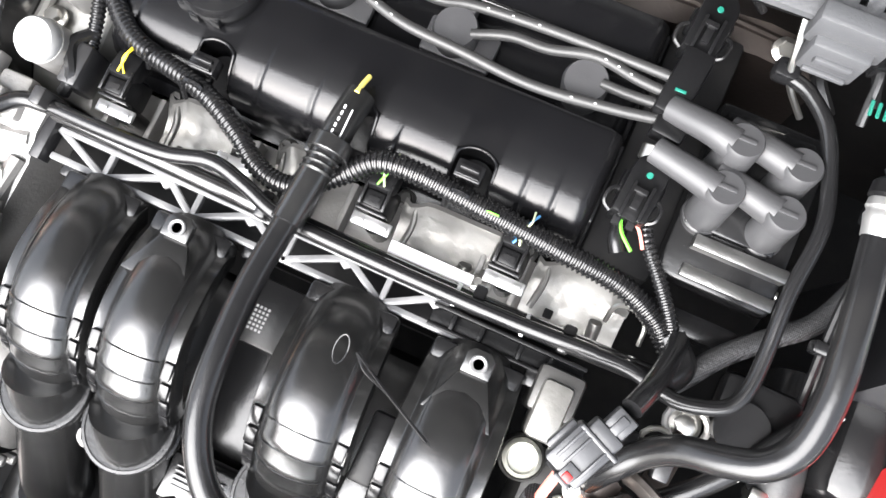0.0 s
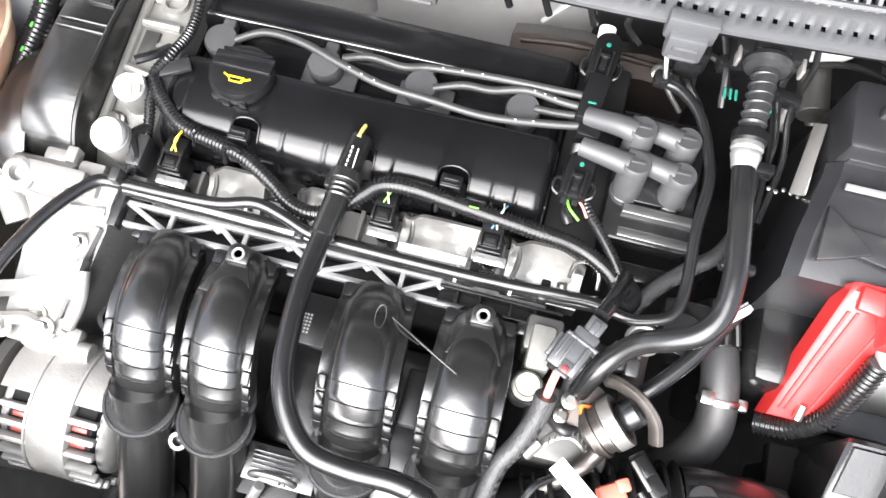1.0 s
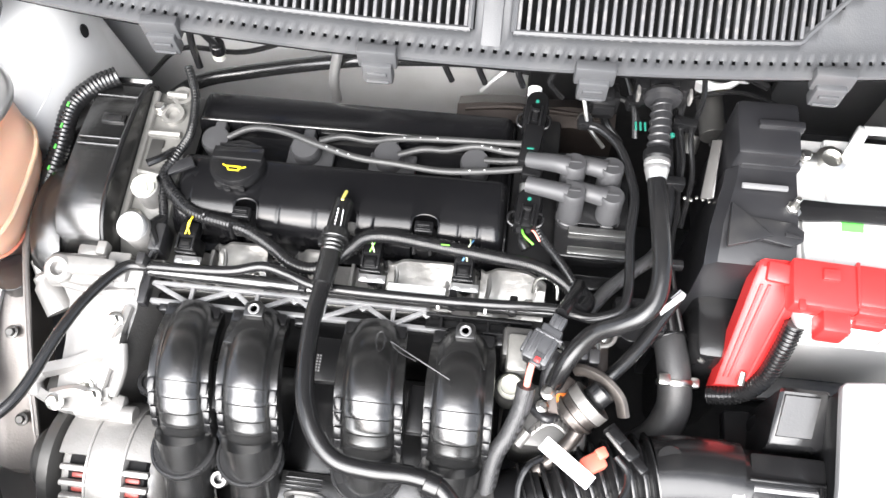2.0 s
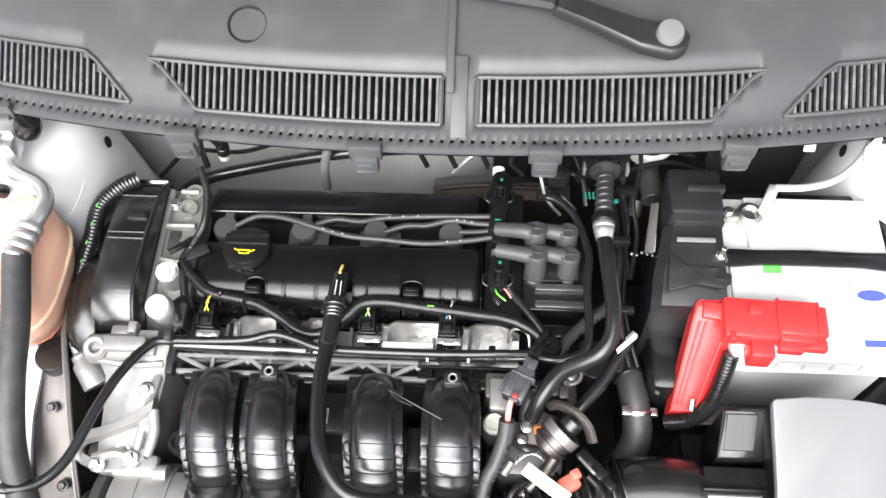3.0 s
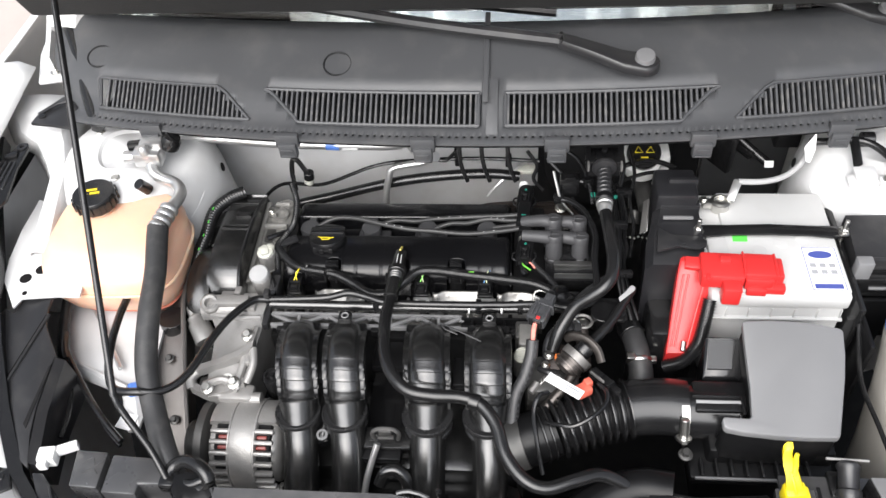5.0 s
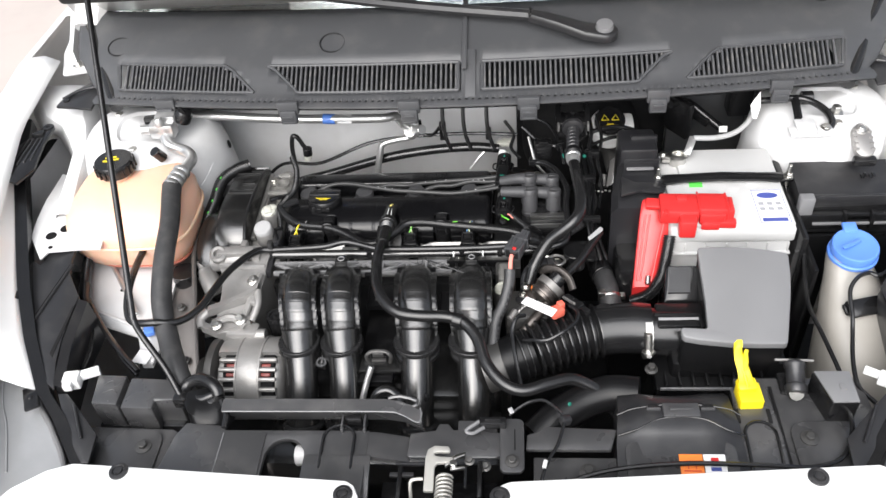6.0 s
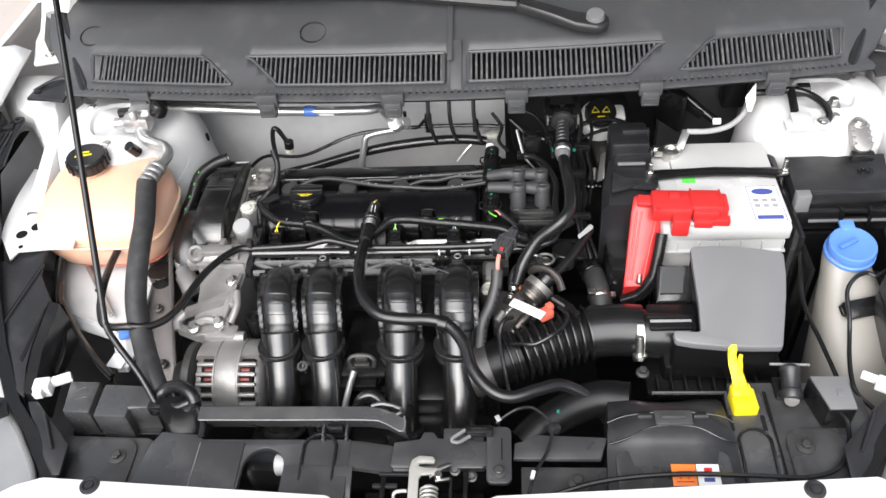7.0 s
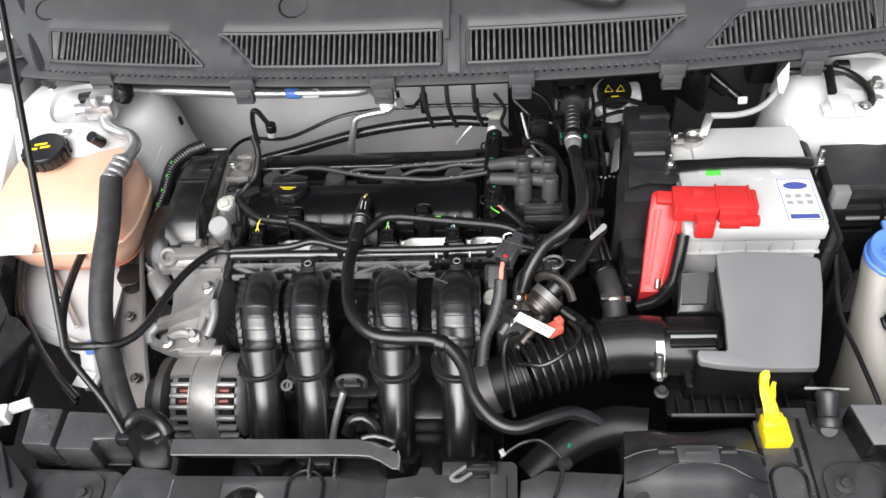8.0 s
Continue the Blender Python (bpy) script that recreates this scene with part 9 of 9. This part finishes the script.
def headlamp_side(sg):
    e = thing("wing_trim", "black ribbed plastic trim running down beside the headlamp", "trim", (sg * 0.6, -0.2, 0.85))
    part("outer_strip", loft([[Vector((sg * (x - 0.011), y, z - 0.02)), Vector((sg * (x - 0.0095), y, z)), Vector((sg * (x + 0.0095), y, z + 0.003)), Vector((sg * (x + 0.011), y, z - 0.02))] for x, y, z in ((0.775, 0.23, 1.012), (0.745, 0.113, 0.991), (0.72, 0.052, 0.98), (0.68, -0.05, 0.961), (0.651, -0.122, 0.947), (0.61, -0.208, 0.93), (0.562, -0.29, 0.915), (0.527, -0.327, 0.908), (0.49, -0.377, 0.899), (0.468, -0.408, 0.893))]), BLACK, e)
    for x, y, z in ((0.752, 0.1, 0.992), (0.668, -0.13, 0.946), (0.575, -0.3, 0.914)):
        part("strip_tab", merge(moved(box((0, 0, 0), (0.02, 0.04, 0.005), 0.002), pose(sg * x, y, z, 0, 0, sg * -28)), rod((sg * (x + 0.001), y, z), (sg * (x + 0.001), y, z + 0.004), 0.004, 10)), BLACK, e)
    out = [(0.66, -0.1), (0.675, -0.055), (0.65, -0.068), (0.639, -0.03), (0.634, -0.018), (0.61, -0.02), (0.604, -0.03), (0.603, -0.059), (0.596, -0.087), (0.567, -0.13), (0.566, -0.205), (0.561, -0.242), (0.548, -0.287), (0.565, -0.275), (0.616, -0.185)]
    plane = Matrix(((1, 0, 0, 0), (0, 1, 0, 0), (0, 0.12, 1, 0.945), (0, 0, 0, 1)))
    part("inner_panel", prism([(sg * x, y) for x, y in out], 0.006, 0.0015, plane), DULL, e)
    part("crease", rod((sg * 0.597, -0.07, 0.9435), (sg * 0.62, -0.178, 0.9305), 0.0022, 8), DULL, e)
    part("crease_gap", rod((sg * 0.601, -0.07, 0.9425), (sg * 0.624, -0.178, 0.9295), 0.0016, 6), DARK, e)
    part("slot", prism([(sg * x, y) for x, y in ((0.5665, -0.145), (0.5695, -0.15), (0.5745, -0.23), (0.569, -0.236))], 0.0012, 0, plane @ Matrix.Translation((0, 0, 0.0058))), DARK, e)
    lean, back = (0.018, 0.0) if sg < 0 else (-0.012, 0.02)
    part("side_wall", loft([[Vector((sg * x, y, 0.951 + 0.12 * y)), Vector((sg * (x - 0.012 + 0.5 * back), y, 0.945 + 0.12 * y)), Vector((sg * (x - lean), y, 0.86)), Vector((sg * (x + back), y, 0.86))] for x, y in ((0.566, -0.135), (0.564, -0.21), (0.552, -0.28))]), DULL, e)
    part("tab_eye", lathe([(0.0075, 0), (0.0075, 0.002), (0.004, 0.002), (0.004, -0.001)], pose(sg * 0.621, -0.029, 0.9475), 18), STEEL, e)
    part("lower_panel", prism([(sg * x, y) for x, y in ((0.543, -0.29), (0.529, -0.29), (0.488, -0.33), (0.468, -0.35), (0.466, -0.39), (0.476, -0.39), (0.51, -0.348))], 0.005, 0.001, plane @ Matrix.Translation((0, 0, -0.004))), DULL, e)
    part("lower_rib", rod((sg * 0.512, -0.308, 0.913), (sg * 0.485, -0.358, 0.907), 0.002, 8), DULL, e)
    bracket = part("upper_bracket", prism([(sg * x, y) for x, y in ((0.738, 0.208), (0.732, 0.218), (0.722, 0.218), (0.716, 0.208), (0.714, 0.16), (0.7, 0.09), (0.715, 0.05), (0.735, 0.06), (0.752, 0.13), (0.758, 0.15))], 0.006, 0.002, pose(0, 0, 1.004)), BLACK, e)
    part("bracket_eye", lathe([(0.008, 0), (0.008, 0.002), (0.004, 0.002), (0.0035, -0.002)], pose(sg * 0.727, 0.207, 1.0098), 18), DULL, bracket)
    for i in range(4):
        part("rib", rod((sg * (0.722 + 0.0075 * i), 0.172, 1.0105), (sg * (0.716 + 0.009 * i), 0.11 - 0.006 * i, 1.0105), 0.0018, 6), DULL, bracket)
    part("catch", box((sg * 0.735, 0.186, 1.0115), (0.02, 0.012, 0.006), 0.002, (0, 0, sg * -15)), BLACK, bracket)
    p = thing("hinge_gap_cover", "black rubber flap at the bonnet hinge", "flap", (sg * 0.7, 0.36, 1.03))
    part("flap", prism([(sg * x, y) for x, y in ((0.72, 0.242), (0.716, 0.272), (0.694, 0.308), (0.672, 0.332), (0.656, 0.302), (0.651, 0.23), (0.681, 0.237))], 0.006, 0.002, pose(0, 0, 1.024)), DULL, p)
    part("fold", tube([(sg * 0.714, 0.262, 1.031), (sg * 0.69, 0.285, 1.034), (sg * 0.66, 0.3, 1.032)], 0.003, 8), DULL, p)
    part("screw", lathe([(0.006, 0), (0.006, 0.002), (0.003, 0.003), (0.0005, 0.003)], pose(sg * 0.706, 0.258, 1.03), 16), BLACK, p)
    h = thing("headlamp", "clear headlamp lens seen from above beside the front panel", "headlamp", (sg * 0.6, -0.45, 0.8))
    part("lens", loft([[Vector((sg * xa, y, 0.72)), Vector((sg * xa, y, z)), Vector((sg * (xa + xb) / 2, y, z + 0.006)), Vector((sg * xb, y, z - 0.02)), Vector((sg * (xb + 0.02), y, 0.74))] for xa, xb, y, z in ((0.62, 0.69, -0.2, 0.9), (0.574, 0.68, -0.29, 0.893), (0.538, 0.665, -0.335, 0.89), (0.497, 0.65, -0.4, 0.885), (0.485, 0.63, -0.5, 0.88), (0.49, 0.6, -0.58, 0.87))]), LAMP, h)
    part("lens_rim", tube([(sg * x, y, z) for x, y, z in ((0.622, -0.2, 0.902), (0.576, -0.29, 0.895), (0.54, -0.335, 0.892), (0.499, -0.4, 0.887), (0.487, -0.5, 0.882))], 0.0035, 8), LIDMAT, h)
    part("lens_fold", tube([(sg * x, y, z) for x, y, z in ((0.655, -0.21, 0.908), (0.627, -0.29, 0.9), (0.602, -0.335, 0.897), (0.574, -0.4, 0.892))], 0.0018, 6), LAMP, h)


headlamp_side(-1)
headlamp_side(1)
